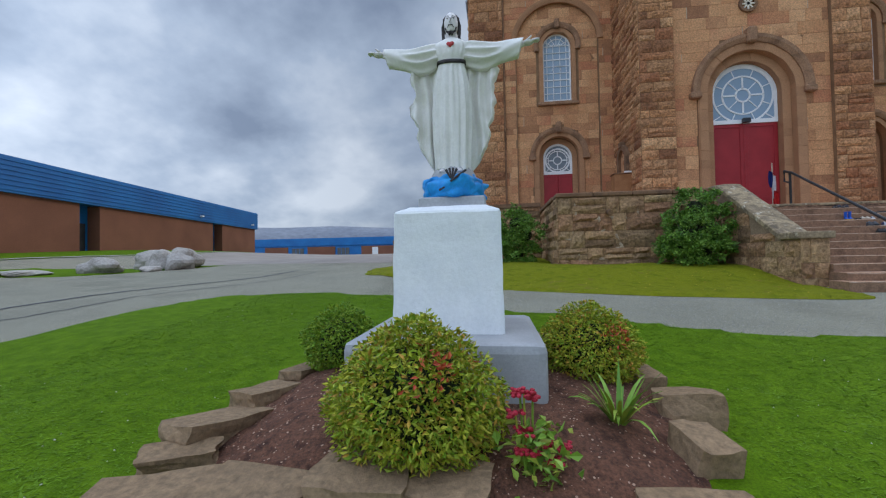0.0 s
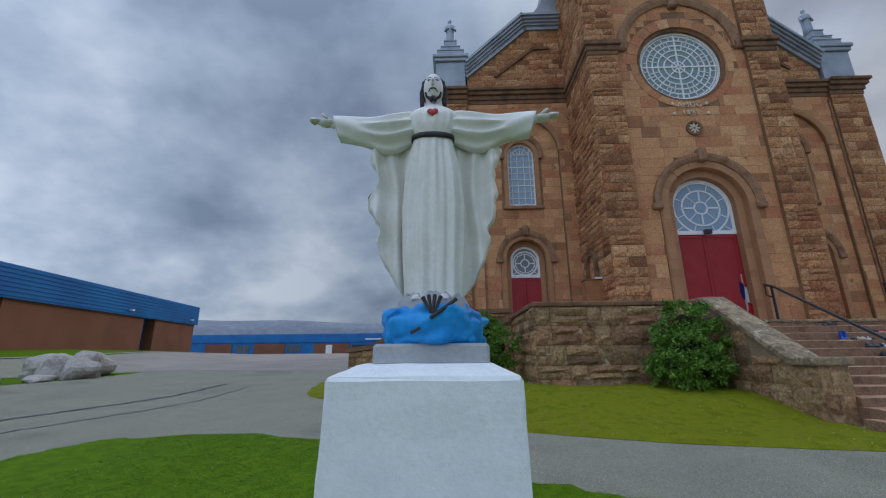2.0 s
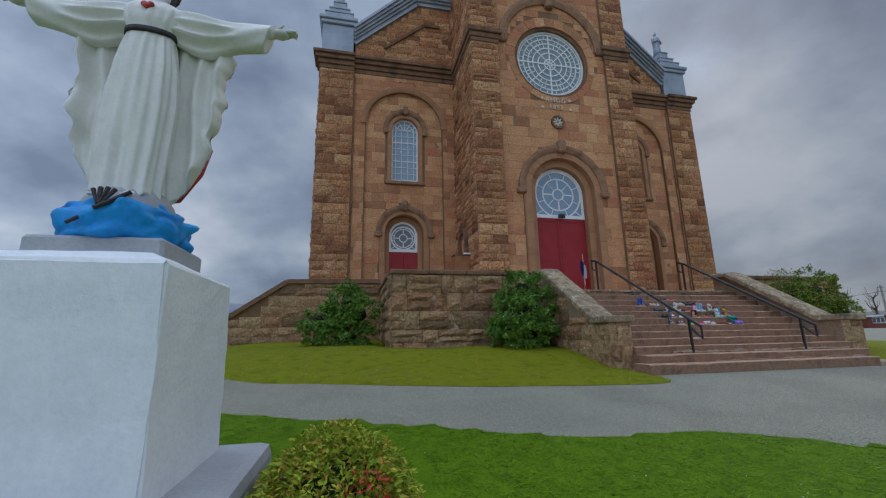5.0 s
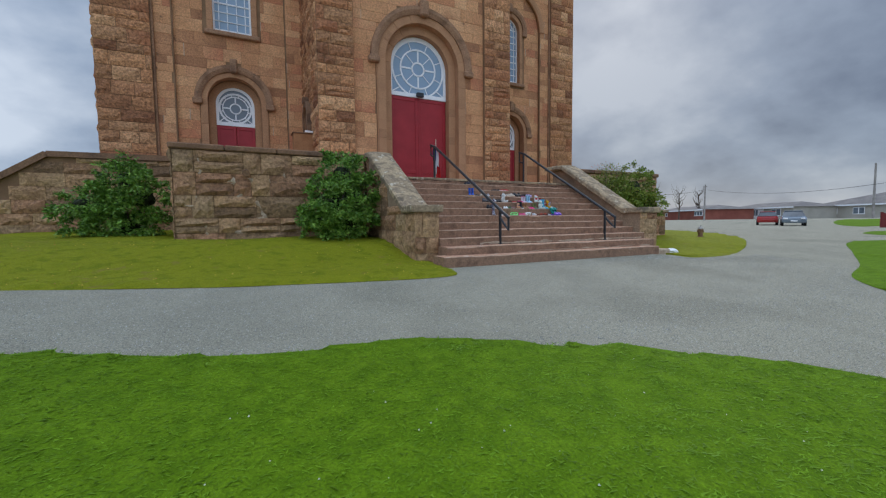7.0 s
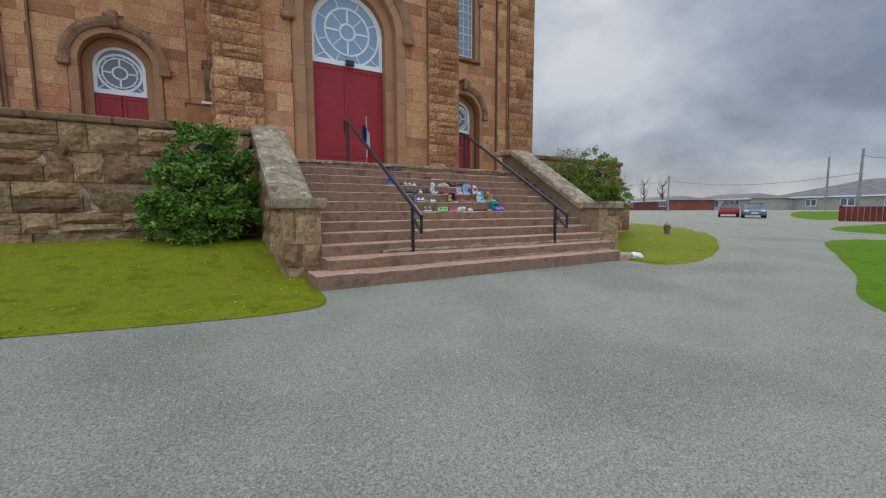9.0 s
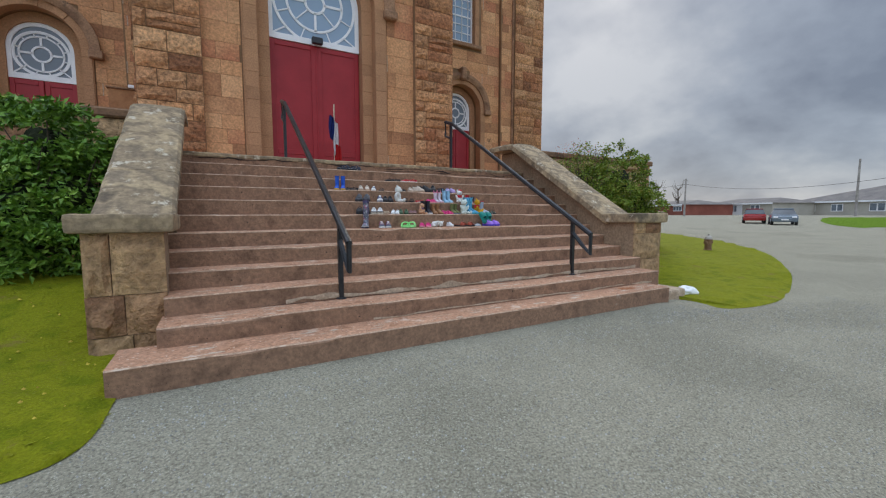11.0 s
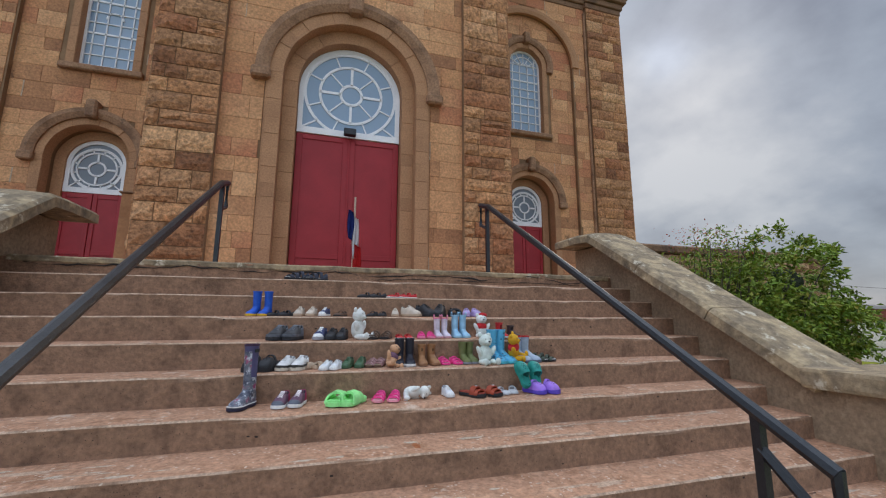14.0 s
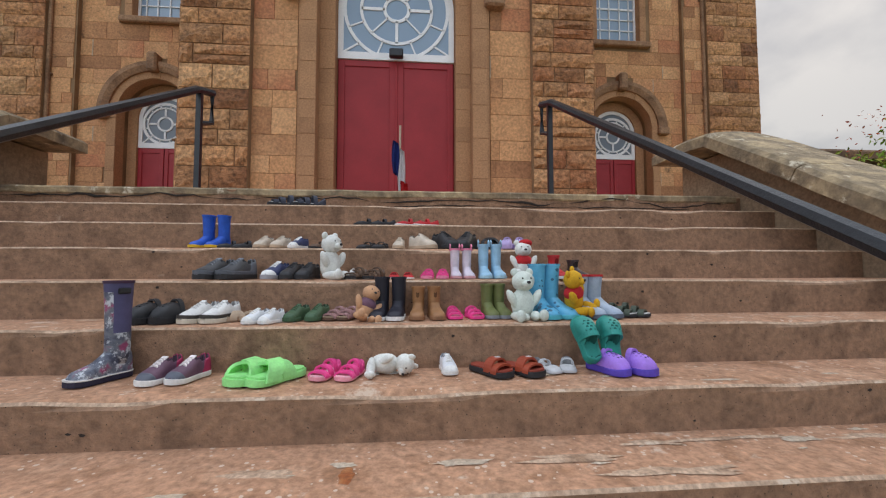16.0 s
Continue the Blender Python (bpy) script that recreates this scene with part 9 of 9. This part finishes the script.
def plush(x, y, z, size, col, label, rz=0, lying=False, tip=(0, 0), accent=None, hat=False, doll=False):
    """A soft toy, one mesh: sitting body, head, ears, arms, legs, nose and eyes."""
    bm = bmesh.new()
    fur = dict(subdiv=3, rough=0.06, freq=7)
    blob(bm, (0, 0, 0.34), (0.25, 0.21, 0.33), seed=1, **fur)
    blob(bm, (0, -0.03, 0.80), (0.24, 0.21, 0.21), seed=2, **fur)
    for s in (-1, 1):
        if not doll:
            blob(bm, (s * 0.17, 0.02, 0.98), (0.085, 0.05, 0.085), seed=3, **fur)
        blob(bm, (s * 0.27, -0.08, 0.45), (0.085, 0.09, 0.20), seed=4, rot=Matrix.Rotation(s * 0.5, 3, "Y"), **fur)
        blob(bm, (s * 0.17, -0.24, 0.10), (0.10, 0.25, 0.10), seed=5, rot=Matrix.Rotation(-s * 0.35, 3, "Z"), **fur)
        blob(bm, (s * 0.25, -0.44, 0.13), (0.10, 0.07, 0.12), seed=6, **fur)
    blob(bm, (0, -0.21, 0.75), (0.11, 0.09, 0.08) if not doll else (0.05, 0.02, 0.03), seed=7, **fur)
    n = len(bm.faces)
    blob(bm, (0, -0.30, 0.785), (0.045, 0.025, 0.032), 2)
    for s in (-1, 1):
        blob(bm, (s * 0.09, -0.205, 0.86), (0.022, 0.016, 0.024), 2)
    paint(bm, n, 1)
    n = len(bm.faces)
    if accent:
        blob(bm, (0, -0.01, 0.47), (0.262, 0.222, 0.19), 3)
        if hat:
            blob(bm, (0.08, 0.0, 0.98), (0.19, 0.17, 0.11), 3, 0.1, 3)
    paint(bm, n, 2)
    me = mesh_of(bm, "soft_toy", leather(col, 0.95, 0.2), True)
    me.materials.append(leather(BLACK, 0.4))
    me.materials.append(leather(accent or col, 0.95, 0.2))
    ob = tagged(new("soft_toy", me), label, "soft toy")
    k = size / 1.05
    m = pose(x, y, z, tip[0], tip[1], rz)
    if lying:
        m = pose(x, y, z + 0.24 * k, 0, 86, rz) @ pose(0, 0, -0.45 * k, 0, 0, 42)
    ob.matrix_basis = m @ Matrix.Diagonal((k, k, k, 1))


FUR = (0.70, 0.70, 0.66)
plush(9.715, 10.08, tread_z(6), 0.185, FUR, "small white toy bear lying on its side on the step", -12, lying=True)
plush(10.315, 10.30, tread_z(7), 0.235, (0.60, 0.66, 0.60), "pale mint toy bear sitting among the boots", 10)
plush(9.37, 10.66, tread_z(8), 0.25, FUR, "white toy bear sitting sideways on the step", 60)
plush(10.40, 10.58, tread_z(8) + 0.01, 0.20, FUR, "white toy dog in a red scarf and hat", 0, accent=RED, hat=True)
plush(10.585, 10.34, tread_z(7) + 0.03, 0.215, (0.62, 0.33, 0.02), "golden yellow toy bear in a red vest", 50, tip=(0, -18), accent=RED)
plush(9.575, 10.30, tread_z(7), 0.18, (0.55, 0.30, 0.17), "tan baby doll in plum shorts sitting on the step", 28, tip=(-8, 24), accent=(0.16, 0.08, 0.12), doll=True)
